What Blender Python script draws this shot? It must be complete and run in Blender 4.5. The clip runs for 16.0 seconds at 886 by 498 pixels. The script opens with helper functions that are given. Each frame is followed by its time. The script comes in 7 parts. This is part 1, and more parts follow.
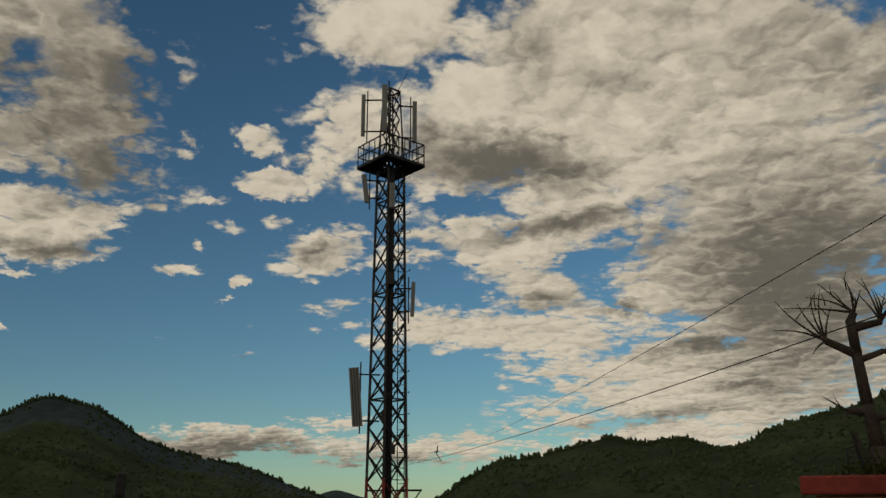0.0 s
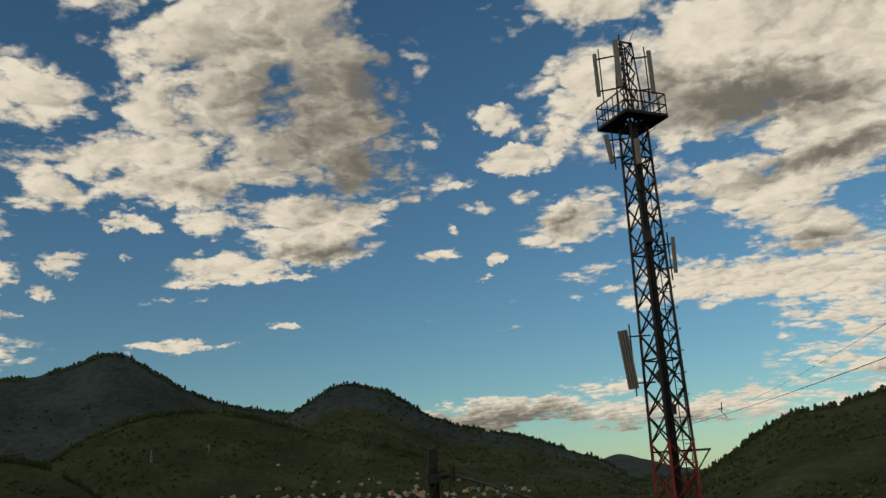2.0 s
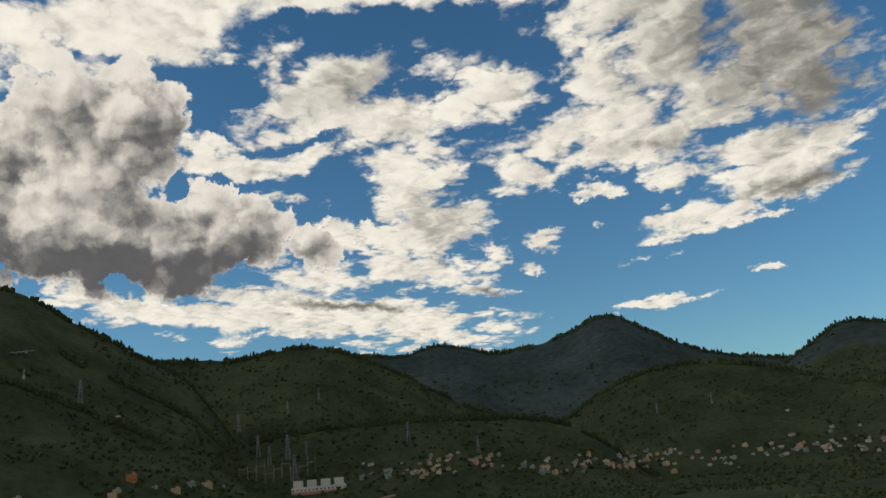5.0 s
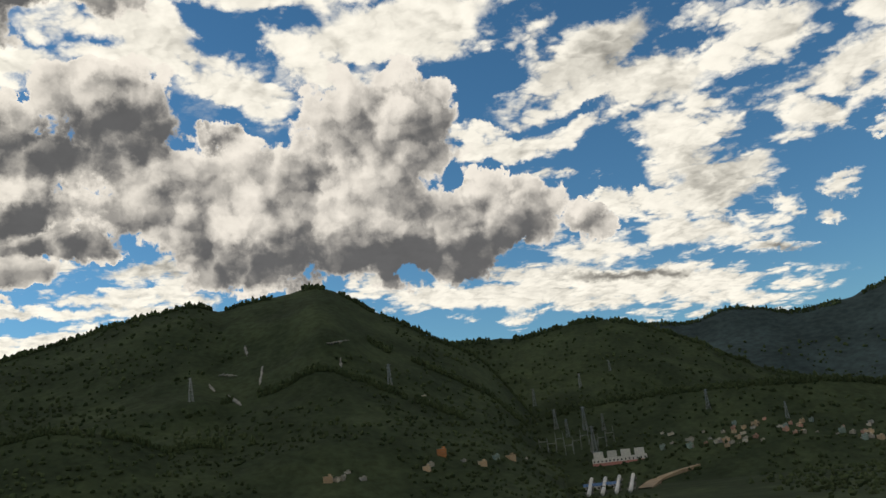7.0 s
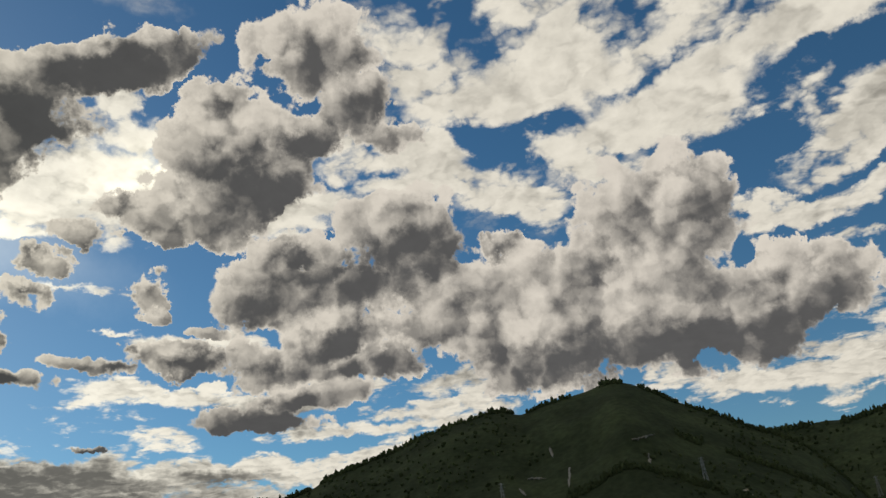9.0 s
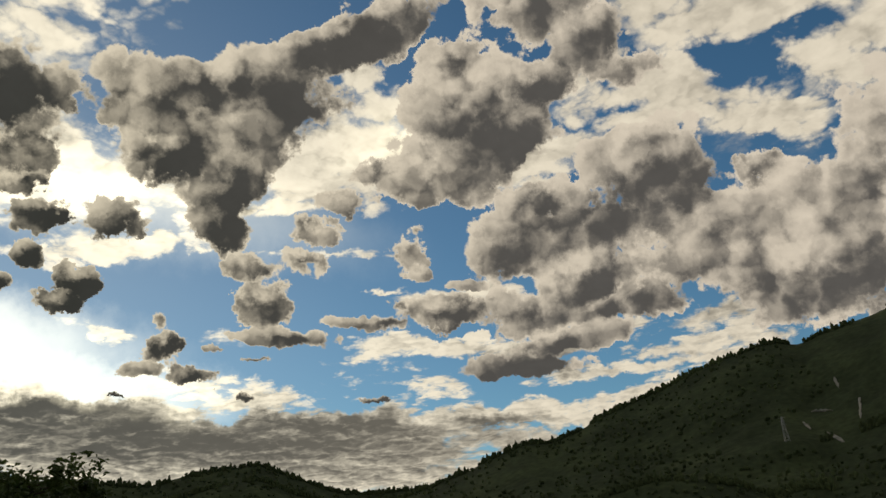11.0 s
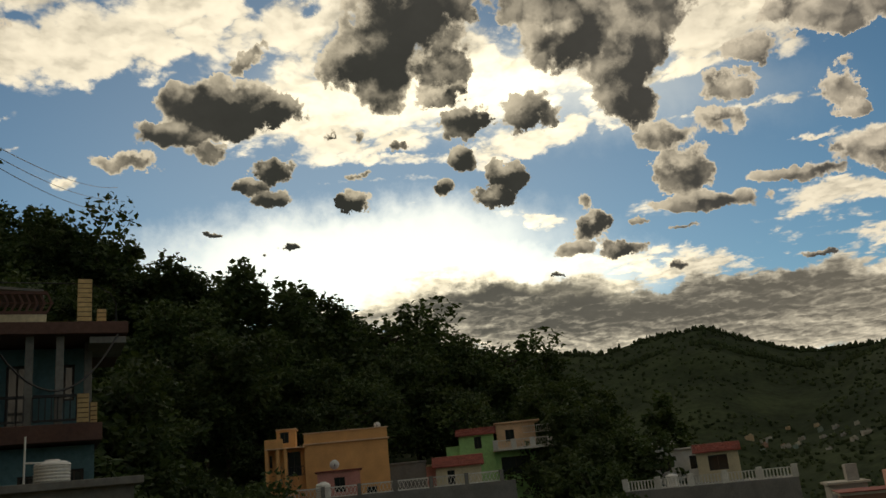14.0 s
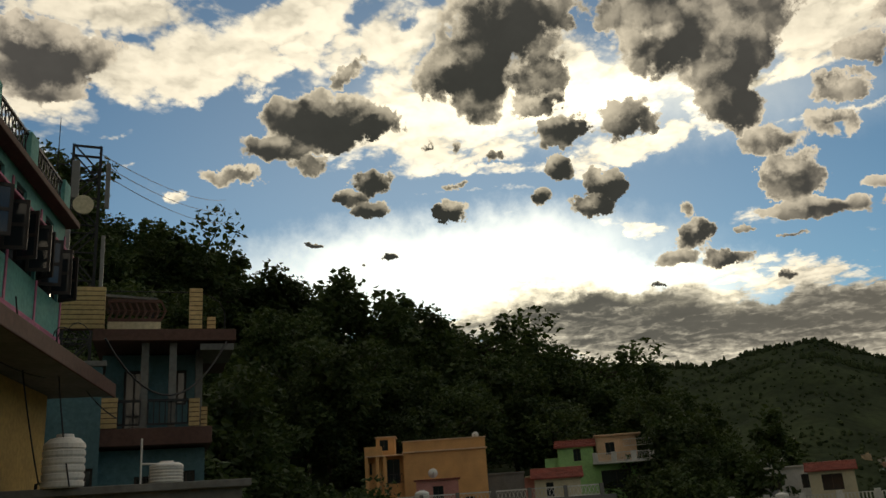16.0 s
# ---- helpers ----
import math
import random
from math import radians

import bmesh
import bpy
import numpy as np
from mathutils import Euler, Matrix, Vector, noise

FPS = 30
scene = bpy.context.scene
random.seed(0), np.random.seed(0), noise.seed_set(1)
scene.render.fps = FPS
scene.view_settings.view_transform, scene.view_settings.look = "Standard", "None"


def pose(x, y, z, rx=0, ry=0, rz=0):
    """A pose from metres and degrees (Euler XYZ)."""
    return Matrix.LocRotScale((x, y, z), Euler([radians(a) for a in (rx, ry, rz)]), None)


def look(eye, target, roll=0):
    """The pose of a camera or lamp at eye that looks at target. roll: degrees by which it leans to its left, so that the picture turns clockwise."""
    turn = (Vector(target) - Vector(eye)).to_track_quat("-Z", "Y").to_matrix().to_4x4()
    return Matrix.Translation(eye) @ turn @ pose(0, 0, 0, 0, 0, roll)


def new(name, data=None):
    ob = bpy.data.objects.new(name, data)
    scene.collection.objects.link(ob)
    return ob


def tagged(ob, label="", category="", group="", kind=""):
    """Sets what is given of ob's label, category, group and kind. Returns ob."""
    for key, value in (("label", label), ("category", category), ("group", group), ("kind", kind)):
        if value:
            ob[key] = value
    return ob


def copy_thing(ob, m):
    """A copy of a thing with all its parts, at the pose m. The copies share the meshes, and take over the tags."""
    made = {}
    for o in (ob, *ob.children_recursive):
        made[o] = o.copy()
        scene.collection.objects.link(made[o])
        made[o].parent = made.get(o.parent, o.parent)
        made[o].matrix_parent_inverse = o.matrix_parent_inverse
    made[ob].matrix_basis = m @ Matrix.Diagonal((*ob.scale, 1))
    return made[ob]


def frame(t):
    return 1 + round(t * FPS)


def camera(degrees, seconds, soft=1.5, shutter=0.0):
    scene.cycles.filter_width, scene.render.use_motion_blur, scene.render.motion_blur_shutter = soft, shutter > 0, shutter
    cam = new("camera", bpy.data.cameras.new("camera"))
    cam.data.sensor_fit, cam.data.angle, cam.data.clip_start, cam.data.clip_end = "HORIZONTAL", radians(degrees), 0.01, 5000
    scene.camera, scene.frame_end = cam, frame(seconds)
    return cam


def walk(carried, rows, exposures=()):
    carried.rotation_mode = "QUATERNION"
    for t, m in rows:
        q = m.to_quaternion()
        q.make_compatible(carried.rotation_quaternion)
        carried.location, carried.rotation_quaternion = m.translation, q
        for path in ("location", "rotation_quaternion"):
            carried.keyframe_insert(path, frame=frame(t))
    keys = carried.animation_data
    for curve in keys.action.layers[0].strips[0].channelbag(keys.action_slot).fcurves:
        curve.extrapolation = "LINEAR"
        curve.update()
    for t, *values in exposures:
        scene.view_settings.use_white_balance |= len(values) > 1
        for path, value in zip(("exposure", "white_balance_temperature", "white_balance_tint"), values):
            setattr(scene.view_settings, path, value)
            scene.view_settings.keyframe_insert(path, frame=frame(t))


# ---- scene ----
# The eye stands at z = 9 m on a roof terrace and swings round the bearer at arm's length.
# Bearings are in degrees, counted to the left from +y.
cam = camera(56.08, 16.0)
PATH = [
    (0.0, pose(-0.000, 0.300, 9.0, 106.63, 0.29, 0.09)),
    (0.5, pose(-0.017, 0.300, 9.0, 106.41, 1.27, 3.57)),
    (1.0, pose(-0.041, 0.297, 9.0, 106.05, 2.31, 8.51)),
    (1.5, pose(-0.068, 0.292, 9.0, 105.51, 2.83, 13.89)),
    (2.0, pose(-0.092, 0.285, 9.0, 105.00, 3.19, 18.78)),
    (2.5, pose(-0.119, 0.275, 9.0, 104.91, 3.94, 24.43)),
    (3.0, pose(-0.147, 0.262, 9.0, 105.32, 4.78, 30.58)),
    (3.5, pose(-0.171, 0.246, 9.0, 105.33, 5.16, 36.21)),
    (4.0, pose(-0.194, 0.229, 9.0, 104.78, 5.20, 41.54)),
    (4.2, pose(-0.202, 0.221, 9.0, 104.62, 5.19, 43.77)),
    (6.3, pose(-0.267, 0.136, 9.0, 103.85, 6.03, 64.49)),
    (6.5, pose(-0.272, 0.126, 9.0, 103.83, 6.28, 66.61)),
    (7.0, pose(-0.282, 0.102, 9.0, 104.40, 6.46, 71.79)),
    (7.5, pose(-0.289, 0.079, 9.0, 105.93, 6.66, 76.56)),
    (8.0, pose(-0.294, 0.057, 9.0, 108.72, 6.78, 81.29)),
    (8.5, pose(-0.298, 0.031, 9.0, 111.56, 6.95, 86.77)),
    (9.0, pose(-0.300, 0.002, 9.0, 113.44, 6.98, 92.67)),
    (9.2, pose(-0.300, -0.011, 9.0, 113.93, 6.86, 95.06)),
    (11.3, pose(-0.281, -0.104, 9.0, 110.56, 6.09, 112.52)),
    (11.5, pose(-0.279, -0.110, 9.0, 109.82, 6.15, 113.67)),
    (12.0, pose(-0.269, -0.132, 9.0, 107.97, 6.24, 118.09)),
    (12.5, pose(-0.254, -0.160, 9.0, 106.76, 6.00, 124.09)),
    (13.0, pose(-0.236, -0.186, 9.0, 105.71, 6.10, 129.95)),
    (13.5, pose(-0.217, -0.207, 9.0, 105.23, 6.15, 135.30)),
    (14.0, pose(-0.197, -0.227, 9.0, 105.78, 5.51, 140.58)),
    (14.5, pose(-0.178, -0.242, 9.0, 107.00, 4.35, 145.00)),
    (15.0, pose(-0.166, -0.250, 9.0, 107.90, 3.86, 147.53)),
    (15.5, pose(-0.162, -0.252, 9.0, 108.34, 3.93, 148.54)),
    (16.0, pose(-0.168, -0.248, 9.0, 106.97, 3.81, 147.06)),
]
EXPOSURES = [(0.0, -0.5, 7250, 10), (2.0, -0.15, 7050, 10), (4.0, 0.0, 6450, 10), (6.5, 0.3, 6400, 10), (7.5, 0.25, 6400, 10), (9.0, -0.1, 6500, 10),
             (11.5, -0.25, 7350, 10), (12.5, -0.3, 7650, 10), (16.0, -0.15, 7400, 10)]
walk(cam, PATH, EXPOSURES)

# ---- world: clear sky, high veils and heaped clouds ----
SUN_BEARING, SUN_HEIGHT = 144.5, 15.0


def way(bearing, height=0.0):
    a, e = radians(bearing), radians(height)
    return Vector((-math.sin(a) * math.cos(e), math.cos(a) * math.cos(e), math.sin(e)))


world = bpy.data.worlds.new("sky")
scene.world = world
world.use_nodes = True
wt = world.node_tree
wt.nodes.clear()


def wnode(kind, **settings):
    node = wt.nodes.new(kind)
    for key, value in settings.items():
        if key == "operation":
            node.operation = value
        elif key == "data_type":
            node.data_type = value
        elif key == "blend_type":
            node.blend_type = value
    return node


def feed(socket, value):
    if isinstance(value, bpy.types.NodeSocket):
        wt.links.new(value, socket)
    else:
        socket.default_value = value


def wm(op, a, b=0.0, c=0.0, clamp=False):
    node = wnode("ShaderNodeMath", operation=op)
    node.use_clamp = clamp
    for socket, value in zip(node.inputs, (a, b, c)):
        feed(socket, value)
    return node.outputs[0]


def wv(op, a, b=(0, 0, 0), scale=1.0):
    node = wnode("ShaderNodeVectorMath", operation=op)
    feed(node.inputs[0], a)
    feed(node.inputs[1], b)
    if op == "SCALE":
        feed(node.inputs["Scale"], scale)
    return node.outputs["Value"] if op in ("DOT_PRODUCT", "LENGTH") else node.outputs[0]


def wnoise(vector, scale, detail=4.0, rough=0.55, distortion=0.0, color=False):
    node = wnode("ShaderNodeTexNoise")
    feed(node.inputs["Vector"], vector)
    for key, value in (("Scale", scale), ("Detail", detail), ("Roughness", rough), ("Distortion", distortion)):
        node.inputs[key].default_value = value
    return node.outputs["Color" if color else "Fac"]


def wramp(value, low, high, out_low=0.0, out_high=1.0):
    node = wnode("ShaderNodeMapRange")
    node.interpolation_type = "SMOOTHSTEP"
    feed(node.inputs[0], value)
    for i, v in enumerate((low, high, out_low, out_high)):
        feed(node.inputs[i + 1], v)
    return node.outputs[0]


def wmix(fac, a, b):
    node = wnode("ShaderNodeMix", data_type="RGBA")
    feed(node.inputs[0], fac)
    feed(node.inputs[6], a)
    feed(node.inputs[7], b)
    return node.outputs[2]


sight = wnode("ShaderNodeTexCoord").outputs["Generated"]
sep = wnode("ShaderNodeSeparateXYZ")
feed(sep.inputs[0], sight)
# the cloud deck as a plane overhead, so that its grain draws out towards the horizon
high = wm("ADD", wm("MAXIMUM", sep.outputs[2], 0.0), 0.16)
comb = wnode("ShaderNodeCombineXYZ")
for i in range(3):
    feed(comb.inputs[i], high)
plane = wv("MULTIPLY", wv("DIVIDE", sight, comb.outputs[0]), (1, 1, 0))

wob1 = wv("SCALE", wv("SUBTRACT", wnoise(sight, 5.0, 2, color=True), (.5, .5, .5)), scale=0.09)
wob2 = wv("SCALE", wv("SUBTRACT", wnoise(sight, 15.0, 6, 0.62, color=True), (.5, .5, .5)), scale=0.07)
wob3 = wv("SCALE", wv("SUBTRACT", wnoise(sight, 42.0, 5, 0.66, color=True), (.5, .5, .5)), scale=0.060)
bent = {"veil": wv("ADD", wv("ADD", sight, wob1), wob2),
        "heap": wv("ADD", wv("ADD", sight, wv("SCALE", wob1, scale=0.4)), wv("ADD", wob2, wv("SCALE", wob3, scale=0.4)))}
bent["shade"] = bent["glow"] = bent["lit"] = bent["heap"]
bent["thin"] = wv("ADD", wv("ADD", sight, wv("SCALE", wob2, scale=0.30)), wv("MULTIPLY", wob3, (0.6, 0.6, 0.35)))
bent["tiny"] = wv("ADD", sight, wv("MULTIPLY", wob3, (0.55, 0.55, 0.40)))
bent["mid"] = wv("ADD", wv("ADD", sight, wv("SCALE", wob2, scale=0.5)), wv("SCALE", wob3, scale=0.75))
bent["gap"] = bent["veil"]
cover = {"veil": None, "heap": None, "shade": None, "glow": None, "lit": None, "gap": None}


def cloud(kind, bearing, height, w, h, tilt, amount):
    """One body of cloud: half width and half height in degrees, tilt from level."""
    d = way(bearing, height)
    right = Vector((math.cos(radians(bearing)), math.sin(radians(bearing)), 0))
    above = right.cross(d)
    r2 = right * math.cos(radians(tilt)) + above * math.sin(radians(tilt))
    u2 = d.cross(r2) * -1
    turn = Matrix((r2, u2, r2.cross(u2))).transposed().to_euler()
    node = wnode("ShaderNodeMapping")
    node.vector_type = "TEXTURE"
    feed(node.inputs["Vector"], bent["tiny" if w < 0.9 else "mid" if w < 2.8 and h > 0.5 else "thin" if h < 1.1 and kind != "veil" else "tiny" if h < 0.6 else kind])
    node.inputs["Location"].default_value = d
    node.inputs["Rotation"].default_value = turn
    grow = 1.45 if kind in ("heap", "lit") else 1.52 if kind == "veil" else 1.25
    node.inputs["Scale"].default_value = (radians(w) * grow, radians(h) * grow, 0.8)
    ball = wnode("ShaderNodeTexGradient")
    ball.gradient_type = "SPHERICAL"
    feed(ball.inputs[0], node.outputs[0])
    value = wm("MULTIPLY", ball.outputs["Fac"], amount)
    if cover[kind] is None:
        cover[kind] = value
    elif kind in ("shade", "gap", "glow"):
        cover[kind] = wm("MAXIMUM", cover[kind], value)
    else:  # neighbours grow together
        cover[kind] = wm("SMOOTH_MAX", cover[kind], value, 0.10)
    if kind == "heap":  # the same body moved towards the light tells its lit side from its base
        lean = 0.18 * w * (1 if bearing < SUN_BEARING else -1)
        cloud("lit", bearing + lean, height + 0.42 * h, w, h, tilt, amount)


# the seen clouds, from the tower round to the sunset
cloud("veil", -15.6, 28.3, 17.8, 7.6, -8, 1.00)
cloud("veil", -22.6, 18.6, 10.1, 9.7, -8, 1.00)
cloud("veil", -9.2, 25.6, 15.7, 6.4, -4, 1.00)
cloud("veil", -27.9, 25.9, 6.3, 6.8, -13, 1.00)
cloud("veil", -13.8, 21.5, 11.0, 4.5, -5, 1.00)
cloud("veil", -19.9, 13.4, 9.7, 5.9, -5, 1.00)
cloud("veil", -15.8, 8.5, 9.3, 2.2, -3, 1.00)
cloud("veil", 3.6, 31.1, 7.9, 4.0, 2, 0.90)
cloud("veil", 6.5, 26.2, 4.9, 3.0, 3, 0.75)
cloud("veil", -2.8, 24.0, 9.2, 4.2, -1, 1.00)
cloud("shade", -4.5, 22.4, 7.7, 2.3, -8, 0.90)
cloud("shade", -6.5, 30.2, 2.2, 4.4, 16, 0.45)
cloud("veil", -7.2, 18.1, 10.3, 1.7, 8, 1.00)
cloud("shade", -8.8, 18.2, 7.2, 0.8, 9, 0.70)
cloud("gap", -1.3, 19.7, 2.9, 0.9, -1, 1.00)
cloud("veil", -7.0, 14.2, 5.0, 2.3, -2, 0.95)
cloud("shade", -7.0, 13.0, 3.6, 0.9, -2, 0.60)
cloud("shade", -12.2, 12.4, 1.7, 0.7, -3, 0.60)
cloud("veil", -4.5, 10.8, 11.5, 1.5, -5, 1.00)
cloud("veil", -23.1, 11.0, 7.6, 6.8, -5, 1.00)
cloud("shade", -24.1, 13.7, 8.5, 8.6, -6, 0.85)
cloud("shade", -15.7, 16.0, 8.7, 2.3, 1, 0.40)
cloud("veil", -17.4, 6.6, 11.6, 2.9, 2, 1.00)
cloud("shade", -18.4, 9.7, 6.7, 0.8, 5, 0.70)
cloud("shade", -20.2, 6.9, 3.1, 0.6, 3, 0.70)
cloud("veil", -13.6, 4.0, 9.7, 1.6, 7, 0.90)
cloud("shade", -13.7, 4.9, 7.2, 0.6, 7, 0.50)
cloud("veil", 13.6, 3.3, 9.7, 1.1, -3, 1.00)
cloud("shade", 14.3, 2.9, 9.3, 1.2, -4, 0.70)
cloud("veil", 6.7, 5.0, 3.0, 0.6, 0, 0.70)
cloud("veil", 2.5, 2.9, 6.8, 1.1, -0, 0.90)
cloud("shade", 3.2, 2.2, 6.8, 0.8, -0, 0.60)
cloud("veil", 29.1, 25.9, 5.2, 4.7, 13, 0.60)
cloud("shade", 27.6, 25.2, 8.2, 7.8, 12, 0.62)
cloud("veil", 28.1, 21.8, 4.1, 1.7, 11, 0.80)
cloud("veil", 26.2, 20.1, 6.1, 2.1, 9, 0.60)
cloud("shade", 23.8, 20.5, 5.0, 3.2, 8, 0.70)
cloud("veil", 27.3, 15.7, 4.7, 1.6, 8, 1.00)
cloud("shade", 25.9, 15.2, 4.2, 0.8, 7, 0.70)
cloud("veil", 23.3, 25.9, 3.7, 4.2, 10, 0.45)
cloud("shade", 22.9, 25.7, 4.4, 5.3, 10, 0.70)
cloud("veil", 21.8, 19.1, 3.1, 1.5, 7, 0.40)
cloud("veil", 12.0, 20.6, 2.4, 0.9, -1, 0.90)
cloud("veil", 9.1, 21.9, 1.7, 0.7, 3, 0.70)
cloud("veil", 8.4, 16.5, 3.1, 1.5, 2, 1.00)
cloud("shade", 8.8, 16.2, 2.3, 1.1, 2, 0.55)
cloud("veil", 18.2, 14.7, 1.4, 0.4, 4, 1.00)
cloud("veil", 18.1, 23.0, 0.7, 1.1, 7, 0.70)
cloud("veil", 14.1, 14.1, 0.7, 0.3, 19, 0.80)
cloud("veil", 14.7, 12.9, 1.0, 0.2, 3, 0.70)
cloud("veil", 16.9, 16.1, 0.4, 0.7, 41, 0.70)
cloud("veil", 13.7, 9.3, 1.3, 0.5, 2, 0.55)
cloud("shade", 13.6, 9.1, 1.2, 0.4, 2, 0.70)
cloud("veil", 13.2, 11.2, 0.4, 0.2, 2, 0.60)
cloud("veil", 16.4, 19.3, 1.2, 0.3, 5, 0.50)
cloud("veil", 15.5, 17.7, 1.6, 0.5, -16, 0.45)
cloud("veil", 28.0, 13.6, 1.4, 0.3, 7, 0.80)
cloud("veil", 13.6, 23.9, 1.6, 1.1, 5, 0.70)
cloud("veil", 18.6, 24.5, 1.5, 0.4, 8, 0.50)
cloud("veil", 10.5, 5.3, 1.0, 0.4, -9, 0.40)
cloud("veil", 11.9, 18.1, 1.0, 0.5, 3, 0.50)
cloud("veil", 19.0, 10.0, 0.5, 0.1, 3, 0.40)
cloud("veil", 9.3, 22.6, 2.3, 0.8, 3, 0.60)
cloud("shade", -27.6, 19.7, 2.8, 1.4, 12, -0.00)
cloud("veil", -28.0, 19.9, 2.8, 1.7, 1, 0.90)
cloud("gap", -19.5, 9.8, 1.0, 0.3, -4, 0.60)
cloud("gap", 7.6, 8.9, 5.7, 1.5, 1, 0.50)
cloud("gap", -0.6, 6.6, 5.7, 1.1, -0, 0.60)
cloud("shade", -15.8, 26.1, 10.9, 2.2, -17, 0.25)
cloud("veil", 31.2, 29.9, 9.0, 4.0, -7, 1.00)
cloud("veil", 33.1, 24.8, 3.6, 3.8, -6, 1.00)
cloud("veil", 24.9, 26.1, 4.9, 5.5, -10, 0.85)
cloud("shade", 24.4, 26.8, 4.1, 4.8, -10, 0.50)
cloud("veil", 28.4, 22.2, 2.1, 1.6, -8, 1.00)
cloud("veil", 25.4, 20.1, 4.5, 2.1, -9, 0.85)
cloud("shade", 22.3, 19.2, 3.7, 1.4, -10, 0.60)
cloud("veil", 21.9, 19.2, 3.5, 1.2, -10, 0.60)
cloud("veil", 35.3, 20.0, 7.0, 1.9, -5, 0.95)
cloud("veil", 38.3, 24.3, 2.1, 2.5, -4, 0.90)
cloud("veil", 41.8, 21.6, 3.4, 1.7, -3, 0.85)
cloud("veil", 43.6, 18.6, 2.8, 1.0, -3, 0.90)
cloud("veil", 39.3, 17.0, 1.6, 0.6, -4, 0.90)
cloud("veil", 33.9, 17.4, 2.5, 1.1, -6, 0.80)
cloud("veil", 27.9, 17.1, 5.0, 1.5, -1, 0.95)
cloud("veil", 30.2, 14.5, 5.4, 1.0, 7, 1.00)
cloud("veil", 32.3, 13.4, 3.9, 0.5, 4, 0.80)
cloud("shade", 26.9, 15.0, 3.8, 0.8, 3, 0.50)
cloud("shade", 35.0, 19.2, 5.8, 0.6, -9, 0.35)
cloud("veil", 36.7, 11.8, 1.9, 0.3, 3, 0.70)
cloud("veil", 36.7, 8.9, 3.6, 0.4, 1, 0.70)
cloud("veil", 29.1, 10.1, 1.2, 0.2, -6, 0.50)
cloud("veil", 18.4, 23.3, 0.9, 1.4, -12, 0.60)
cloud("gap", 35.1, 13.8, 3.9, 0.4, -5, 0.00)
cloud("gap", 21.6, 28.1, 2.2, 3.2, -12, 0.30)
cloud("gap", 29.4, 27.1, 0.8, 1.1, -8, 0.30)
cloud("gap", 41.9, 25.8, 1.5, 2.2, -2, 0.50)
cloud("veil", 37.1, 18.2, 1.2, 0.5, -5, 0.60)
cloud("veil", 58.3, 30.8, 9.8, 1.4, 11, 0.95)
cloud("veil", 44.5, 31.8, 2.9, 1.1, -0, 0.80)
cloud("gap", 49.8, 25.1, 2.2, 0.7, 1, 0.40)
cloud("veil", 39.6, 28.7, 1.9, 0.8, -3, 0.50)
cloud("heap", 75.0, 21.9, 5.8, 4.1, -3, 1.00)
cloud("heap", 76.9, 17.8, 8.2, 4.6, -3, 1.00)
cloud("heap", 83.8, 15.8, 6.0, 3.0, -2, 1.00)
cloud("heap", 72.0, 23.5, 3.2, 2.6, -4, 1.00)
cloud("heap", 73.9, 14.6, 9.1, 2.3, -4, 1.00)
cloud("heap", 64.1, 16.4, 2.4, 2.0, -7, 1.00)
cloud("heap", 66.9, 17.1, 2.3, 1.9, -6, 1.00)
cloud("heap", 67.9, 15.1, 4.7, 2.3, -6, 1.00)
cloud("shade", 77.1, 14.4, 12.6, 1.9, -4, 0.80)
cloud("heap", 79.1, 20.2, 5.8, 4.1, -2, 1.00)
cloud("heap", 88.0, 19.1, 5.6, 3.2, 1, 1.00)
cloud("heap", 91.5, 23.6, 4.4, 3.8, 4, 1.00)
cloud("shade", 90.8, 22.2, 5.4, 2.8, 3, 0.70)
cloud("heap", 70.8, 14.3, 6.2, 2.3, -5, 1.00)
cloud("shade", 70.2, 20.9, 1.9, 5.0, -5, 0.40)
cloud("veil", 89.7, 28.5, 6.5, 1.3, -16, 1.00)
cloud("veil", 78.6, 28.3, 4.5, 1.0, -36, 0.95)
cloud("veil", 83.1, 25.7, 3.2, 1.5, -20, 0.85)
cloud("veil", 70.1, 29.6, 9.2, 1.6, -10, 1.00)
cloud("veil", 68.7, 27.4, 2.8, 1.5, -5, 0.90)
cloud("veil", 56.1, 25.7, 7.4, 2.2, 10, 0.85)
cloud("shade", 56.2, 25.3, 5.9, 1.9, 5, 0.40)
cloud("veil", 59.1, 22.8, 4.4, 0.9, -1, 0.80)
cloud("veil", 44.9, 24.9, 3.7, 1.8, 16, 0.90)
cloud("veil", 39.6, 21.8, 7.0, 1.9, 14, 0.95)
cloud("veil", 43.6, 18.9, 3.7, 1.3, 5, 0.90)
cloud("veil", 39.3, 17.0, 1.5, 0.6, -6, 0.90)
cloud("veil", 51.7, 22.5, 4.4, 1.8, 3, 0.85)
cloud("veil", 53.1, 19.5, 3.9, 2.3, -11, 1.00)
cloud("veil", 50.9, 16.0, 4.2, 2.1, -11, 0.90)
cloud("shade", 50.5, 16.2, 2.6, 2.6, -11, 0.35)
cloud("veil", 63.6, 20.6, 5.4, 0.8, -2, 0.90)
cloud("veil", 67.6, 22.0, 2.5, 0.8, -5, 0.80)
cloud("veil", 60.6, 18.3, 2.9, 0.5, -8, 0.70)
cloud("veil", 57.3, 15.5, 2.5, 1.0, -9, 0.80)
cloud("veil", 54.5, 13.6, 4.9, 2.2, -9, 0.90)
cloud("veil", 50.6, 13.3, 3.5, 1.9, -10, 0.85)
cloud("veil", 60.5, 12.7, 5.4, 1.9, -7, 0.80)
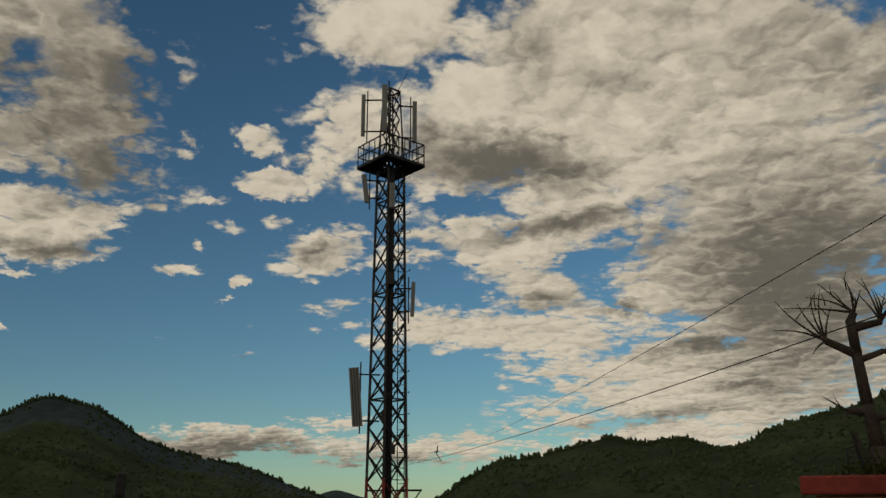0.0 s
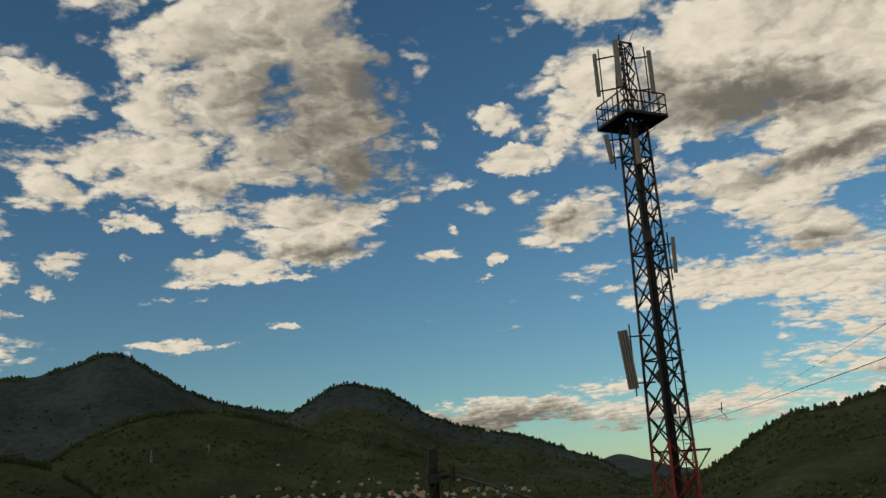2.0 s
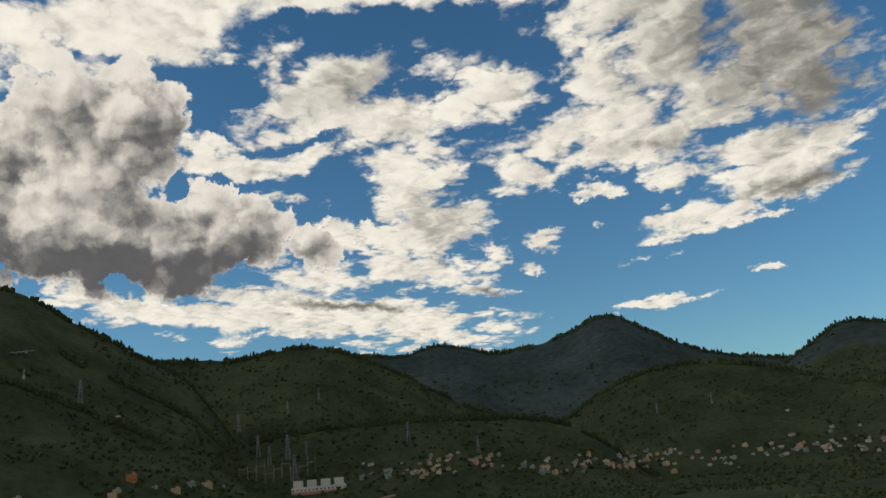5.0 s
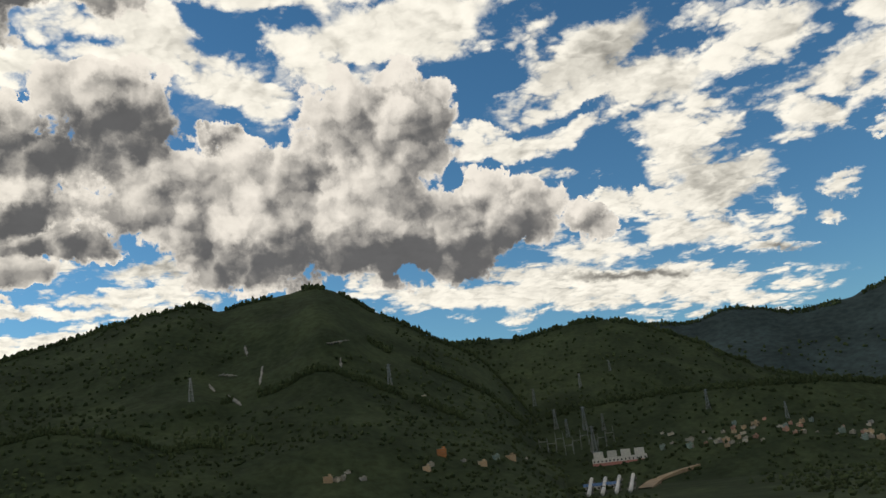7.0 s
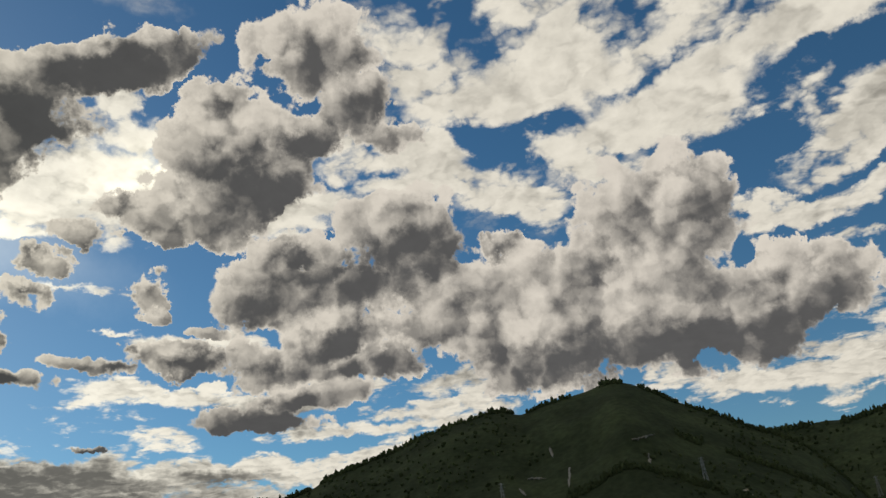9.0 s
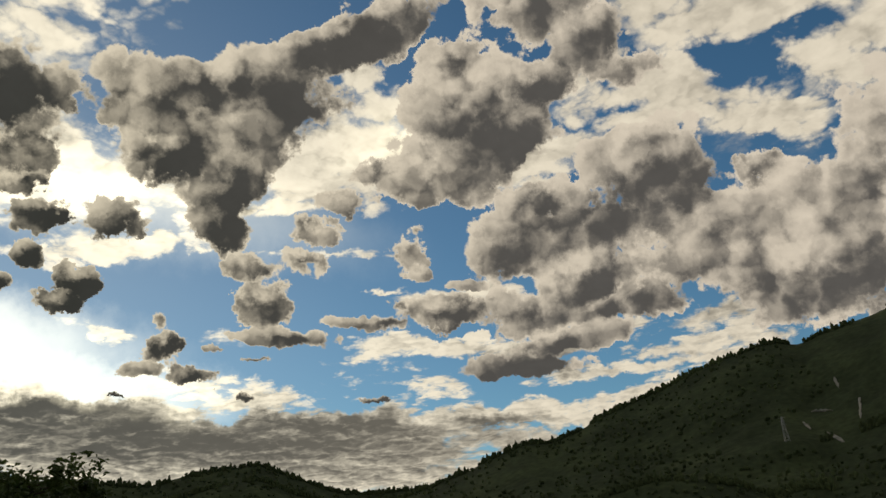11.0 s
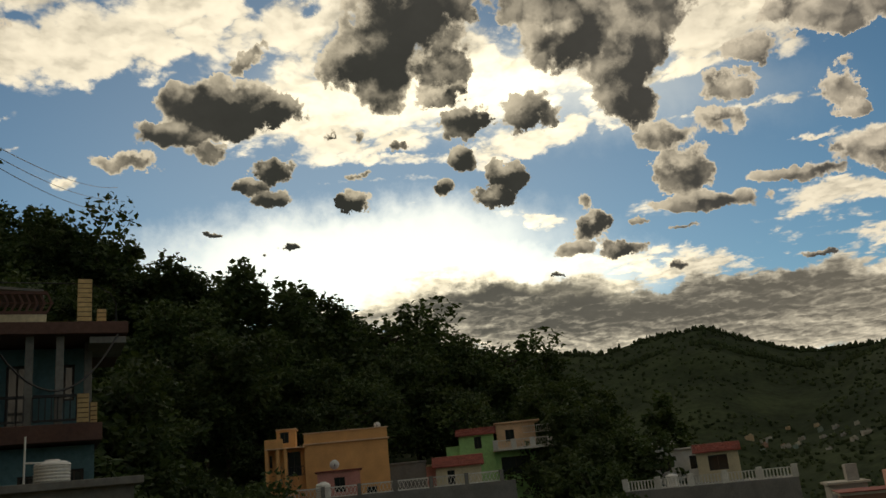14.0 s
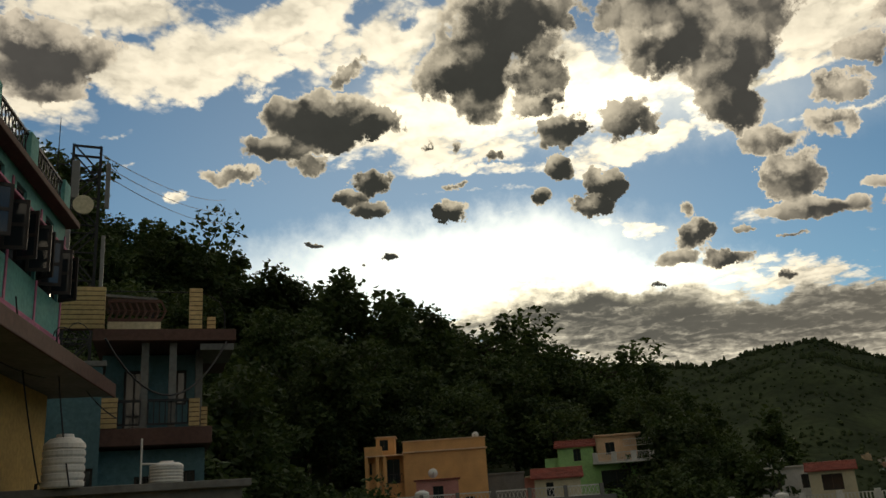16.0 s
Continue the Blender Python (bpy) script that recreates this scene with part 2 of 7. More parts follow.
cloud("veil", 47.1, 14.0, 1.3, 0.9, -11, 0.80)
cloud("veil", 43.4, 14.2, 1.2, 0.8, -12, 0.80)
cloud("veil", 44.4, 12.1, 0.8, 0.4, -11, 1.00)
cloud("veil", 39.8, 14.8, 0.6, 0.3, -14, 0.50)
cloud("veil", 37.5, 11.8, 1.1, 0.3, 7, 0.60)
cloud("veil", 38.1, 8.8, 1.9, 0.3, 2, 0.80)
cloud("veil", 56.9, 10.4, 10.3, 1.3, -10, 0.95)
cloud("veil", 51.5, 8.3, 4.8, 1.1, -9, 0.90)
cloud("veil", 66.8, 10.1, 10.1, 0.9, -4, 0.95)
cloud("shade", 57.6, 10.8, 5.0, 0.3, -8, 0.80)
cloud("shade", 47.3, 10.8, 2.5, 0.3, -10, 0.50)
cloud("veil", 48.0, 11.0, 2.9, 0.3, -10, 0.70)
cloud("veil", 92.1, 11.5, 4.4, 0.8, -1, 0.90)
cloud("gap", 56.5, 13.1, 0.8, 1.2, -8, 0.40)
cloud("gap", 66.3, 25.5, 3.0, 1.5, -6, 0.70)
cloud("gap", 48.4, 19.0, 1.4, 0.7, -12, 0.40)
cloud("gap", 69.8, 8.4, 3.1, 0.6, -6, 0.80)
cloud("gap", 86.0, 28.7, 1.3, 0.5, -17, 0.50)
cloud("gap", 53.6, 16.5, 0.9, 0.8, -10, 0.40)
cloud("heap", 92.2, 25.7, 4.0, 1.9, -4, 1.00)
cloud("heap", 100.5, 23.7, 2.5, 1.7, -1, 1.00)
cloud("heap", 102.5, 21.0, 3.9, 2.6, -1, 1.00)
cloud("heap", 97.0, 21.5, 4.8, 2.7, -3, 1.00)
cloud("heap", 90.9, 21.2, 4.0, 2.3, -5, 1.00)
cloud("shade", 96.6, 22.5, 7.5, 2.3, 3, 0.90)
cloud("heap", 98.3, 18.2, 4.4, 1.8, 7, 1.00)
cloud("heap", 95.7, 16.1, 4.3, 1.3, 8, 1.00)
cloud("shade", 97.2, 17.2, 5.5, 1.7, 9, 0.80)
cloud("heap", 102.5, 16.3, 3.2, 2.0, -2, 0.90)
cloud("heap", 103.6, 12.8, 4.2, 0.9, -3, 1.00)
cloud("shade", 102.9, 13.1, 5.2, 1.1, -3, 0.80)
cloud("heap", 100.0, 14.2, 3.9, 1.0, 5, 1.00)
cloud("heap", 86.9, 20.2, 3.7, 2.5, -6, 1.00)
cloud("heap", 85.0, 23.1, 2.4, 1.2, -7, 0.90)
cloud("heap", 90.5, 17.4, 2.7, 1.5, -6, 0.50)
cloud("heap", 74.7, 22.4, 5.5, 4.4, -11, 1.00)
cloud("heap", 71.8, 24.5, 2.7, 1.9, -13, 1.00)
cloud("heap", 78.2, 19.4, 6.0, 3.5, -9, 1.00)
cloud("heap", 76.1, 15.6, 9.1, 2.7, -10, 1.00)
cloud("heap", 86.8, 17.1, 4.1, 2.1, -7, 0.90)
cloud("heap", 69.1, 16.6, 2.9, 2.6, -12, 1.00)
cloud("heap", 64.8, 15.7, 3.2, 2.6, -13, 1.00)
cloud("heap", 64.4, 17.5, 1.3, 1.2, -14, 1.00)
cloud("heap", 67.5, 18.7, 0.6, 0.5, -13, 0.90)
cloud("shade", 76.4, 13.9, 10.6, 1.6, -7, 0.85)
cloud("shade", 70.5, 17.7, 2.2, 4.5, -12, 0.40)
cloud("shade", 88.2, 15.7, 5.8, 1.2, -1, 0.50)
cloud("heap", 60.0, 14.9, 2.0, 1.3, -15, 0.70)
cloud("heap", 105.5, 33.8, 2.4, 1.8, 5, 1.00)
cloud("heap", 104.8, 30.3, 4.1, 3.8, 3, 1.00)
cloud("heap", 107.9, 27.3, 5.0, 2.0, 3, 1.00)
cloud("heap", 112.6, 27.3, 1.6, 1.0, 6, 0.80)
cloud("shade", 104.4, 28.5, 3.5, 2.7, 2, 0.80)
cloud("heap", 99.9, 31.5, 2.7, 1.7, 1, 1.00)
cloud("shade", 99.9, 31.5, 2.5, 1.6, 1, 0.80)
cloud("heap", 97.9, 37.0, 4.6, 2.8, 1, 1.00)
cloud("heap", 95.1, 33.4, 3.1, 2.0, -1, 0.90)
cloud("shade", 95.5, 33.7, 3.3, 2.6, -1, 0.60)
cloud("heap", 113.6, 36.0, 5.3, 1.8, 21, 1.00)
cloud("shade", 113.6, 36.0, 5.3, 1.9, 21, 1.00)
cloud("heap", 92.6, 31.4, 2.3, 1.1, -3, 0.60)
cloud("heap", 111.0, 21.6, 1.1, 1.1, 2, 0.80)
cloud("heap", 109.0, 17.2, 2.5, 0.9, -9, 1.00)
cloud("shade", 107.7, 16.8, 1.7, 0.9, -1, 0.80)
cloud("heap", 112.0, 17.9, 0.9, 0.8, 1, 0.70)
cloud("heap", 110.1, 19.9, 0.6, 0.5, 1, 0.60)
cloud("heap", 110.2, 22.9, 0.8, 0.4, 3, 0.40)
cloud("veil", 79.2, 32.8, 8.7, 2.4, 5, 1.00)
cloud("veil", 73.3, 28.9, 6.0, 1.3, -21, 1.00)
cloud("veil", 61.9, 31.6, 8.7, 2.0, 6, 1.00)
cloud("veil", 89.5, 35.0, 2.4, 0.9, -4, 0.80)
cloud("veil", 89.2, 29.3, 7.2, 1.1, -27, 1.00)
cloud("veil", 80.0, 28.7, 2.5, 0.9, -19, 0.90)
cloud("veil", 83.2, 25.6, 3.1, 1.5, -8, 0.90)
cloud("veil", 113.0, 28.6, 4.7, 3.1, 7, 1.00)
cloud("veil", 98.8, 27.1, 4.8, 1.1, 7, 0.90)
cloud("veil", 100.5, 25.2, 2.5, 0.5, -1, 0.80)
cloud("veil", 113.4, 33.4, 2.5, 1.0, 9, 0.80)
cloud("veil", 111.4, 31.6, 2.9, 1.4, 7, 0.90)
cloud("veil", 105.5, 18.1, 2.4, 0.7, -7, 1.00)
cloud("veil", 108.9, 14.7, 5.6, 0.5, -6, 1.00)
cloud("veil", 96.3, 11.8, 6.3, 0.5, -1, 1.00)
cloud("veil", 90.9, 12.5, 5.3, 0.6, 0, 0.90)
cloud("veil", 71.2, 11.1, 7.7, 1.0, -2, 0.95)
cloud("veil", 111.0, 11.9, 3.6, 1.3, -23, 0.50)
cloud("veil", 90.8, 14.0, 6.9, 1.0, -1, 0.80)
cloud("shade", 90.7, 14.4, 5.7, 0.8, -1, 0.40)
cloud("veil", 113.1, 18.9, 1.8, 0.3, 2, 0.90)
cloud("veil", 111.9, 16.7, 1.9, 0.3, 0, 0.70)
cloud("shade", 112.3, 16.7, 1.9, 0.3, 0, 0.60)
cloud("gap", 63.6, 28.7, 2.1, 2.2, -18, 0.50)
cloud("gap", 86.5, 30.3, 2.7, 0.9, -36, 0.70)
cloud("gap", 104.9, 37.0, 1.4, 0.5, 35, 0.70)
cloud("gap", 110.4, 34.1, 1.0, 0.8, 8, 0.60)
cloud("gap", 98.4, 26.1, 1.1, 0.4, -1, 0.50)
cloud("gap", 92.8, 28.8, 1.1, 0.5, -3, 0.60)
cloud("gap", 67.8, 9.6, 3.2, 0.5, -5, 0.80)
cloud("gap", 111.8, 14.8, 1.9, 0.2, -1, 0.40)
cloud("heap", 139.9, 31.5, 4.0, 2.9, 5, 1.00)
cloud("heap", 144.0, 28.7, 2.3, 1.6, 6, 1.00)
cloud("heap", 138.3, 28.0, 2.5, 2.0, 3, 1.00)
cloud("heap", 137.6, 26.1, 1.5, 0.7, 2, 1.00)
cloud("shade", 140.7, 30.4, 5.0, 3.1, 5, 0.95)
cloud("heap", 124.7, 33.5, 7.7, 2.4, -3, 1.00)
cloud("heap", 125.0, 30.2, 4.1, 4.1, -3, 1.00)
cloud("heap", 124.1, 26.4, 2.3, 3.4, -4, 1.00)
cloud("heap", 141.1, 29.6, 4.0, 3.5, 5, 1.00)
cloud("heap", 123.2, 30.5, 3.4, 2.4, -4, 1.00)
cloud("heap", 128.7, 32.2, 3.7, 2.4, -1, 1.00)
cloud("heap", 127.5, 28.5, 3.4, 1.7, -2, 1.00)
cloud("heap", 123.3, 27.3, 2.1, 1.9, -4, 1.00)
cloud("heap", 124.1, 23.9, 1.8, 1.5, -4, 1.00)
cloud("shade", 120.8, 32.5, 5.2, 2.0, -5, 0.95)
cloud("shade", 126.5, 28.1, 3.8, 1.5, -3, 0.85)
cloud("shade", 124.2, 24.7, 1.9, 2.3, -4, 0.85)
cloud("heap", 103.6, 29.7, 4.3, 2.9, -14, 1.00)
cloud("heap", 107.7, 26.6, 4.3, 1.7, -11, 1.00)
cloud("shade", 103.9, 28.6, 3.3, 2.4, -14, 0.85)
cloud("heap", 135.9, 24.1, 1.9, 1.0, 1, 1.00)
cloud("shade", 135.7, 23.9, 1.4, 0.7, 0, 0.50)
cloud("heap", 131.9, 24.1, 2.0, 1.2, -1, 0.80)
cloud("heap", 137.0, 21.7, 0.8, 0.8, 0, 1.00)
cloud("shade", 136.9, 21.7, 0.6, 0.7, 0, 0.60)
cloud("heap", 138.8, 20.0, 0.8, 0.5, 0, 1.00)
cloud("shade", 138.8, 19.9, 0.6, 0.3, 0, 0.60)
cloud("heap", 133.6, 20.0, 1.5, 0.9, -22, 1.00)
cloud("heap", 134.6, 18.9, 1.8, 0.7, -12, 1.00)
cloud("shade", 133.9, 19.6, 1.6, 1.0, -22, 0.70)
cloud("heap", 145.6, 19.6, 1.1, 0.6, 3, 1.00)
cloud("shade", 145.8, 19.5, 0.9, 0.4, 3, 0.70)
cloud("heap", 145.2, 21.3, 1.1, 0.7, 3, 0.60)
cloud("heap", 146.5, 23.8, 1.3, 0.7, 5, 0.60)
cloud("heap", 141.7, 23.0, 0.7, 0.4, 3, 0.50)
cloud("heap", 144.6, 23.8, 0.6, 0.7, 4, 0.50)
cloud("heap", 121.7, 18.7, 1.7, 1.6, -5, 1.00)
cloud("shade", 122.1, 18.4, 1.2, 0.9, -5, 0.60)
cloud("heap", 122.5, 21.1, 2.1, 1.0, -5, 0.55)
cloud("heap", 119.1, 21.4, 1.9, 0.9, -6, 0.55)
cloud("heap", 118.0, 23.6, 1.8, 0.8, -7, 0.70)
cloud("heap", 115.6, 25.3, 1.9, 0.8, -8, 0.50)
cloud("heap", 120.1, 16.3, 3.5, 0.6, -6, 0.80)
cloud("shade", 119.7, 16.2, 2.7, 0.4, -6, 0.40)
cloud("heap", 111.1, 21.5, 1.0, 1.2, -9, 0.65)
cloud("heap", 110.3, 19.9, 0.6, 0.5, -9, 0.50)
cloud("heap", 128.4, 17.8, 0.5, 0.7, -3, 0.50)
cloud("heap", 128.2, 16.0, 1.4, 0.8, 21, 1.00)
cloud("shade", 128.1, 15.9, 1.2, 0.6, 21, 0.80)
cloud("heap", 126.6, 14.2, 1.4, 0.7, -20, 1.00)
cloud("shade", 126.6, 14.3, 1.1, 0.5, -20, 0.60)
cloud("heap", 129.8, 14.6, 1.5, 0.5, -4, 0.70)
cloud("heap", 122.9, 12.5, 0.7, 0.3, -5, 1.00)
cloud("shade", 122.9, 12.5, 0.6, 0.2, -5, 0.80)
cloud("heap", 114.0, 11.6, 1.1, 0.2, -7, 1.00)
cloud("shade", 114.0, 11.6, 0.8, 0.2, -7, 0.60)
cloud("heap", 131.2, 12.9, 0.7, 0.1, -4, 0.80)
cloud("heap", 122.2, 15.0, 0.9, 0.1, -5, 0.70)
cloud("heap", 125.2, 15.9, 0.8, 0.2, -5, 0.60)
cloud("heap", 109.3, 17.4, 3.0, 1.0, -9, 1.00)
cloud("shade", 108.2, 17.0, 1.9, 0.8, -10, 0.80)
cloud("heap", 113.9, 16.9, 3.3, 0.5, -6, 0.60)
cloud("heap", 107.1, 18.8, 1.3, 0.4, -10, 0.70)
cloud("heap", 105.1, 17.7, 0.6, 0.3, -11, 0.70)
cloud("veil", 115.5, 29.1, 8.3, 2.8, 2, 1.00)
cloud("veil", 137.6, 26.6, 13.9, 3.3, 2, 0.95)
cloud("veil", 130.6, 22.5, 4.9, 1.0, 10, 1.00)
cloud("veil", 109.2, 18.2, 4.6, 0.5, -6, 1.00)
cloud("veil", 110.2, 14.4, 5.0, 0.6, -3, 1.00)
cloud("veil", 101.4, 13.7, 5.0, 0.4, -5, 0.80)
cloud("veil", 99.7, 9.6, 7.6, 0.9, 0, 1.00)
cloud("veil", 116.5, 21.9, 4.3, 0.3, -4, 0.80)
cloud("veil", 101.7, 27.0, 7.1, 1.5, -0, 0.90)
cloud("veil", 91.8, 27.6, 5.7, 0.9, -4, 0.90)
cloud("veil", 142.1, 22.1, 5.0, 0.4, -2, 0.60)
cloud("veil", 143.1, 20.8, 3.9, 0.3, -2, 0.50)
cloud("veil", 147.7, 31.0, 1.8, 1.0, 9, 0.90)
cloud("veil", 133.9, 17.7, 10.9, 0.8, -6, 0.40)
cloud("veil", 112.1, 12.7, 7.6, 0.7, -28, 0.45)
cloud("veil", 121.6, 13.0, 10.0, 1.2, -9, 0.70)
cloud("veil", 126.6, 9.5, 26.1, 2.6, -5, 1.20)
cloud("shade", 126.6, 9.9, 26.1, 2.8, -5, 0.90)
cloud("veil", 136.6, 11.7, 14.7, 1.2, 1, 1.20)
cloud("shade", 136.6, 11.7, 14.7, 1.2, 1, 0.90)
cloud("veil", 117.9, 10.3, 14.6, 1.4, -7, 1.20)
cloud("shade", 117.9, 10.3, 13.5, 1.2, -7, 0.85)
cloud("veil", 126.7, 8.5, 23.1, 2.1, -5, 1.20)
cloud("shade", 126.7, 8.5, 23.1, 1.7, -5, 0.60)
cloud("veil", 106.0, 9.5, 5.9, 0.6, -4, 1.00)
cloud("shade", 106.4, 9.5, 4.4, 0.5, -5, 0.80)
cloud("shade", 112.8, 8.0, 4.6, 0.5, -7, 0.50)
cloud("veil", 103.7, 7.7, 5.8, 1.5, 2, 1.00)
cloud("shade", 104.5, 7.8, 5.1, 1.0, 2, 0.50)
cloud("veil", 111.5, 6.5, 7.5, 0.7, -7, 1.00)
cloud("shade", 130.5, 8.5, 11.1, 0.7, -5, 0.40)
cloud("shade", 116.4, 10.3, 4.6, 0.6, -10, 0.60)
cloud("gap", 145.2, 21.6, 2.9, 1.4, 3, 0.60)
cloud("gap", 115.1, 22.5, 5.4, 1.2, 2, 0.50)
cloud("gap", 106.6, 23.5, 2.6, 1.1, -1, 0.80)
cloud("gap", 115.7, 18.3, 3.1, 1.2, -7, 0.50)
cloud("gap", 99.3, 28.7, 1.1, 0.5, -16, 0.60)
cloud("gap", 147.4, 32.3, 0.9, 0.5, 10, 0.60)
cloud("gap", 95.6, 12.2, 4.0, 0.3, -7, 0.80)
cloud("heap", 154.5, 26.0, 3.7, 2.0, -0, 1.00)
cloud("heap", 150.9, 25.9, 2.2, 1.1, -2, 1.00)
cloud("heap", 157.6, 24.1, 2.8, 0.8, 1, 1.00)
cloud("shade", 154.5, 25.7, 4.1, 1.7, -0, 1.00)
cloud("heap", 154.8, 23.1, 2.3, 0.8, -0, 0.60)
cloud("heap", 160.1, 22.4, 2.7, 0.8, 1, 0.60)
cloud("heap", 173.2, 28.4, 4.7, 2.0, 4, 1.00)
cloud("heap", 175.4, 29.4, 1.8, 1.5, 11, 1.00)
cloud("shade", 172.4, 28.2, 3.8, 1.6, 4, 0.60)
cloud("heap", 173.4, 26.5, 2.8, 0.8, 9, 0.70)
cloud("heap", 150.6, 21.8, 1.6, 1.0, -2, 1.00)
cloud("heap", 152.4, 20.7, 1.2, 0.5, -2, 1.00)
cloud("heap", 151.0, 19.8, 1.5, 0.5, -2, 1.00)
cloud("shade", 150.7, 21.1, 1.4, 1.5, -2, 0.50)
cloud("heap", 144.7, 21.4, 1.0, 0.7, -4, 0.60)
cloud("heap", 145.5, 19.5, 1.0, 0.5, -4, 1.00)
cloud("shade", 145.5, 19.4, 0.9, 0.4, -4, 0.60)
cloud("heap", 155.0, 17.6, 0.6, 0.2, -1, 1.00)
cloud("shade", 155.0, 17.6, 0.6, 0.2, -1, 0.90)
cloud("heap", 149.7, 16.6, 0.6, 0.2, -3, 1.00)
cloud("shade", 149.7, 16.6, 0.6, 0.2, -3, 0.90)
cloud("heap", 151.7, 16.1, 0.2, 0.1, -2, 0.80)
cloud("veil", 164.2, 29.6, 12.4, 1.6, 20, 1.00)
cloud("veil", 157.1, 32.3, 8.0, 1.4, 12, 1.00)
cloud("veil", 167.4, 31.9, 5.0, 1.4, 8, 0.90)
cloud("shade", 167.4, 31.9, 3.3, 1.0, 8, 0.30)
cloud("veil", 148.5, 30.9, 4.9, 2.2, -3, 0.90)
cloud("heap", 152.4, 29.1, 1.7, 0.6, 29, 0.60)
cloud("veil", 163.1, 27.7, 0.8, 0.2, 12, 0.60)
cloud("veil", 163.1, 26.6, 0.7, 0.5, 4, 0.70)
cloud("veil", 158.6, 27.6, 1.3, 0.4, 22, 0.60)
cloud("veil", 168.9, 24.4, 0.9, 0.2, 6, 0.60)
cloud("veil", 164.6, 20.8, 0.7, 0.4, 3, 0.80)
cloud("veil", 168.1, 22.6, 0.5, 0.2, 5, 0.50)
cloud("veil", 147.6, 24.8, 5.4, 1.4, -3, 0.90)
cloud("veil", 175.5, 31.1, 1.2, 0.7, -22, 0.80)
cloud("heap", 147.8, 32.7, 0.7, 0.6, -3, 0.50)
cloud("veil", 117.1, 26.5, 4.3, 1.4, -7, 1.00)
cloud("veil", 119.6, 25.1, 2.9, 0.5, 0, 0.90)
cloud("heap", 117.8, 23.5, 1.9, 0.8, -16, 0.60)
cloud("heap", 119.4, 21.1, 1.9, 1.0, -15, 0.50)
cloud("gap", 153.3, 20.0, 2.3, 0.8, -1, 0.50)
cloud("gap", 160.1, 27.2, 4.4, 1.5, 13, 0.80)
cloud("gap", 164.4, 24.0, 7.0, 2.2, 4, 0.60)
cloud("gap", 142.3, 22.0, 2.7, 0.8, -5, 0.50)
cloud("gap", 151.0, 32.4, 1.5, 0.7, 37, 0.50)
cloud("gap", 129.2, 17.5, 3.6, 0.7, -9, 0.50)

# unseen cloud overhead and behind the terrace, added to brighten faces turned towards it
cloud("veil", -62, 24, 34, 26, 0, 1.0)
# greys the unseen veil so that the slopes opposite get less light
cloud("shade", -68, 24, 40, 40, 0, 1.0)
cloud("veil", -122, 30, 32, 26, 5, 1.0)
cloud("veil", 205, 45, 34, 18, -5, 0.8)
cloud("veil", 20, 68, 60, 18, 10, 0.8)
cloud("veil", 110, 62, 40, 16, 20, 0.8)
# the white blaze of the hidden sun behind thin cloud
cloud("glow", 146.0, 15.4, 17.0, 4.3, 1, 1.0)
cloud("glow", 138.0, 14.4, 16.0, 2.8, -6, 0.9)
cloud("glow", 133.0, 26.0, 20.0, 4.5, -8, 0.5)
cloud("glow", 108.0, 29.0, 9.0, 4.0, 0, 0.5)


for kind in ("veil", "heap", "lit"):
    cover[kind] = wm("MULTIPLY", wm("MAXIMUM", wm("SUBTRACT", cover[kind], 0.075), 0.0), 1.08)


def signed(value, gain):
    return wm("MULTIPLY", wm("SUBTRACT", value, 0.5), gain)


def dome(vector, scale):
    """Rounded heads with creases between them."""
    node = wnode("ShaderNodeTexVoronoi")
    feed(node.inputs["Vector"], vector)
    node.inputs["Scale"].default_value = scale
    d = node.outputs["Distance"]
    return wm("SUBTRACT", 0.32, wm("MULTIPLY", d, d))


def heads(vector, scales, weights):
    total = None
    for s, w in zip(scales, weights):
        v = wm("MULTIPLY", dome(vector, s), w)
        total = v if total is None else wm("ADD", total, v)
    return total


# the way across the sky towards the light
source = way(SUN_BEARING, SUN_HEIGHT + 22)
across = wv("SUBTRACT", tuple(source), wv("SCALE", sight, scale=wv("DOT_PRODUCT", sight, tuple(source))))
across = wv("NORMALIZE", across)

# heaps: cauliflower heads at three sizes, lit from the sun's side
ruffle = wv("ADD", sight, wv("SCALE", wv("SUBTRACT", wnoise(sight, 26.0, 4, 0.6, color=True), (.5, .5, .5)), scale=0.045))
HEADS, HEAD_W = (10.0, 23.0, 52.0), (0.85, 0.55, 0.32)
knobs = heads(ruffle, HEADS, HEAD_W)
knobs_lit = heads(wv("ADD", ruffle, wv("SCALE", across, scale=0.017)), HEADS, HEAD_W)
knob_relief = wm("SUBTRACT", knobs, knobs_lit)
puff = signed(wnoise(sight, 30.0, 6, 0.6), 4.0)
heap_raw = wm("ADD", wm("MULTIPLY", cover["heap"], 1.25), wm("MULTIPLY", wm("ADD", knobs, wm("MULTIPLY", puff, 0.26)), wm("MULTIPLY", wramp(cover["heap"], 0.0, 0.16, 0.0, 1.10), wramp(cover["heap"], 0.30, 0.60, 1.0, 0.55))))
heap = wramp(heap_raw, 0.20, 0.36)
lit_side = wm("SUBTRACT", cover["lit"], cover["heap"])

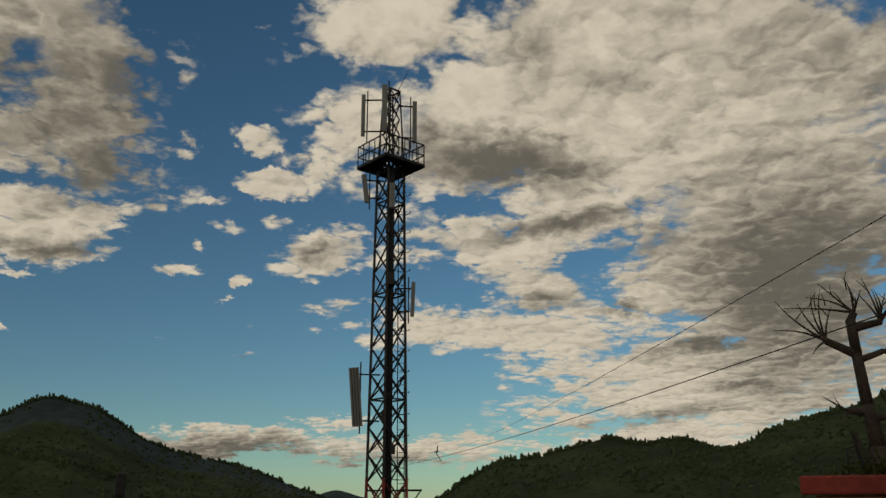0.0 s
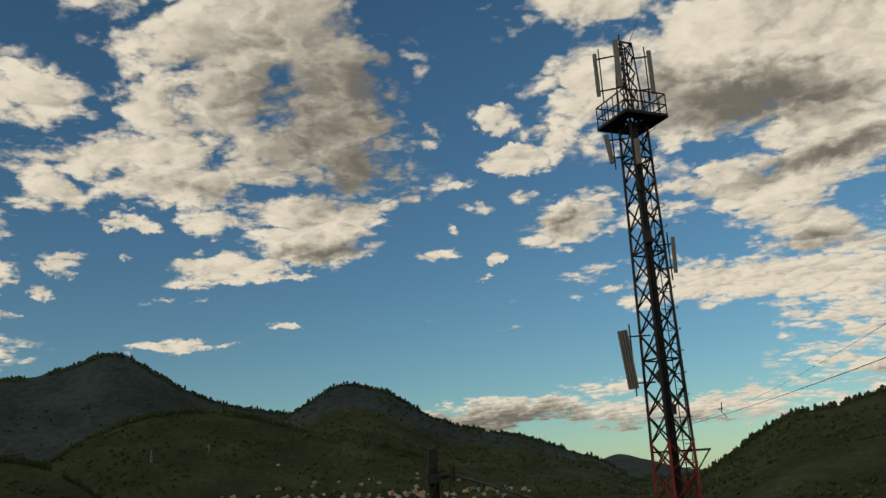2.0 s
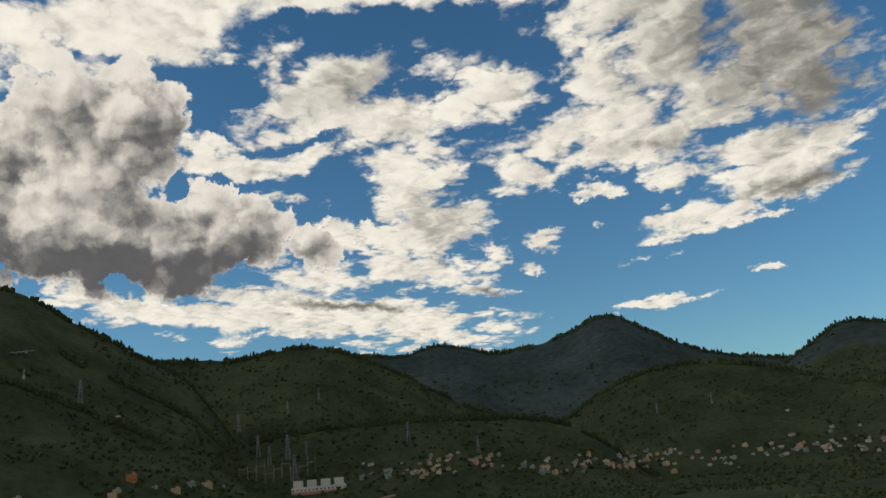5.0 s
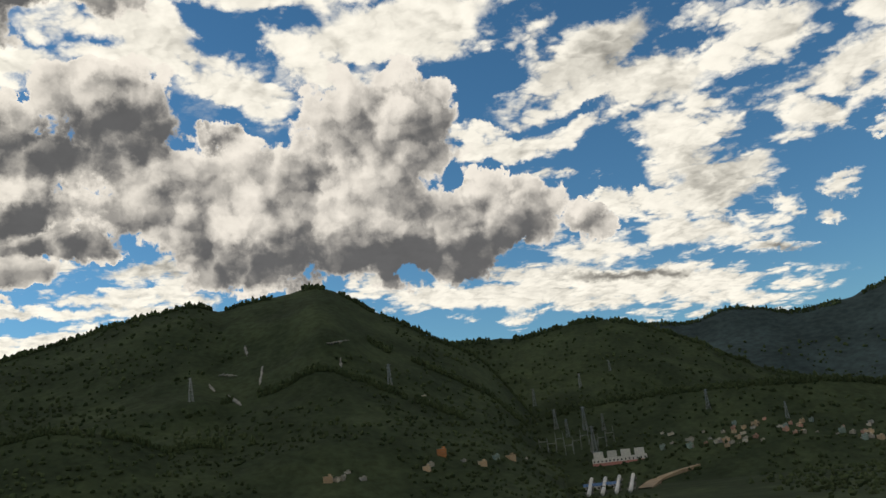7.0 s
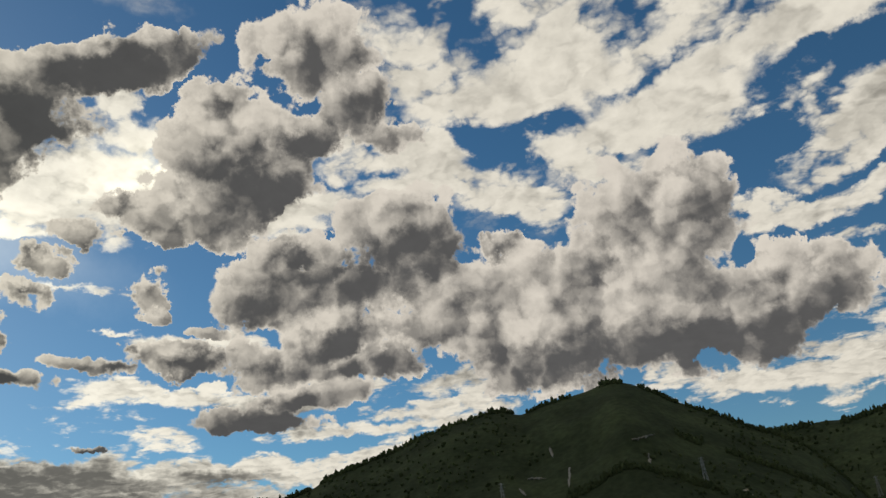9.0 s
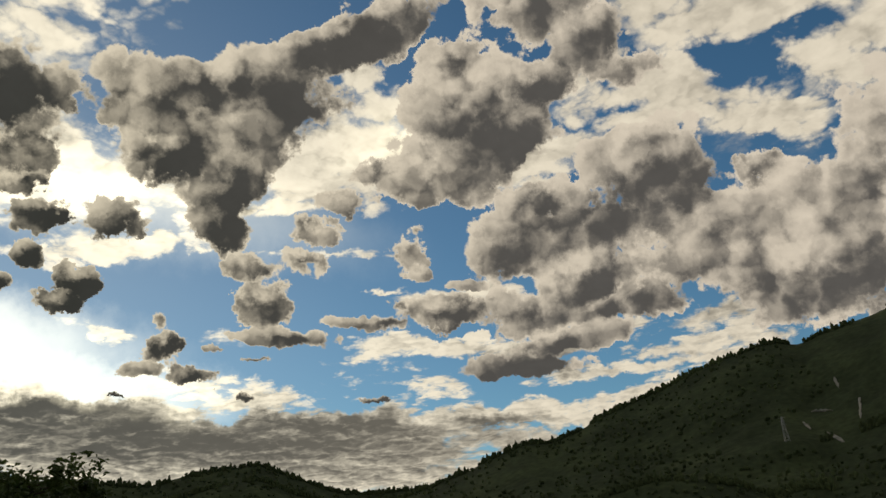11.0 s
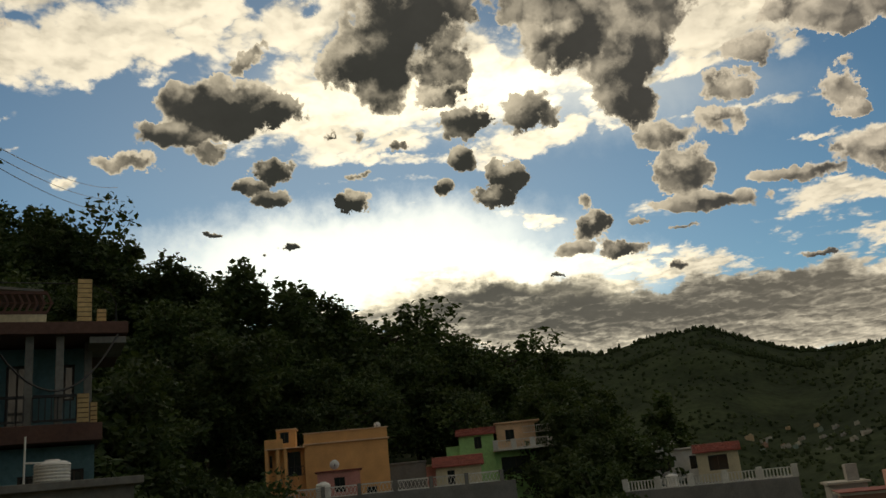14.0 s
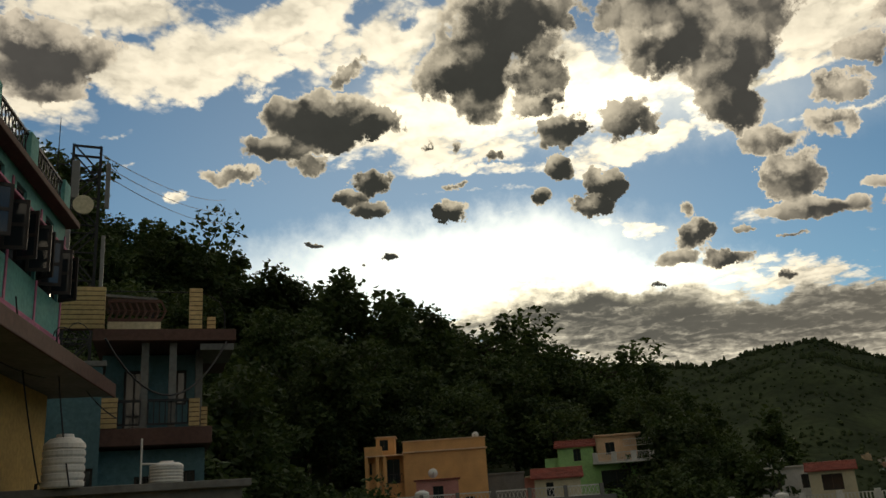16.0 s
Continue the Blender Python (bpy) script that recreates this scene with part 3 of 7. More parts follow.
# veils: flocks of small rounded clouds, drawn out towards the horizon
ripple = wv("ADD", plane, wv("SCALE", wv("SUBTRACT", wnoise(plane, 7.0, 4, 0.6, color=True), (.5, .5, .5)), scale=0.20))
side = way(SUN_BEARING) * 0.035
FLOCK, FLOCK_W = (5.0, 12.0, 27.0), (0.85, 0.55, 0.34)
flock = heads(ripple, FLOCK, FLOCK_W)
flock_relief = wm("SUBTRACT", flock, heads(wv("ADD", ripple, tuple(side)), FLOCK, FLOCK_W))
grain = signed(wnoise(plane, 3.4, 8, 0.58, 0.4), 4.0)
fine = signed(wnoise(plane, 17.0, 6, 0.64, 0.3), 3.4)
soft = signed(wnoise(sight, 7.0, 4, 0.5), 4.0)
open_sky = wm("MAXIMUM", cover["gap"], 0.0)
swing = wm("ADD", wm("MULTIPLY", grain, 0.50), wm("ADD", wm("MULTIPLY", flock, 1.55), wm("MULTIPLY", fine, 0.34)))
veil_raw = wm("ADD", wm("MULTIPLY_ADD", cover["veil"], 1.35, -0.16), wm("MULTIPLY", swing, wm("MULTIPLY", wramp(cover["veil"], 0.0, 0.20, 0.10, 1.0), wramp(cover["veil"], 0.40, 0.75, 1.0, 0.14))))
veil_raw = wm("SUBTRACT", veil_raw, wm("MULTIPLY", open_sky, 1.3))
veil = wramp(veil_raw, 0.0, 0.70)
thick = wramp(wm("ADD", heap_raw, wm("MULTIPLY", soft, 0.10)), 0.22, 0.58)
shade = wm("MULTIPLY_ADD", cover["shade"], 1.35, wm("MULTIPLY", wm("ADD", flock, wm("ADD", soft, fine)), wramp(cover["shade"], 0.0, 0.4, 0.0, 0.20)), clamp=True)
mottle = wm("ADD", 1.0, wm("MULTIPLY", wm("ADD", fine, puff), 0.07))

# how near to the sun
near_sun = wm("MAXIMUM", wv("DOT_PRODUCT", sight, way(SUN_BEARING, SUN_HEIGHT)), 0.0)
wide = wm("POWER", near_sun, 7.0)
blaze = wramp(cover["glow"], 0.05, 0.65)

sky_tex = wnode("ShaderNodeTexSky")
sky_tex.sky_type = "NISHITA"
sky_tex.sun_disc = False
sky_tex.sun_elevation, sky_tex.sun_rotation = radians(SUN_HEIGHT), radians(-SUN_BEARING)
sky_tex.air_density, sky_tex.dust_density, sky_tex.ozone_density = 1.0, 0.0, 3.0
clear = wv("MULTIPLY", sky_tex.outputs[0], (0.51, 0.80, 0.89))

veil_light = wmix(wide, (8.2, 7.7, 6.6, 1), (13.5, 13.0, 11.0, 1))
veil_dark = wmix(wide, (1.75, 1.66, 1.45, 1), (1.10, 1.14, 1.06, 1))
veil_tone = wm("SUBTRACT", wm("MULTIPLY_ADD", shade, 1.0, 0.24), wm("MULTIPLY", flock_relief, 0.8))
veil_tone = wramp(wm("SUBTRACT", veil_tone, wm("MULTIPLY", wm("ADD", fine, soft), 0.07)), -0.05, 1.25)
veil_color = wv("ADD", wv("SCALE", wmix(veil_tone, veil_light, veil_dark), scale=mottle), wv("SCALE", (9.0, 8.6, 6.6), scale=wm("MULTIPLY", blaze, wm("SUBTRACT", 1.0, shade))))
heap_light = wmix(wide, (7.4, 6.8, 5.9, 1), (7.5, 7.0, 5.6, 1))
heap_dark = wmix(wide, (1.05, 1.03, 1.02, 1), (0.34, 0.38, 0.35, 1))
heap_tone = wm("ADD", wm("MULTIPLY", thick, wm("MULTIPLY_ADD", wide, 0.34, 0.56)), wm("MULTIPLY", shade, 0.62))
heap_tone = wm("SUBTRACT", heap_tone, wm("ADD", wm("MULTIPLY", knob_relief, 1.05), wm("MULTIPLY", knobs, 0.30)))
heap_tone = wramp(wm("SUBTRACT", heap_tone, wm("MULTIPLY", lit_side, 1.1)), -0.10, 1.30)
heap_color = wv("SCALE", wmix(heap_tone, heap_light, heap_dark), scale=mottle)
low_air = wm("POWER", wm("SUBTRACT", 1.0, wm("MAXIMUM", sep.outputs[2], 0.0)), 7.0)
clear = wv("ADD", clear, wv("SCALE", (0.55, 0.46, 0.50), scale=low_air))
haze = wv("ADD", wv("ADD", clear, wv("SCALE", (1.9, 1.75, 1.25), scale=wm("POWER", wide, 1.5))), wv("SCALE", (9.0, 8.4, 6.4), scale=blaze))
heaven = wmix(heap, wmix(veil, haze, veil_color), heap_color)
backdrop = wnode("ShaderNodeBackground")
feed(backdrop.inputs["Color"], heaven)
backdrop.inputs["Strength"].default_value = 0.10
wo = wnode("ShaderNodeOutputWorld")
feed(wo.inputs["Surface"], backdrop.outputs[0])

# the sun, low and veiled by thin cloud
lamp = bpy.data.lights.new("sun", "SUN")
lamp.energy, lamp.angle, lamp.color = 0.5, radians(12.0), (1.0, 0.88, 0.70)
sun = new("sun", lamp)
sun.matrix_world = look(way(SUN_BEARING, SUN_HEIGHT) * 400, (0, 0, 0))

# ---- materials ----
def material(name, color, rough=0.8, metal=0.0, vary=0.25, scale=3.0, fine=30.0, bump=0.0, second=None, patch=0.5, spec=0.3, random_tone=0.0):
    """A surface of one colour with stains at two scales, and a second colour in patches."""
    mat = bpy.data.materials.new(name)
    mat.use_nodes = True
    nt = mat.node_tree
    bsdf = nt.nodes["Principled BSDF"]
    bsdf.inputs["Roughness"].default_value, bsdf.inputs["Metallic"].default_value = rough, metal
    bsdf.inputs["Specular IOR Level"].default_value = spec
    tc = nt.nodes.new("ShaderNodeTexCoord").outputs["Object"]

    def noise_tex(s, detail):
        node = nt.nodes.new("ShaderNodeTexNoise")
        nt.links.new(tc, node.inputs["Vector"])
        node.inputs["Scale"].default_value, node.inputs["Detail"].default_value = s, detail
        node.inputs["Roughness"].default_value = 0.6
        return node.outputs["Fac"]

    def mix(fac, a, b, kind="MIX"):
        node = nt.nodes.new("ShaderNodeMix")
        node.data_type, node.blend_type = "RGBA", kind
        for i, v in ((0, fac), (6, a), (7, b)):
            if isinstance(v, bpy.types.NodeSocket):
                nt.links.new(v, node.inputs[i])
            else:
                node.inputs[i].default_value = v
        return node.outputs[2]

    def spread(value, low, high, a=0.0, b=1.0):
        node = nt.nodes.new("ShaderNodeMapRange")
        nt.links.new(value, node.inputs[0])
        for i, v in enumerate((low, high, a, b)):
            node.inputs[i + 1].default_value = v
        return node.outputs[0]

    large, small = noise_tex(scale, 4), noise_tex(fine, 5)
    base = (*color, 1)
    if second:
        base = mix(spread(large, patch - 0.08, patch + 0.08), base, (*second, 1))
    tone = nt.nodes.new("ShaderNodeCombineColor")
    lo, hi = 1 - vary, 1 + vary * 0.6
    parts = [spread(large, 0.3, 0.7, lo, hi), spread(small, 0.3, 0.7, lo, hi)]
    if random_tone:
        info = nt.nodes.new("ShaderNodeObjectInfo")
        parts.append(spread(info.outputs["Random"], 0, 1, 1 - random_tone, 1 + random_tone))
    total = parts[0]
    for p in parts[1:]:
        mul = nt.nodes.new("ShaderNodeMath")
        mul.operation = "MULTIPLY"
        nt.links.new(total, mul.inputs[0])
        nt.links.new(p, mul.inputs[1])
        total = mul.outputs[0]
    for i in range(3):
        nt.links.new(total, tone.inputs[i])
    nt.links.new(mix(1.0, base, tone.outputs[0], "MULTIPLY"), bsdf.inputs["Base Color"])
    if bump:
        bn = nt.nodes.new("ShaderNodeBump")
        bn.inputs["Strength"].default_value = bump
        bn.inputs["Distance"].default_value = 0.02 if fine > 5 else 2.0
        nt.links.new(small, bn.inputs["Height"])
        nt.links.new(bn.outputs[0], bsdf.inputs["Normal"])
    return mat


M_LAND = material("hillside", (0.040, 0.054, 0.027), 0.95, vary=0.35, scale=0.008, fine=0.09, bump=0.6, second=(0.047, 0.061, 0.029), patch=0.54, spec=0.05)
# the farthest woods: bluish distance haze is mixed into this base colour
M_HAZE_TINT = material("haze_tinted_woods", (0.042, 0.060, 0.060), 0.95, vary=0.35, scale=0.004, fine=0.04, bump=0.5, spec=0.05)
M_WOOD_FAR = material("far_foliage", (0.054, 0.071, 0.033), 0.95, vary=0.3, scale=0.01, fine=0.2, second=(0.064, 0.082, 0.037), patch=0.55, spec=0.05)
M_STEEL = material("galvanised_steel", (0.30, 0.31, 0.31), 0.5, 0.7, 0.25, 2.0, 40.0)
M_REDSTEEL = material("red_painted_steel", (0.22, 0.03, 0.022), 0.55, 0.0, 0.3, 2.0, 40.0)
M_DARKSTEEL = material("dark_steel", (0.035, 0.035, 0.036), 0.6, 0.3, 0.3, 2.0, 40.0)
M_PANEL = material("antenna_shell", (0.20, 0.195, 0.18), 0.45, 0.0, 0.12, 1.5, 20.0)
M_CABLE = material("black_cable", (0.015, 0.015, 0.016), 0.5, 0.0, 0.2, 5.0, 40.0)
M_POLE = material("weathered_pole", (0.020, 0.018, 0.016), 0.9, 0.0, 0.4, 2.0, 25.0, 0.4)
M_BARK = material("bark", (0.060, 0.048, 0.036), 0.95, 0.0, 0.4, 3.0, 25.0, 0.6)
M_LEAF = material("leaves", (0.048, 0.074, 0.024), 0.6, 0.0, 0.35, 0.4, 4.0, second=(0.068, 0.096, 0.028), patch=0.55, spec=0.25, random_tone=0.3)
nt = M_LEAF.node_tree
through_leaf = nt.nodes.new("ShaderNodeBsdfTranslucent")
through_leaf.inputs["Color"].default_value = (0.07, 0.10, 0.02, 1)
blend = nt.nodes.new("ShaderNodeMixShader")
blend.inputs[0].default_value = 0.24
nt.links.new(nt.nodes["Principled BSDF"].outputs[0], blend.inputs[1])
nt.links.new(through_leaf.outputs[0], blend.inputs[2])
nt.links.new(blend.outputs[0], nt.nodes["Material Output"].inputs["Surface"])
M_RED = material("red_parapet_paint", (0.28, 0.04, 0.028), 0.7, 0.0, 0.3, 1.5, 18.0, 0.2)
M_ORANGEWALL = material("orange_plaster", (0.72, 0.38, 0.15), 0.85, 0.0, 0.15, 0.7, 12.0, 0.2)


# ---- builders ----
def part(name, bm, mat, parent=None, label="", smooth=False):
    me = bpy.data.meshes.new(name)
    bm.normal_update()
    bm.to_mesh(me)
    bm.free()
    me.materials.append(mat)
    if smooth:
        for poly in me.polygons:
            poly.use_smooth = True
    ob = new(name, me)
    ob.parent = parent
    if label:
        tagged(ob, label)
    return ob


def thing(name, at, label, category, group="", turn=0.0):
    ob = new(name)
    ob.matrix_basis = pose(*at, 0, 0, turn)
    return tagged(ob, label, category, group)


def beam(bm, a, b, w, w2=None, sides=4):
    """A bar from a to b, w wide, tapering to w2."""
    a, b = Vector(a), Vector(b)
    axis = (b - a).normalized()
    side = axis.cross(Vector((0, 0, 1)))
    if side.length < 1e-3:
        side = Vector((1, 0, 0))
    side.normalize()
    other = axis.cross(side)
    w2 = w if w2 is None else w2
    rings = []
    for p, r in ((a, w), (b, w2)):
        ring = []
        for i in range(sides):
            t = 2 * math.pi * (i + 0.5) / sides
            ring.append(bm.verts.new(p + (side * math.cos(t) + other * math.sin(t)) * r * (0.707 if sides == 4 else 0.5)))
        rings.append(ring)
    for i in range(sides):
        j = (i + 1) % sides
        bm.faces.new((rings[0][i], rings[0][j], rings[1][j], rings[1][i]))
    bm.faces.new(rings[0][::-1])
    bm.faces.new(rings[1])
    return bm


def box(bm, cx, cy, cz, sx, sy, sz, turn=0.0, bevel=0.0):
    """A box by its centre and sizes, with eased edges if asked."""
    m = pose(cx, cy, cz, 0, 0, turn) @ Matrix.Diagonal((sx, sy, sz, 1))
    made = bmesh.ops.create_cube(bm, size=1, matrix=m)["verts"]
    if bevel:
        edges = list({e for v in made for e in v.link_edges})
        bmesh.ops.bevel(bm, geom=edges, offset=bevel, segments=2, affect="EDGES", profile=0.6)
    return bm


def tube(bm, points, r, sides=6):
    """One round bar along a line of points."""
    pts = [Vector(q) for q in points]
    rings = []
    for i, q in enumerate(pts):
        axis = (pts[min(i + 1, len(pts) - 1)] - pts[max(i - 1, 0)]).normalized()
        side = axis.cross(Vector((0.13, 0.29, 0.95)))
        if side.length < 0.05:
            side = axis.cross(Vector((1, 0, 0)))
        side.normalize()
        other = axis.cross(side)
        rings.append([bm.verts.new(q + (side * math.cos(t) + other * math.sin(t)) * r) for t in (2 * math.pi * k / sides for k in range(sides))])
    for a, b in zip(rings, rings[1:]):
        for k in range(sides):
            bm.faces.new((a[k], a[(k + 1) % sides], b[(k + 1) % sides], b[k]))
    bm.faces.new(rings[0][::-1])
    bm.faces.new(rings[-1])
    return bm


def sagging(a, b, sag, steps=14):
    a, b = Vector(a), Vector(b)
    out = []
    for i in range(steps + 1):
        s = i / steps
        p = a.lerp(b, s)
        p.z -= sag * 4 * s * (1 - s)
        out.append(p)
    return out


def spot(bearing, dist, z=0.0):
    p = way(bearing) * dist
    return (p.x, p.y, z)

# ---- the land: one sheet from the terrace to the horizon ----
def lattice(x, y, seed):
    """Smooth value noise on numpy arrays, 0 to 1."""
    xi, yi = np.floor(x).astype(np.int64), np.floor(y).astype(np.int64)
    fx, fy = x - xi, y - yi
    fx, fy = fx * fx * (3 - 2 * fx), fy * fy * (3 - 2 * fy)

    def h(i, j):
        n = (i * 374761393 + j * 668265263 + seed * 974634777) & 0x7FFFFFFF
        n = ((n ^ (n >> 13)) * 1274126177) & 0x7FFFFFFF
        return ((n ^ (n >> 16)) & 0xFFFF) / 65535.0
    return (h(xi, yi) * (1 - fx) + h(xi + 1, yi) * fx) * (1 - fy) + (h(xi, yi + 1) * (1 - fx) + h(xi + 1, yi + 1) * fx) * fy


def fractal(x, y, size, octaves, seed):
    total, amp, norm = 0.0, 1.0, 0.0
    for k in range(octaves):
        total = total + amp * lattice(x / size, y / size, seed + k)
        norm, amp, size = norm + amp, amp * 0.5, size * 0.5
    return total / norm


def smooth01(v):
    v = np.clip(v, 0, 1)
    return v * v * (3 - 2 * v)


EYE = 9.0
RIDGES = []


def ridge(dist, foot, crest, rough=0.12):
    """A hill: its crest's distance, where its foot begins, and the crest's (bearing, height angle) from the terrace."""
    b = [c[0] for c in crest]
    e = [c[1] for c in crest]
    RIDGES.append((dist, foot, b, e, rough))


def crest_angle(b, e, bearing):
    """Passes smoothly through the crest's heights."""
    k = np.clip(np.searchsorted(b, bearing) - 1, 0, len(b) - 2)
    b, e = np.array(b, float), np.array(e, float)
    slope = np.gradient(e, b)
    w = b[k + 1] - b[k]
    s = np.clip((bearing - b[k]) / w, 0, 1)
    return ((2 * s**3 - 3 * s**2 + 1) * e[k] + (s**3 - 2 * s**2 + s) * w * slope[k] * 0.8
            + (3 * s**2 - 2 * s**3) * e[k + 1] + (s**3 - s**2) * w * slope[k + 1] * 0.8)


# the peak far down the valley
ridge(4500, 3300, [(-2, -1.5), (3, -0.6), (5.5, 0.1), (7.1, 0.52), (8.6, 0.15), (12, -0.6), (16, -1.5)])
# the wooded hill beyond the bare tree
ridge(1500, 700, [(-100, 5), (-75, 9), (-50, 8), (-27.8, 5.9), (-24, 4.75), (-20.9, 3.9), (-19.5, 3.1), (-17.7, 2.85), (-16, 3.5), (-12.8, 3.3),
                  (-11, 3.68), (-8.4, 3.1), (-6, 2.55), (-3.9, 2.3), (-1.6, 1.15), (0.2, -0.05), (3, -1.6), (6, -3)])
# the single round peak
ridge(2700, 1500, [(5, -2.2), (8.4, 0.17), (10.2, 0.92), (13.9, 2.15), (17.5, 2.95), (19.2, 3.55), (20.9, 4.6), (22.6, 5.6), (23.8, 5.9), (25, 6.15), (26, 5.9),
                   (27.5, 5.04), (28.7, 4.3), (31, 3), (35, 1), (40, -1.5)])
# the blue ridge with the pointed peak
ridge(3700, 2400, [(24, 0.5), (28.7, 4.3), (31, 4.7), (33.1, 5.2), (35.4, 6.1), (37.4, 7.3), (38.7, 8.15), (40.1, 8.55), (42.8, 7.6), (45.2, 7.05), (48, 6.9),
                   (49.7, 7.4), (51.8, 7.7), (54, 7.2), (57, 7.5), (60, 7.9), (66, 7.0), (74, 5)])
# the spur below it
ridge(2100, 1500, [(20, -1.5), (24.5, 1.6), (27.8, 3.2), (31.3, 4.3), (35, 4.8), (38.1, 4.5), (40.9, 3.5), (43.4, 1.95), (47, 0), (50, -1.5)])
# the green hill before the pass
ridge(2300, 1400, [(44, 0.8), (46.8, 2.2), (49.8, 3.35), (51.9, 4.5), (54.3, 6.0), (56.8, 7.25), (58.5, 7.95), (61, 8.35), (63, 8.15), (65.4, 7.75), (69.5, 7.85), (74, 7.4), (82, 5)])
# the low wooded rise behind the town
ridge(1500, 1150, [(38, -2.5), (42, 0.75), (43.4, 1.6), (49.8, 2.7), (56, 2.9), (63, 2.6), (68, 1.5), (76, -0.5)])
# the great hill
ridge(1700, 700, [(64, 0.5), (69.3, 7.2), (70.8, 8.0), (73.2, 9.4), (75.5, 10.6), (77, 11.6), (78.2, 12.3), (79.4, 12.6), (81.3, 12.25), (84, 11.9), (86, 11.5), (87.2, 11.85), (89.5, 11.55),
                  (92.5, 10.9), (95, 10.1), (98.4, 9.15), (101.2, 8.1), (102.6, 7.75), (104.1, 7.85), (106.1, 7.35), (108.9, 6.35), (111.7, 5.6), (118, 3.5), (128, 0)])
# spurs on its near flank
ridge(1250, 800, [(70, -1.5), (74, 2.2), (77, 4.2), (79.5, 4.4), (82, 2.6), (86, 0.5)])
ridge(1050, 650, [(84, -1.5), (88, 1.8), (92, 3.8), (96, 4.6), (100, 3.9), (106, 1.6), (112, -1)])
# the wooded hill under the sunset
ridge(1900, 900, [(104, 3), (111.7, 5.7), (115.1, 5.75), (117, 6.05), (119.9, 7.2), (122, 8.15), (124.6, 8.1), (126.8, 7.8), (128.5, 7.45), (132.6, 7.8), (140, 8.5), (150, 9), (170, 9), (200, 12), (240, 10), (262, 6)])
# the near wooded slope
ridge(190, 45, [(122, -6), (126, -3.5), (129, -0.5), (132, 2.2), (136, 4.9), (140, 6.4), (146, 8.0), (152, 10.6), (158, 11.8), (164, 14.4), (168, 16.8), (172, 19), (178, 20), (200, 18), (230, 12), (262, 2)], 0.05)


def land_height(bearing, r):
    """Height of the land by bearing (degrees, -98 to 262) and distance; numpy arrays."""
    a = np.radians(bearing)
    x, y = -np.sin(a) * r, np.cos(a) * r
    drop = smooth01((r - 25) / 420.0)
    z = -drop * (52 + 14 * (fractal(x, y, 500, 3, 5) - 0.5)) + 2.0 * (fractal(x, y, 40, 3, 9) - 0.5) * smooth01((r - 40) / 60)
    for dist, foot, b, e, rough in RIDGES:
        d = dist * (1 + 0.10 * (fractal(bearing * 1.0 + 300, bearing * 0 + dist, 9.0, 2, 3) - 0.5))
        top = EYE + d * np.tan(np.radians(crest_angle(b, e, bearing)))
        inside = (bearing >= b[0]) & (bearing <= b[-1])
        s = (r - foot) / (d - foot)
        low = -58.0 if dist > 300 else -1.0 - 4 * drop
        up = np.clip(s, 0, 1)
        gully = (fractal(x * 1.0, y * 1.0, 0.16 * dist, 5, 21) - 0.5) * 2
        rise = low + (top - low) * (up ** 1.15)
        rise = rise + gully * rough * np.abs(top - low) * np.sin(np.pi * up) * 0.9
        back = top - (r - d) * 0.55
        h = np.where(s < 1, rise, back)
        h = np.where(inside & (s > 0), h, -400.0)
        z = np.maximum(z, h)
    return z


view_b = np.arange(-34.0, 182.0, 0.20)
rest_b = np.arange(182.0, 326.0, 2.0)
all_b = np.concatenate([view_b, rest_b])
all_r = np.concatenate([3.0 * 50.0 ** np.linspace(0, 1, 40, endpoint=False), 150.0 * 33.0 ** np.linspace(0, 1, 270)])
BB, RR = np.meshgrid(np.where(all_b > 262, all_b - 360, all_b), all_r, indexing="ij")
ZZ = land_height(BB, RR)
XX, YY = -np.sin(np.radians(BB)) * RR, np.cos(np.radians(BB)) * RR
nb, nr = BB.shape
verts = np.stack([XX, YY, ZZ], -1).reshape(-1, 3)
idx = np.arange(nb * nr).reshape(nb, nr)
nxt = np.roll(idx, -1, axis=0)
quads = np.stack([idx[:, :-1], idx[:, 1:], nxt[:, 1:], nxt[:, :-1]], -1).reshape(-1, 4)[:, ::-1]
me = bpy.data.meshes.new("ground")
me.from_pydata(np.concatenate([verts, [[0, 0, -0.5]]]).tolist(), [], quads.tolist() + [[nb * nr, int(idx[i, 0]), int(nxt[i, 0])] for i in range(nb)])
me.materials.append(M_LAND)
me.materials.append(M_HAZE_TINT)
# faces past 2450 m take the haze-tinted colour
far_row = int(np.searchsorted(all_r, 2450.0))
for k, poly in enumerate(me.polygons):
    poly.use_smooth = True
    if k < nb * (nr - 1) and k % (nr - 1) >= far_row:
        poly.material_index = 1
me.update()
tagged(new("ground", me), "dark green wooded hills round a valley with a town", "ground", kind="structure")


def sheet_height(bearing, r):
    """Height of the sheet itself, between its corners."""
    u = np.clip((bearing - view_b[0]) / 0.20, 0, len(view_b) - 1.001)
    v = np.clip(np.interp(r, all_r, np.arange(nr)), 0, nr - 1.001)
    i, j = u.astype(int), v.astype(int)
    fu, fv = u - i, v - j
    return (ZZ[i, j] * (1 - fu) + ZZ[i + 1, j] * fu) * (1 - fv) + (ZZ[i, j + 1] * (1 - fu) + ZZ[i + 1, j + 1] * fu) * fv


def ground_z(bearing, r):
    return float(sheet_height(np.array([float(bearing)]), np.array([float(r)]))[0])


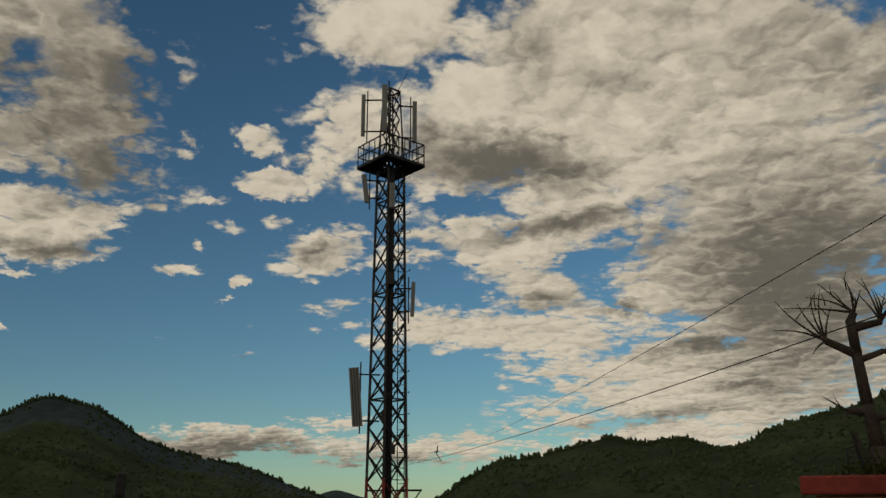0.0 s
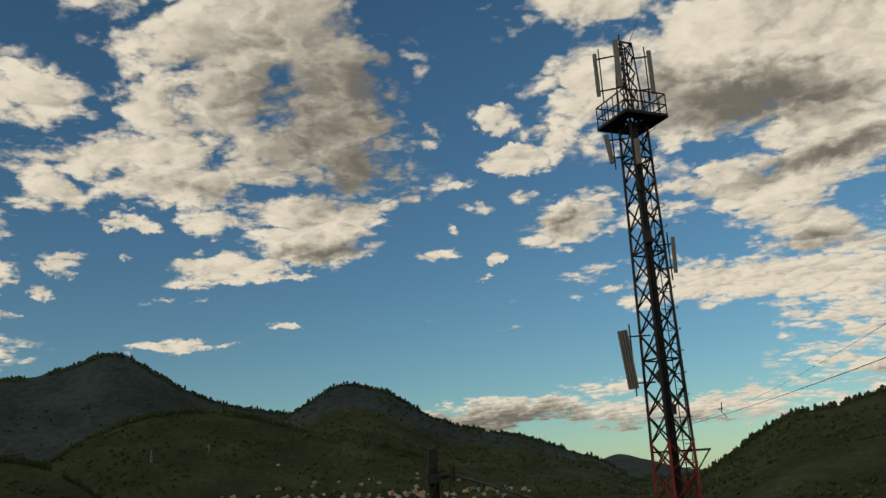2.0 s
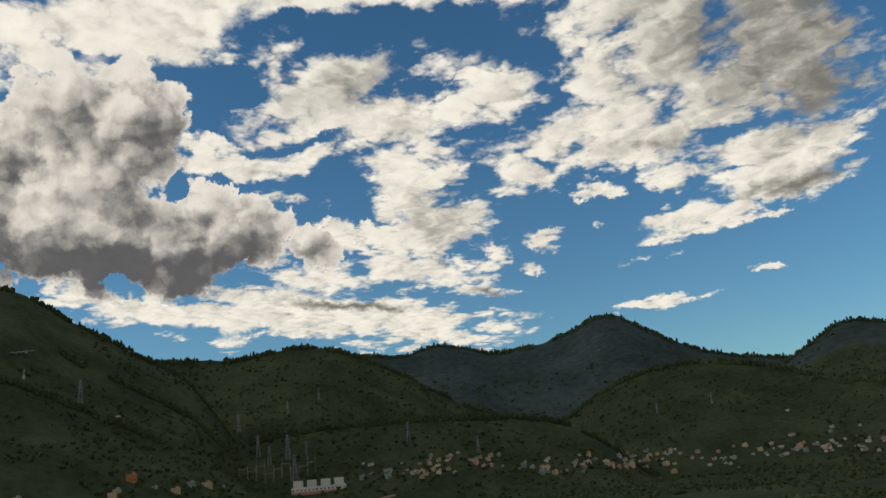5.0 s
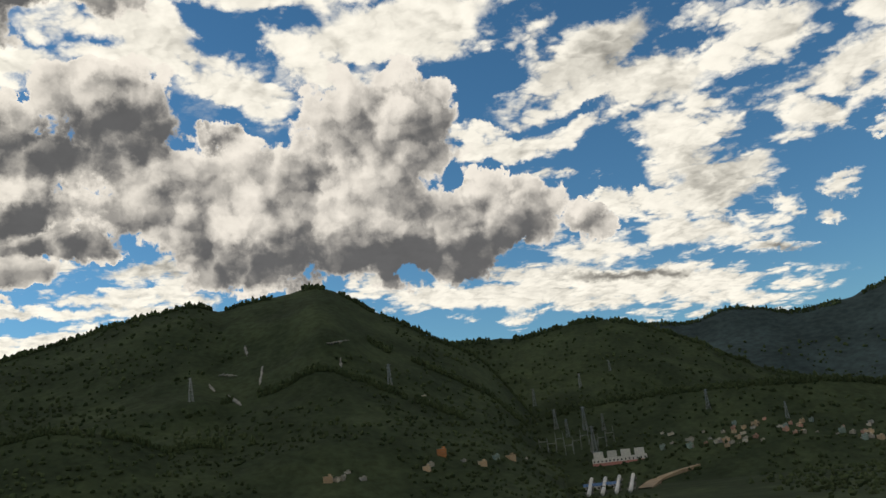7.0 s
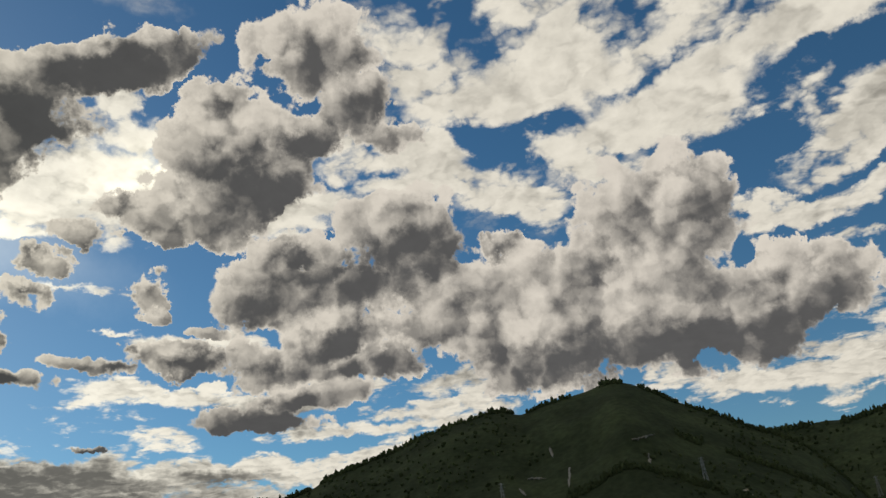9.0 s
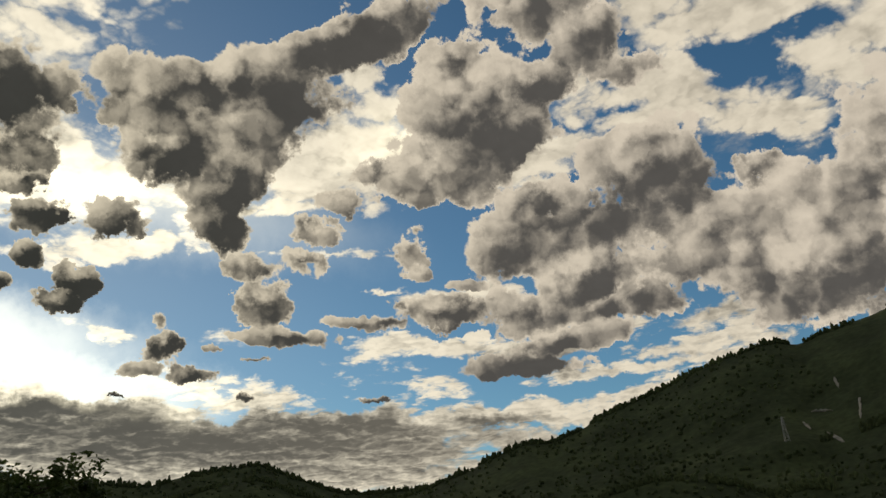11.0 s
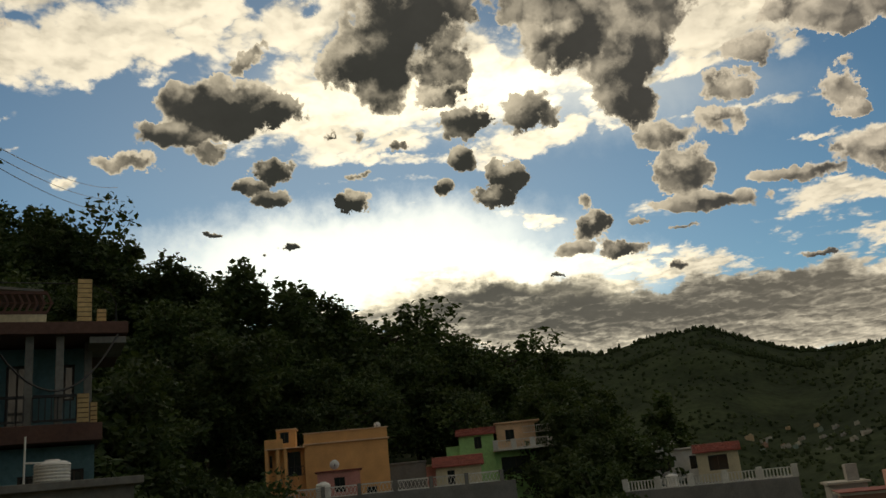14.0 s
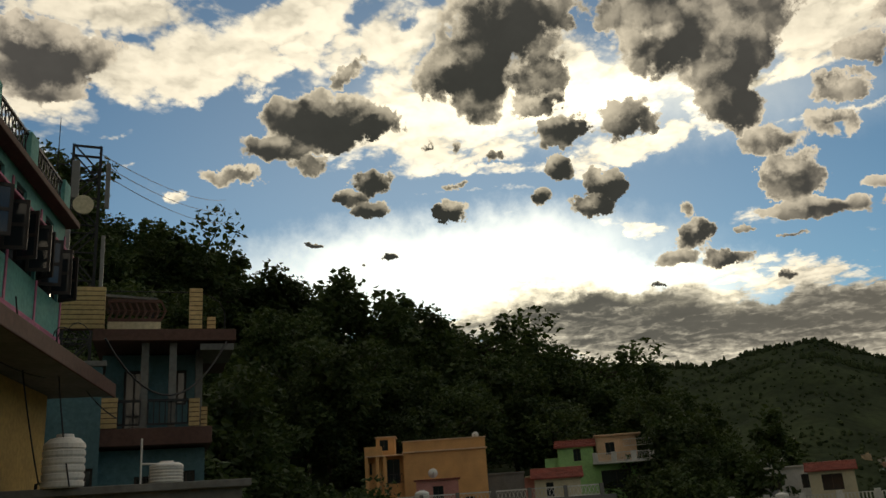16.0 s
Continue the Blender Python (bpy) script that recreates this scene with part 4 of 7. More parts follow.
def scatter(name, bearings, dists, sizes, slim, label, seed, mat):
    """Many small tree crowns in one mesh, each an uneven lump on the ground."""
    rng = np.random.default_rng(seed)
    bm = bmesh.new()
    bmesh.ops.create_icosphere(bm, subdivisions=1, radius=1.0)
    base = np.array([v.co[:] for v in bm.verts])
    faces = np.array([[v.index for v in f.verts] for f in bm.faces])
    bm.free()
    n = len(bearings)
    zs = sheet_height(bearings, dists) - 0.15 * sizes
    cx, cy = -np.sin(np.radians(bearings)) * dists, np.cos(np.radians(bearings)) * dists
    lump = base[None] * (1 + 0.9 * (rng.random((n, len(base), 1)) - 0.5))
    lump[..., 2] = lump[..., 2] * slim[:, None] + slim[:, None] * 0.75
    pts = lump * sizes[:, None, None] + np.stack([cx, cy, zs], -1)[:, None]
    fs = faces[None] + (np.arange(n) * len(base))[:, None, None]
    m = bpy.data.meshes.new(name)
    m.from_pydata(pts.reshape(-1, 3).tolist(), [], fs.reshape(-1, 3).tolist())
    m.materials.append(mat)
    return tagged(new(name, m), label, "trees", kind="stuff")


rng = np.random.default_rng(4)
# trees along the crests
cb, cd, cs, cl = [], [], [], []
for dist, foot, b, e, rough in RIDGES[:-1]:
    if dist > 4000:
        continue
    lo, hi = max(b[0], -32), min(b[-1], 150)
    n = int((hi - lo) * 75)
    q = lo + (hi - lo) * rng.random(n)
    keep = fractal(q, q * 0, 1.3, 3, int(dist)) > 0.30
    q = q[keep]
    d = dist * (1 + 0.10 * (fractal(q * 1.0 + 300, q * 0 + dist, 9.0, 2, 3) - 0.5))
    cb.append(q)
    cd.append(d * (1.004 - 0.018 * rng.random(len(q))))
    cs.append((1.3 + 2.2 * rng.random(len(q)) ** 3) * (dist / 1900) ** 0.5)
    cl.append(1.2 + 1.3 * rng.random(len(q)))
scatter("crest_trees", np.concatenate(cb), np.concatenate(cd), np.concatenate(cs), np.concatenate(cl), "ragged row of dark trees along the hill crests", 7, M_WOOD_FAR)
# woods and scrub on the slopes
n = 50000
wb = -32 + 170 * rng.random(n)
wd = 260 * (3300 / 260) ** rng.random(n)
dens = fractal(-np.sin(np.radians(wb)) * wd, np.cos(np.radians(wb)) * wd, 180, 4, 31)
keep = dens > 0.37
wb, wd = wb[keep], wd[keep]
scatter("hillside_woods", wb, wd, (1.3 + 1.9 * rng.random(len(wb))) * (0.50 + wd / 2100), 0.75 + 0.5 * rng.random(len(wb)), "dense dark green woods and scrub on the hillsides", 8, M_WOOD_FAR)

# ---- the telecom tower ----
def tower():
    base = spot(3.8, 38.0, 0.0)
    root = thing("telecom_tower", base, "tall dark lattice steel telecom tower with panel antennas", "tower", turn=3.8)
    spin = radians(-8)

    def corner(k, z):
        half = (1.03 - 0.016 * z) if z <= 24.4 else 0.40
        t = spin + k * math.pi / 2
        return Vector((math.cos(t) * half, math.sin(t) * half, z))

    for k in range(4):
        bm = bmesh.new()
        beam(bm, corner(k, 9.8), corner(k, 24.3), 0.11)
        part("leg", bm, M_DARKSTEEL, root)
        bm = bmesh.new()
        beam(bm, corner(k, 0), corner(k, 9.8), 0.12)
        part("leg", bm, M_REDSTEEL, root, "red painted leg foot")
        bm = bmesh.new()
        beam(bm, corner(k, 24.4), corner(k, 28.5), 0.07)
        part("leg", bm, M_DARKSTEEL, root)
        z, step, flip = 0.2, 1.18, False
        while z < 23.8:
            for a, b in (((k, z), (k + 1, z + step)), ((k + 1, z), (k, z + step))):
                bm = bmesh.new()
                beam(bm, corner(*a), corner(*b), 0.055)
                part("brace", bm, M_REDSTEEL if z < 9 else M_DARKSTEEL, root)
            z += step
        for z in (9.3, 13.2, 18.0, 22.5, 28.45):
            bm = bmesh.new()
            beam(bm, corner(k, z), corner(k + 1, z), 0.07)
            part("strut", bm, M_DARKSTEEL, root)
        z = 24.5
        while z < 28.3:
            bm = bmesh.new()
            beam(bm, corner(k, z), corner(k + 1, min(z + 0.8, 28.4)), 0.04)
            beam(bm, corner(k + 1, z), corner(k, min(z + 0.8, 28.4)), 0.04)
            part("brace", bm, M_DARKSTEEL, root)
            z += 0.8

    # platform with its open grating and railing
    def rim(k, z, half=1.62):
        t = spin + k * math.pi / 2
        return Vector((math.cos(t) * half, math.sin(t) * half, z))

    bm = bmesh.new()
    for k in range(4):
        beam(bm, rim(k, 24.4), rim(k + 1, 24.4), 0.13)
        for s in (0.25, 0.5, 0.75):
            beam(bm, rim(k, 24.42).lerp(rim(k + 1, 24.42), s), corner(k, 24.3).lerp(corner(k + 1, 24.3), s), 0.10)
    for i in range(22):
        s = (i + 0.5) / 22
        if 0.30 < s < 0.70:
            for q in ((0.0, 0.30), (0.70, 1.0)):
                a, b = rim(0, 24.47).lerp(rim(1, 24.47), s), rim(3, 24.47).lerp(rim(2, 24.47), s)
                beam(bm, a.lerp(b, q[0]), a.lerp(b, q[1]), 0.075)
        else:
            beam(bm, rim(0, 24.47).lerp(rim(1, 24.47), s), rim(3, 24.47).lerp(rim(2, 24.47), s), 0.075)
    part("platform", bm, M_DARKSTEEL, root)
    for k in range(4):
        bm = bmesh.new()
        for z in (24.95, 25.5):
            beam(bm, rim(k, z), rim(k + 1, z), 0.05)
        for i in range(6):
            p = rim(k, 24.4).lerp(rim(k + 1, 24.4), i / 5)
            beam(bm, p, p + Vector((0, 0, 1.1)), 0.05)
        part("railing", bm, M_DARKSTEEL, root)

    def antenna(x, y, z0, z1, w, lean=0.0, ribs=False):
        bm = bmesh.new()
        box(bm, 0, 0, 0, w, 0.14, z1 - z0, bevel=0.03)
        bmesh.ops.transform(bm, matrix=pose(x, y, (z0 + z1) / 2, 0, lean, 0), verts=bm.verts)
        panel = part("antenna", bm, M_PANEL, root, "pale grey panel antenna")
        if ribs:
            bm = bmesh.new()
            for q in (-0.12, 0.0, 0.12):
                box(bm, q, -0.075, 0, 0.03, 0.03, z1 - z0 - 0.1)
            bmesh.ops.transform(bm, matrix=pose(x, y, (z0 + z1) / 2, 0, lean, 0), verts=bm.verts)
            part("rib", bm, M_DARKSTEEL, panel)
        side = 0.2 if x < 0 else -0.2
        bm = bmesh.new()
        beam(bm, (x + side, y + 0.05, z0 - 0.3), (x + side, y + 0.05, z1 + 0.25), 0.07, sides=6)
        part("mount_pipe", bm, M_DARKSTEEL, root)
        bm = bmesh.new()
        for z in (z0 + 0.25, z1 - 0.3):
            beam(bm, (x, y, z), (x * 0.25, y * 0.25, z), 0.06)
        part("mount_arm", bm, M_DARKSTEEL, root)

    antenna(-1.40, 0.1, 26.05, 28.3, 0.20)
    antenna(-0.34, -1.2, 25.75, 28.2, 0.26)
    antenna(1.15, 0.1, 25.75, 28.0, 0.22)
    antenna(-1.20, -0.1, 22.5, 23.95, 0.24, -7)
    antenna(0.08, -1.0, 21.95, 23.2, 0.26)
    antenna(1.10, -0.2, 16.95, 18.6, 0.18, 2)
    antenna(-1.42, -0.3, 12.0, 14.6, 0.46, -5, ribs=True)
    # cable bundles up the near corner, ladder and its hoops
    for x, y, w in ((-0.10, -0.72, 0.15), (0.05, -0.70, 0.14), (0.17, -0.62, 0.10), (0.0, 0.45, 0.16)):
        bm = bmesh.new()
        beam(bm, (x, y, 1.0), (x * 0.8, y * 0.75, 24.2), w)
        part("cable_bundle", bm, M_CABLE, root)
    bm = bmesh.new()
    for x in (0.42, 0.72):
        beam(bm, (x + 0.1, 0.05, 0.5), (x - 0.05, 0.05, 26.0), 0.045)
    z = 1.0
    while z < 25.5:
        beam(bm, (0.52, 0.05, z), (0.76, 0.05, z), 0.03)
        z += 0.33
    part("ladder", bm, M_DARKSTEEL, root)
    z = 5.0
    while z < 24:
        bm = bmesh.new()
        ring = [Vector((0.62 + 0.36 * math.cos(t), 0.05 + 0.36 * math.sin(t), z)) for t in np.linspace(-0.6, math.pi + 0.6, 9)]
        tube(bm, ring, 0.018, 4)
        part("ladder_hoop", bm, M_DARKSTEEL, root)
        z += 0.95
    bm = bmesh.new()
    beam(bm, (0.25, 0, 28.4), (0.85, 0.1, 29.75), 0.035, 0.015)
    part("lightning_rod", bm, M_DARKSTEEL, root)
    for x, z, s in ((0.0, 23.0, 0.35), (0.25, 11.0, 0.3), (-0.1, 21.0, 0.3), (-0.15, 12.4, 0.35), (0.1, 18.6, 0.4)):
        bm = bmesh.new()
        box(bm, x, -0.75, z, s * 0.7, 0.2, s * 1.4, bevel=0.03)
        part("radio_unit", bm, M_DARKSTEEL, root)
    bm = bmesh.new()
    beam(bm, (0.6, 0, 9.3), (1.55, 0, 9.3), 0.09)
    beam(bm, (1.5, 0, 9.3), (0.8, 0, 8.3), 0.06)
    part("cable_bracket", bm, M_DARKSTEEL, root)


tower()


def wire(name, points, r, label):
    bm = bmesh.new()
    tube(bm, points, r, 5)
    ob = part(name, bm, M_CABLE)
    return tagged(ob, label, "cable")


def span(b1, e1, d1, b2, e2, d2, over=0.0):
    a = Vector(spot(b1, d1, EYE + d1 * math.tan(radians(e1))))
    b = Vector(spot(b2, d2, EYE + d2 * math.tan(radians(e2))))
    return a + (a - b) * over, b


a, b = span(-29.6, 18.25, 10, -0.4, 3.0, 75, 0.25)
wire("overhead_wire", sagging(a, b, 0.5), 0.0065, "thin dark overhead wire against the sky")
a, b = span(-28.6, 11.6, 10, 2.4, 2.1, 37.6, 0.3)
wire("overhead_wire", sagging(a, b, 0.25), 0.008, "dark overhead wire running to the tower")
insul = thing("wire_spacer", spot(0.5, 44, 0), "small dark spacer hanging between overhead wires", "spacer")
bm = bmesh.new()
p = Vector((0, 0, EYE + 44 * math.tan(radians(2.75))))
beam(bm, p, p + Vector((0.06, 0, 0.42)), 0.05)
beam(bm, p, p + Vector((0.22, 0, -0.32)), 0.04)
beam(bm, p + Vector((-0.12, 0, 0.1)), p + Vector((0.1, 0, 0.15)), 0.05)
part("rod", bm, M_CABLE, insul)

# the service pole by the terrace
pole_at = Vector((0, 0.3, 0)) + Vector(spot(20.55, 4.6))
pole = thing("service_pole", (pole_at.x, pole_at.y, 0), "dark weathered wooden service pole with a cap", "pole", turn=20)
bm = bmesh.new()
beam(bm, (0.0, 0, 0), (0, 0, 9.02), 0.078, 0.058, 8)
part("shaft", bm, M_POLE, pole)
bm = bmesh.new()
box(bm, 0, 0, 9.06, 0.050, 0.050, 0.13, 8, 0.008)
box(bm, 0.0, -0.02, 8.965, 0.072, 0.05, 0.05, 0, 0.006)
part("cap", bm, M_DARKSTEEL, pole)
bm = bmesh.new()
beam(bm, (0.02, 0, 8.97), (0.10, 0, 8.985), 0.022, sides=6)
beam(bm, (0.10, 0, 8.95), (0.10, 0, 9.02), 0.03, sides=6)
part("insulator", bm, M_DARKSTEEL, pole)
bm = bmesh.new()
tube(bm, sagging((0.09, 0, 8.99), (0.06, -0.05, 8.80), 0.03, 6), 0.005, 5)
tube(bm, sagging((0.02, -0.04, 8.96), (-0.05, -0.05, 8.75), -0.02, 6), 0.005, 5)
part("loose_wire", bm, M_CABLE, pole)
top = pole.matrix_basis @ Vector((0.1, 0, 8.985))
wire("service_wire", sagging(top, spot(5.0, 36, 7.3), 0.35), 0.007, "thin black service wire from the pole")

# ---- the lopped tree and the red parapet ----
bare = thing("bare_tree", spot(-26.2, 13, -0.28), "dark lopped leafless tree with stubs and long shoots", "tree", turn=-26.5)
rnd = random.Random(5)
bm = bmesh.new()
trunk = [(0.02, 0, -0.3), (0.03, 0, 9.3), (0.03, 0, 9.9), (-0.02, 0.02, 10.45), (-0.06, 0, 11.15), (-0.08, 0, 11.62)]
for (p, q), (w1, w2) in zip(zip(trunk, trunk[1:]), ((0.30, 0.23), (0.23, 0.20), (0.20, 0.165), (0.165, 0.14), (0.14, 0.135))):
    beam(bm, p, q, w1, w2, 9)
part("trunk", bm, M_BARK, bare, smooth=True)


def shoot(bm, at, to, w, bend=0.08, steps=5):
    a, b = Vector(at), Vector(to)
    side = Vector((rnd.uniform(-1, 1), rnd.uniform(-1, 1), rnd.uniform(0, 1))) * bend * (b - a).length
    last = a
    for i in range(1, steps + 1):
        s = i / steps
        p = a.lerp(b, s) + side * math.sin(math.pi * s)
        beam(bm, last, p, w * (1 - 0.8 * (i - 1) / steps), w * (1 - 0.8 * i / steps), 5)
        last = p


limbs = [((-0.08, 0, 11.15), (-0.42, -0.1, 11.34), 0.13, [(-1.12, 11.58), (-0.75, 12.0), (-0.55, 12.1), (-0.42, 12.15), (-1.0, 11.92), (-0.62, 11.2), (-0.3, 11.9)]),
         ((-0.08, 0, 11.6), (-0.02, 0, 11.72), 0.12, [(-0.42, 12.15), (-0.1, 12.28), (-0.6, 11.95), (0.02, 12.0), (-0.25, 12.0), (-0.95, 11.95), (0.1, 11.95)]),
         ((-0.04, 0, 11.5), (0.30, 0.1, 11.58), 0.12, [(0.14, 12.28), (0.27, 12.08), (0.4, 11.95), (0.5, 11.75), (0.24, 12.0), (0.62, 11.9), (0.05, 12.05)]),
         ((-0.05, 0, 11.05), (0.28, 0, 11.16), 0.10, [(0.75, 11.25), (0.6, 11.4), (0.35, 10.95)]),
         ((-0.02, 0, 10.35), (-0.26, 0, 10.38), 0.11, [(-0.58, 10.62), (-0.35, 10.4), (-0.3, 10.2)]),
         ((0.0, 0, 10.25), (0.30, 0, 10.32), 0.11, [(0.42, 10.9), (0.3, 10.7), (0.55, 10.6), (0.15, 10.6)]),
         ((0.02, 0, 9.55), (-0.12, -0.05, 9.7), 0.07, [(-0.42, 10.25), (-0.2, 10.1), (-0.05, 10.0), (-0.35, 9.85)]),
         ((0.03, 0, 9.7), (0.2, 0, 9.8), 0.09, [(0.4, 10.15), (0.3, 10.1)])]
for a, b, w, tips in limbs:
    bm = bmesh.new()
    beam(bm, a, b, w, w * 0.8, 7)
    for x, z in tips:
        shoot(bm, b, (x, rnd.uniform(-0.4, 0.4), z), 0.040)
        mid = Vector(b).lerp(Vector((x, 0, z)), 0.6)
        if rnd.random() < 0.6:
            shoot(bm, mid, mid + Vector((rnd.uniform(-0.2, 0.2), rnd.uniform(-0.2, 0.2), 0.22)), 0.02)
    part("limb", bm, M_BARK, bare)

red = thing("red_parapet_house", spot(-21.9, 8.0, 0), "corner of a house with a red painted roof cornice", "house", turn=-26.0)
bm = bmesh.new()
box(bm, 4.0, 2.5, 4.3, 7.7, 4.7, 8.6, 0, 0.02)
part("wall", bm, M_ORANGEWALL, red)
bm = bmesh.new()
box(bm, 4.0, 2.5, 9.08, 8.1, 5.1, 0.15, 0, 0.02)
part("cornice", bm, M_RED, red, "red painted cornice")
bm = bmesh.new()
box(bm, 4.0, 2.5, 8.80, 7.9, 4.9, 0.40, 0, 0.015)
part("band", bm, material("salmon_plaster", (0.55, 0.24, 0.15), 0.8, vary=0.2, scale=1.0), red)
shrub = thing("roof_shrub", spot(-25.6, 8.6, 9.155), "low dark potted shrub on the roof edge", "plant")
bm = bmesh.new()
for i in range(240):
    p = Vector((rnd.gauss(0, 0.16), rnd.gauss(0, 0.12), abs(rnd.gauss(0.04, 0.05))))
    q = Vector((rnd.uniform(-1, 1), rnd.uniform(-1, 1), rnd.uniform(-0.3, 1))).normalized()
    s = q.cross(Vector((0.3, 0.5, 0.8))).normalized() * 0.014
    bm.faces.new([bm.verts.new(v) for v in (p, p + q * 0.025 + s, p + q * 0.06, p + q * 0.025 - s)])
part("leaves", bm, M_LEAF, shrub)
bm = bmesh.new()
beam(bm, (0, 0, 0), (0, 0, 0.08), 0.03, 0.015, 5)
part("stem", bm, M_BARK, shrub)
post = thing("roof_post", spot(-25.0, 8.6, 9.155), "thin dark metal post on the roof edge", "post")
bm = bmesh.new()
beam(bm, (0.03, 0, 0), (-0.03, 0, 0.36), 0.045, 0.04, 6)
beam(bm, (-0.12, 0, 0.02), (-0.1, 0, 0.24), 0.015)
beam(bm, (-0.1, 0, 0.24), (-0.02, 0, 0.26), 0.015)
part("bar", bm, M_DARKSTEEL, post)

# ---- houses ----
def paint(name, color, **more):
    return material(name, color, 0.85, vary=0.22, scale=0.6, fine=9.0, bump=0.15, **more)


M_TEAL = paint("teal_plaster", (0.16, 0.42, 0.36), second=(0.10, 0.30, 0.27), patch=0.55)
M_YELLOW = paint("ochre_plaster", (0.56, 0.37, 0.13))
M_BLUE = paint("blue_plaster", (0.11, 0.21, 0.23))
M_BRICKY = paint("yellow_brick", (0.60, 0.42, 0.20))
M_BROWN = paint("brown_fascia", (0.13, 0.07, 0.055))
M_GREY = paint("bare_cement", (0.24, 0.23, 0.21), second=(0.16, 0.155, 0.14), patch=0.5)
M_GREEN = paint("lime_green_plaster", (0.34, 0.58, 0.22))
M_PEACH = paint("peach_plaster", (0.72, 0.48, 0.30))
M_ROSE = paint("rose_plaster", (0.55, 0.25, 0.21))
M_CREAM = paint("cream_plaster", (0.62, 0.54, 0.36))
M_WHITE = paint("white_plaster", (0.66, 0.64, 0.58), random_tone=0.15)
M_TILE = material("red_roof_tiles", (0.30, 0.085, 0.06), 0.75, vary=0.35, scale=1.5, fine=14.0, bump=0.4)
M_FRAME = material("dark_window_frame", (0.045, 0.035, 0.03), 0.6, vary=0.2)
M_PINK = paint("pink_trim", (0.50, 0.16, 0.26))
M_TANK = material("white_tank_plastic", (0.70, 0.68, 0.63), 0.45, vary=0.12, scale=2.0, fine=12.0)
M_GLASS = material("window_glass", (0.02, 0.025, 0.028), 0.08, vary=0.1, spec=0.6)
M_DIRT = material("dirt_road", (0.34, 0.25, 0.16), 0.95, vary=0.3, scale=0.05, fine=0.6)
M_BLUEROOF = material("blue_sheet_roof", (0.05, 0.13, 0.28), 0.5, vary=0.2, scale=0.1, fine=1.0)
M_PIPE = material("white_pipe_paint", (0.62, 0.60, 0.56), 0.5, vary=0.15, scale=0.1, fine=1.0)


def holed_wall(bm, x0, x1, z0, z1, y, thick, holes):
    """An upright wall along x with rectangular holes (x0, x1, z0, z1) through it."""
    xs = sorted({x0, x1, *[v for h in holes for v in h[:2]]})
    zs = sorted({z0, z1, *[v for h in holes for v in h[2:4]]})
    for a, b in zip(xs, xs[1:]):
        run = None
        for c, d in zip(zs, zs[1:]):
            mx, mz = (a + b) / 2, (c + d) / 2
            solid = not any(h[0] < mx < h[1] and h[2] < mz < h[3] for h in holes)
            if solid:
                run = (run[0], d) if run else (c, d)
            if run and (not solid or d == zs[-1]):
                box(bm, (a + b) / 2, y + thick / 2, (run[0] + run[1]) / 2, b - a, thick, run[1] - run[0])
                run = None
    bmesh.ops.remove_doubles(bm, verts=bm.verts, dist=0.0005)
    return bm


def window(parent, x0, x1, z0, z1, y, frame=M_FRAME, bars=1):
    bm = bmesh.new()
    w = 0.06
    for x in (x0 + w / 2, x1 - w / 2):
        box(bm, x, y, (z0 + z1) / 2, w, 0.07, z1 - z0)
    for z in (z0 + w / 2, z1 - w / 2):
        box(bm, (x0 + x1) / 2, y, z, x1 - x0 - 2 * w, 0.07, w)
    for i in range(bars):
        box(bm, x0 + (x1 - x0) * (i + 1) / (bars + 1), y, (z0 + z1) / 2, 0.05, 0.05, z1 - z0 - 2 * w)
    win = part("window", bm, frame, parent)
    bm = bmesh.new()
    box(bm, (x0 + x1) / 2, y + 0.02, (z0 + z1) / 2, x1 - x0 - 0.02, 0.012, z1 - z0 - 0.02)
    part("pane", bm, M_GLASS, win)
    return win


def shell(root, x0, x1, depth, z0, z1, mat, holes=(), y=0.0, glazed=True):
    """Four walls, with holes and windows in the front one."""
    bm = bmesh.new()
    holed_wall(bm, x0, x1, z0, z1, y, 0.22, holes)
    part("front_wall", bm, mat, root)
    bm = bmesh.new()
    box(bm, x0 + 0.11, y + 0.22 + (depth - 0.44) / 2, (z0 + z1) / 2, 0.22, depth - 0.44, z1 - z0)
    part("side_wall", bm, mat, root)
    bm = bmesh.new()
    box(bm, x1 - 0.11, y + 0.22 + (depth - 0.44) / 2, (z0 + z1) / 2, 0.22, depth - 0.44, z1 - z0)
    part("side_wall", bm, mat, root)
    bm = bmesh.new()
    box(bm, (x0 + x1) / 2, y + depth - 0.11, (z0 + z1) / 2, x1 - x0, 0.22, z1 - z0)
    part("back_wall", bm, mat, root)
    if glazed:
        for h in holes:
            window(root, h[0], h[1], h[2], h[3], y + 0.12)


def slab(root, x0, x1, y0, y1, z, thick, mat, name="roof", label="", bevel=0.02):
    bm = bmesh.new()
    box(bm, (x0 + x1) / 2, (y0 + y1) / 2, z + thick / 2, x1 - x0, y1 - y0, thick, 0, bevel)
    return part(name, bm, mat, root, label)


def rail(root, a, b, h, mat, gap=0.14, name="railing", post=0.03):
    a, b = Vector(a), Vector(b)
    bm = bmesh.new()
    up = Vector((0, 0, h))
    beam(bm, a + up, b + up, 0.07)
    beam(bm, a + Vector((0, 0, 0.08)), b + Vector((0, 0, 0.08)), 0.05)
    n = max(2, int((b - a).length / gap))
    for i in range(n + 1):
        p = a.lerp(b, i / n)
        beam(bm, p + Vector((0, 0, 0.08)), p + up, post)
    return part(name, bm, mat, root)


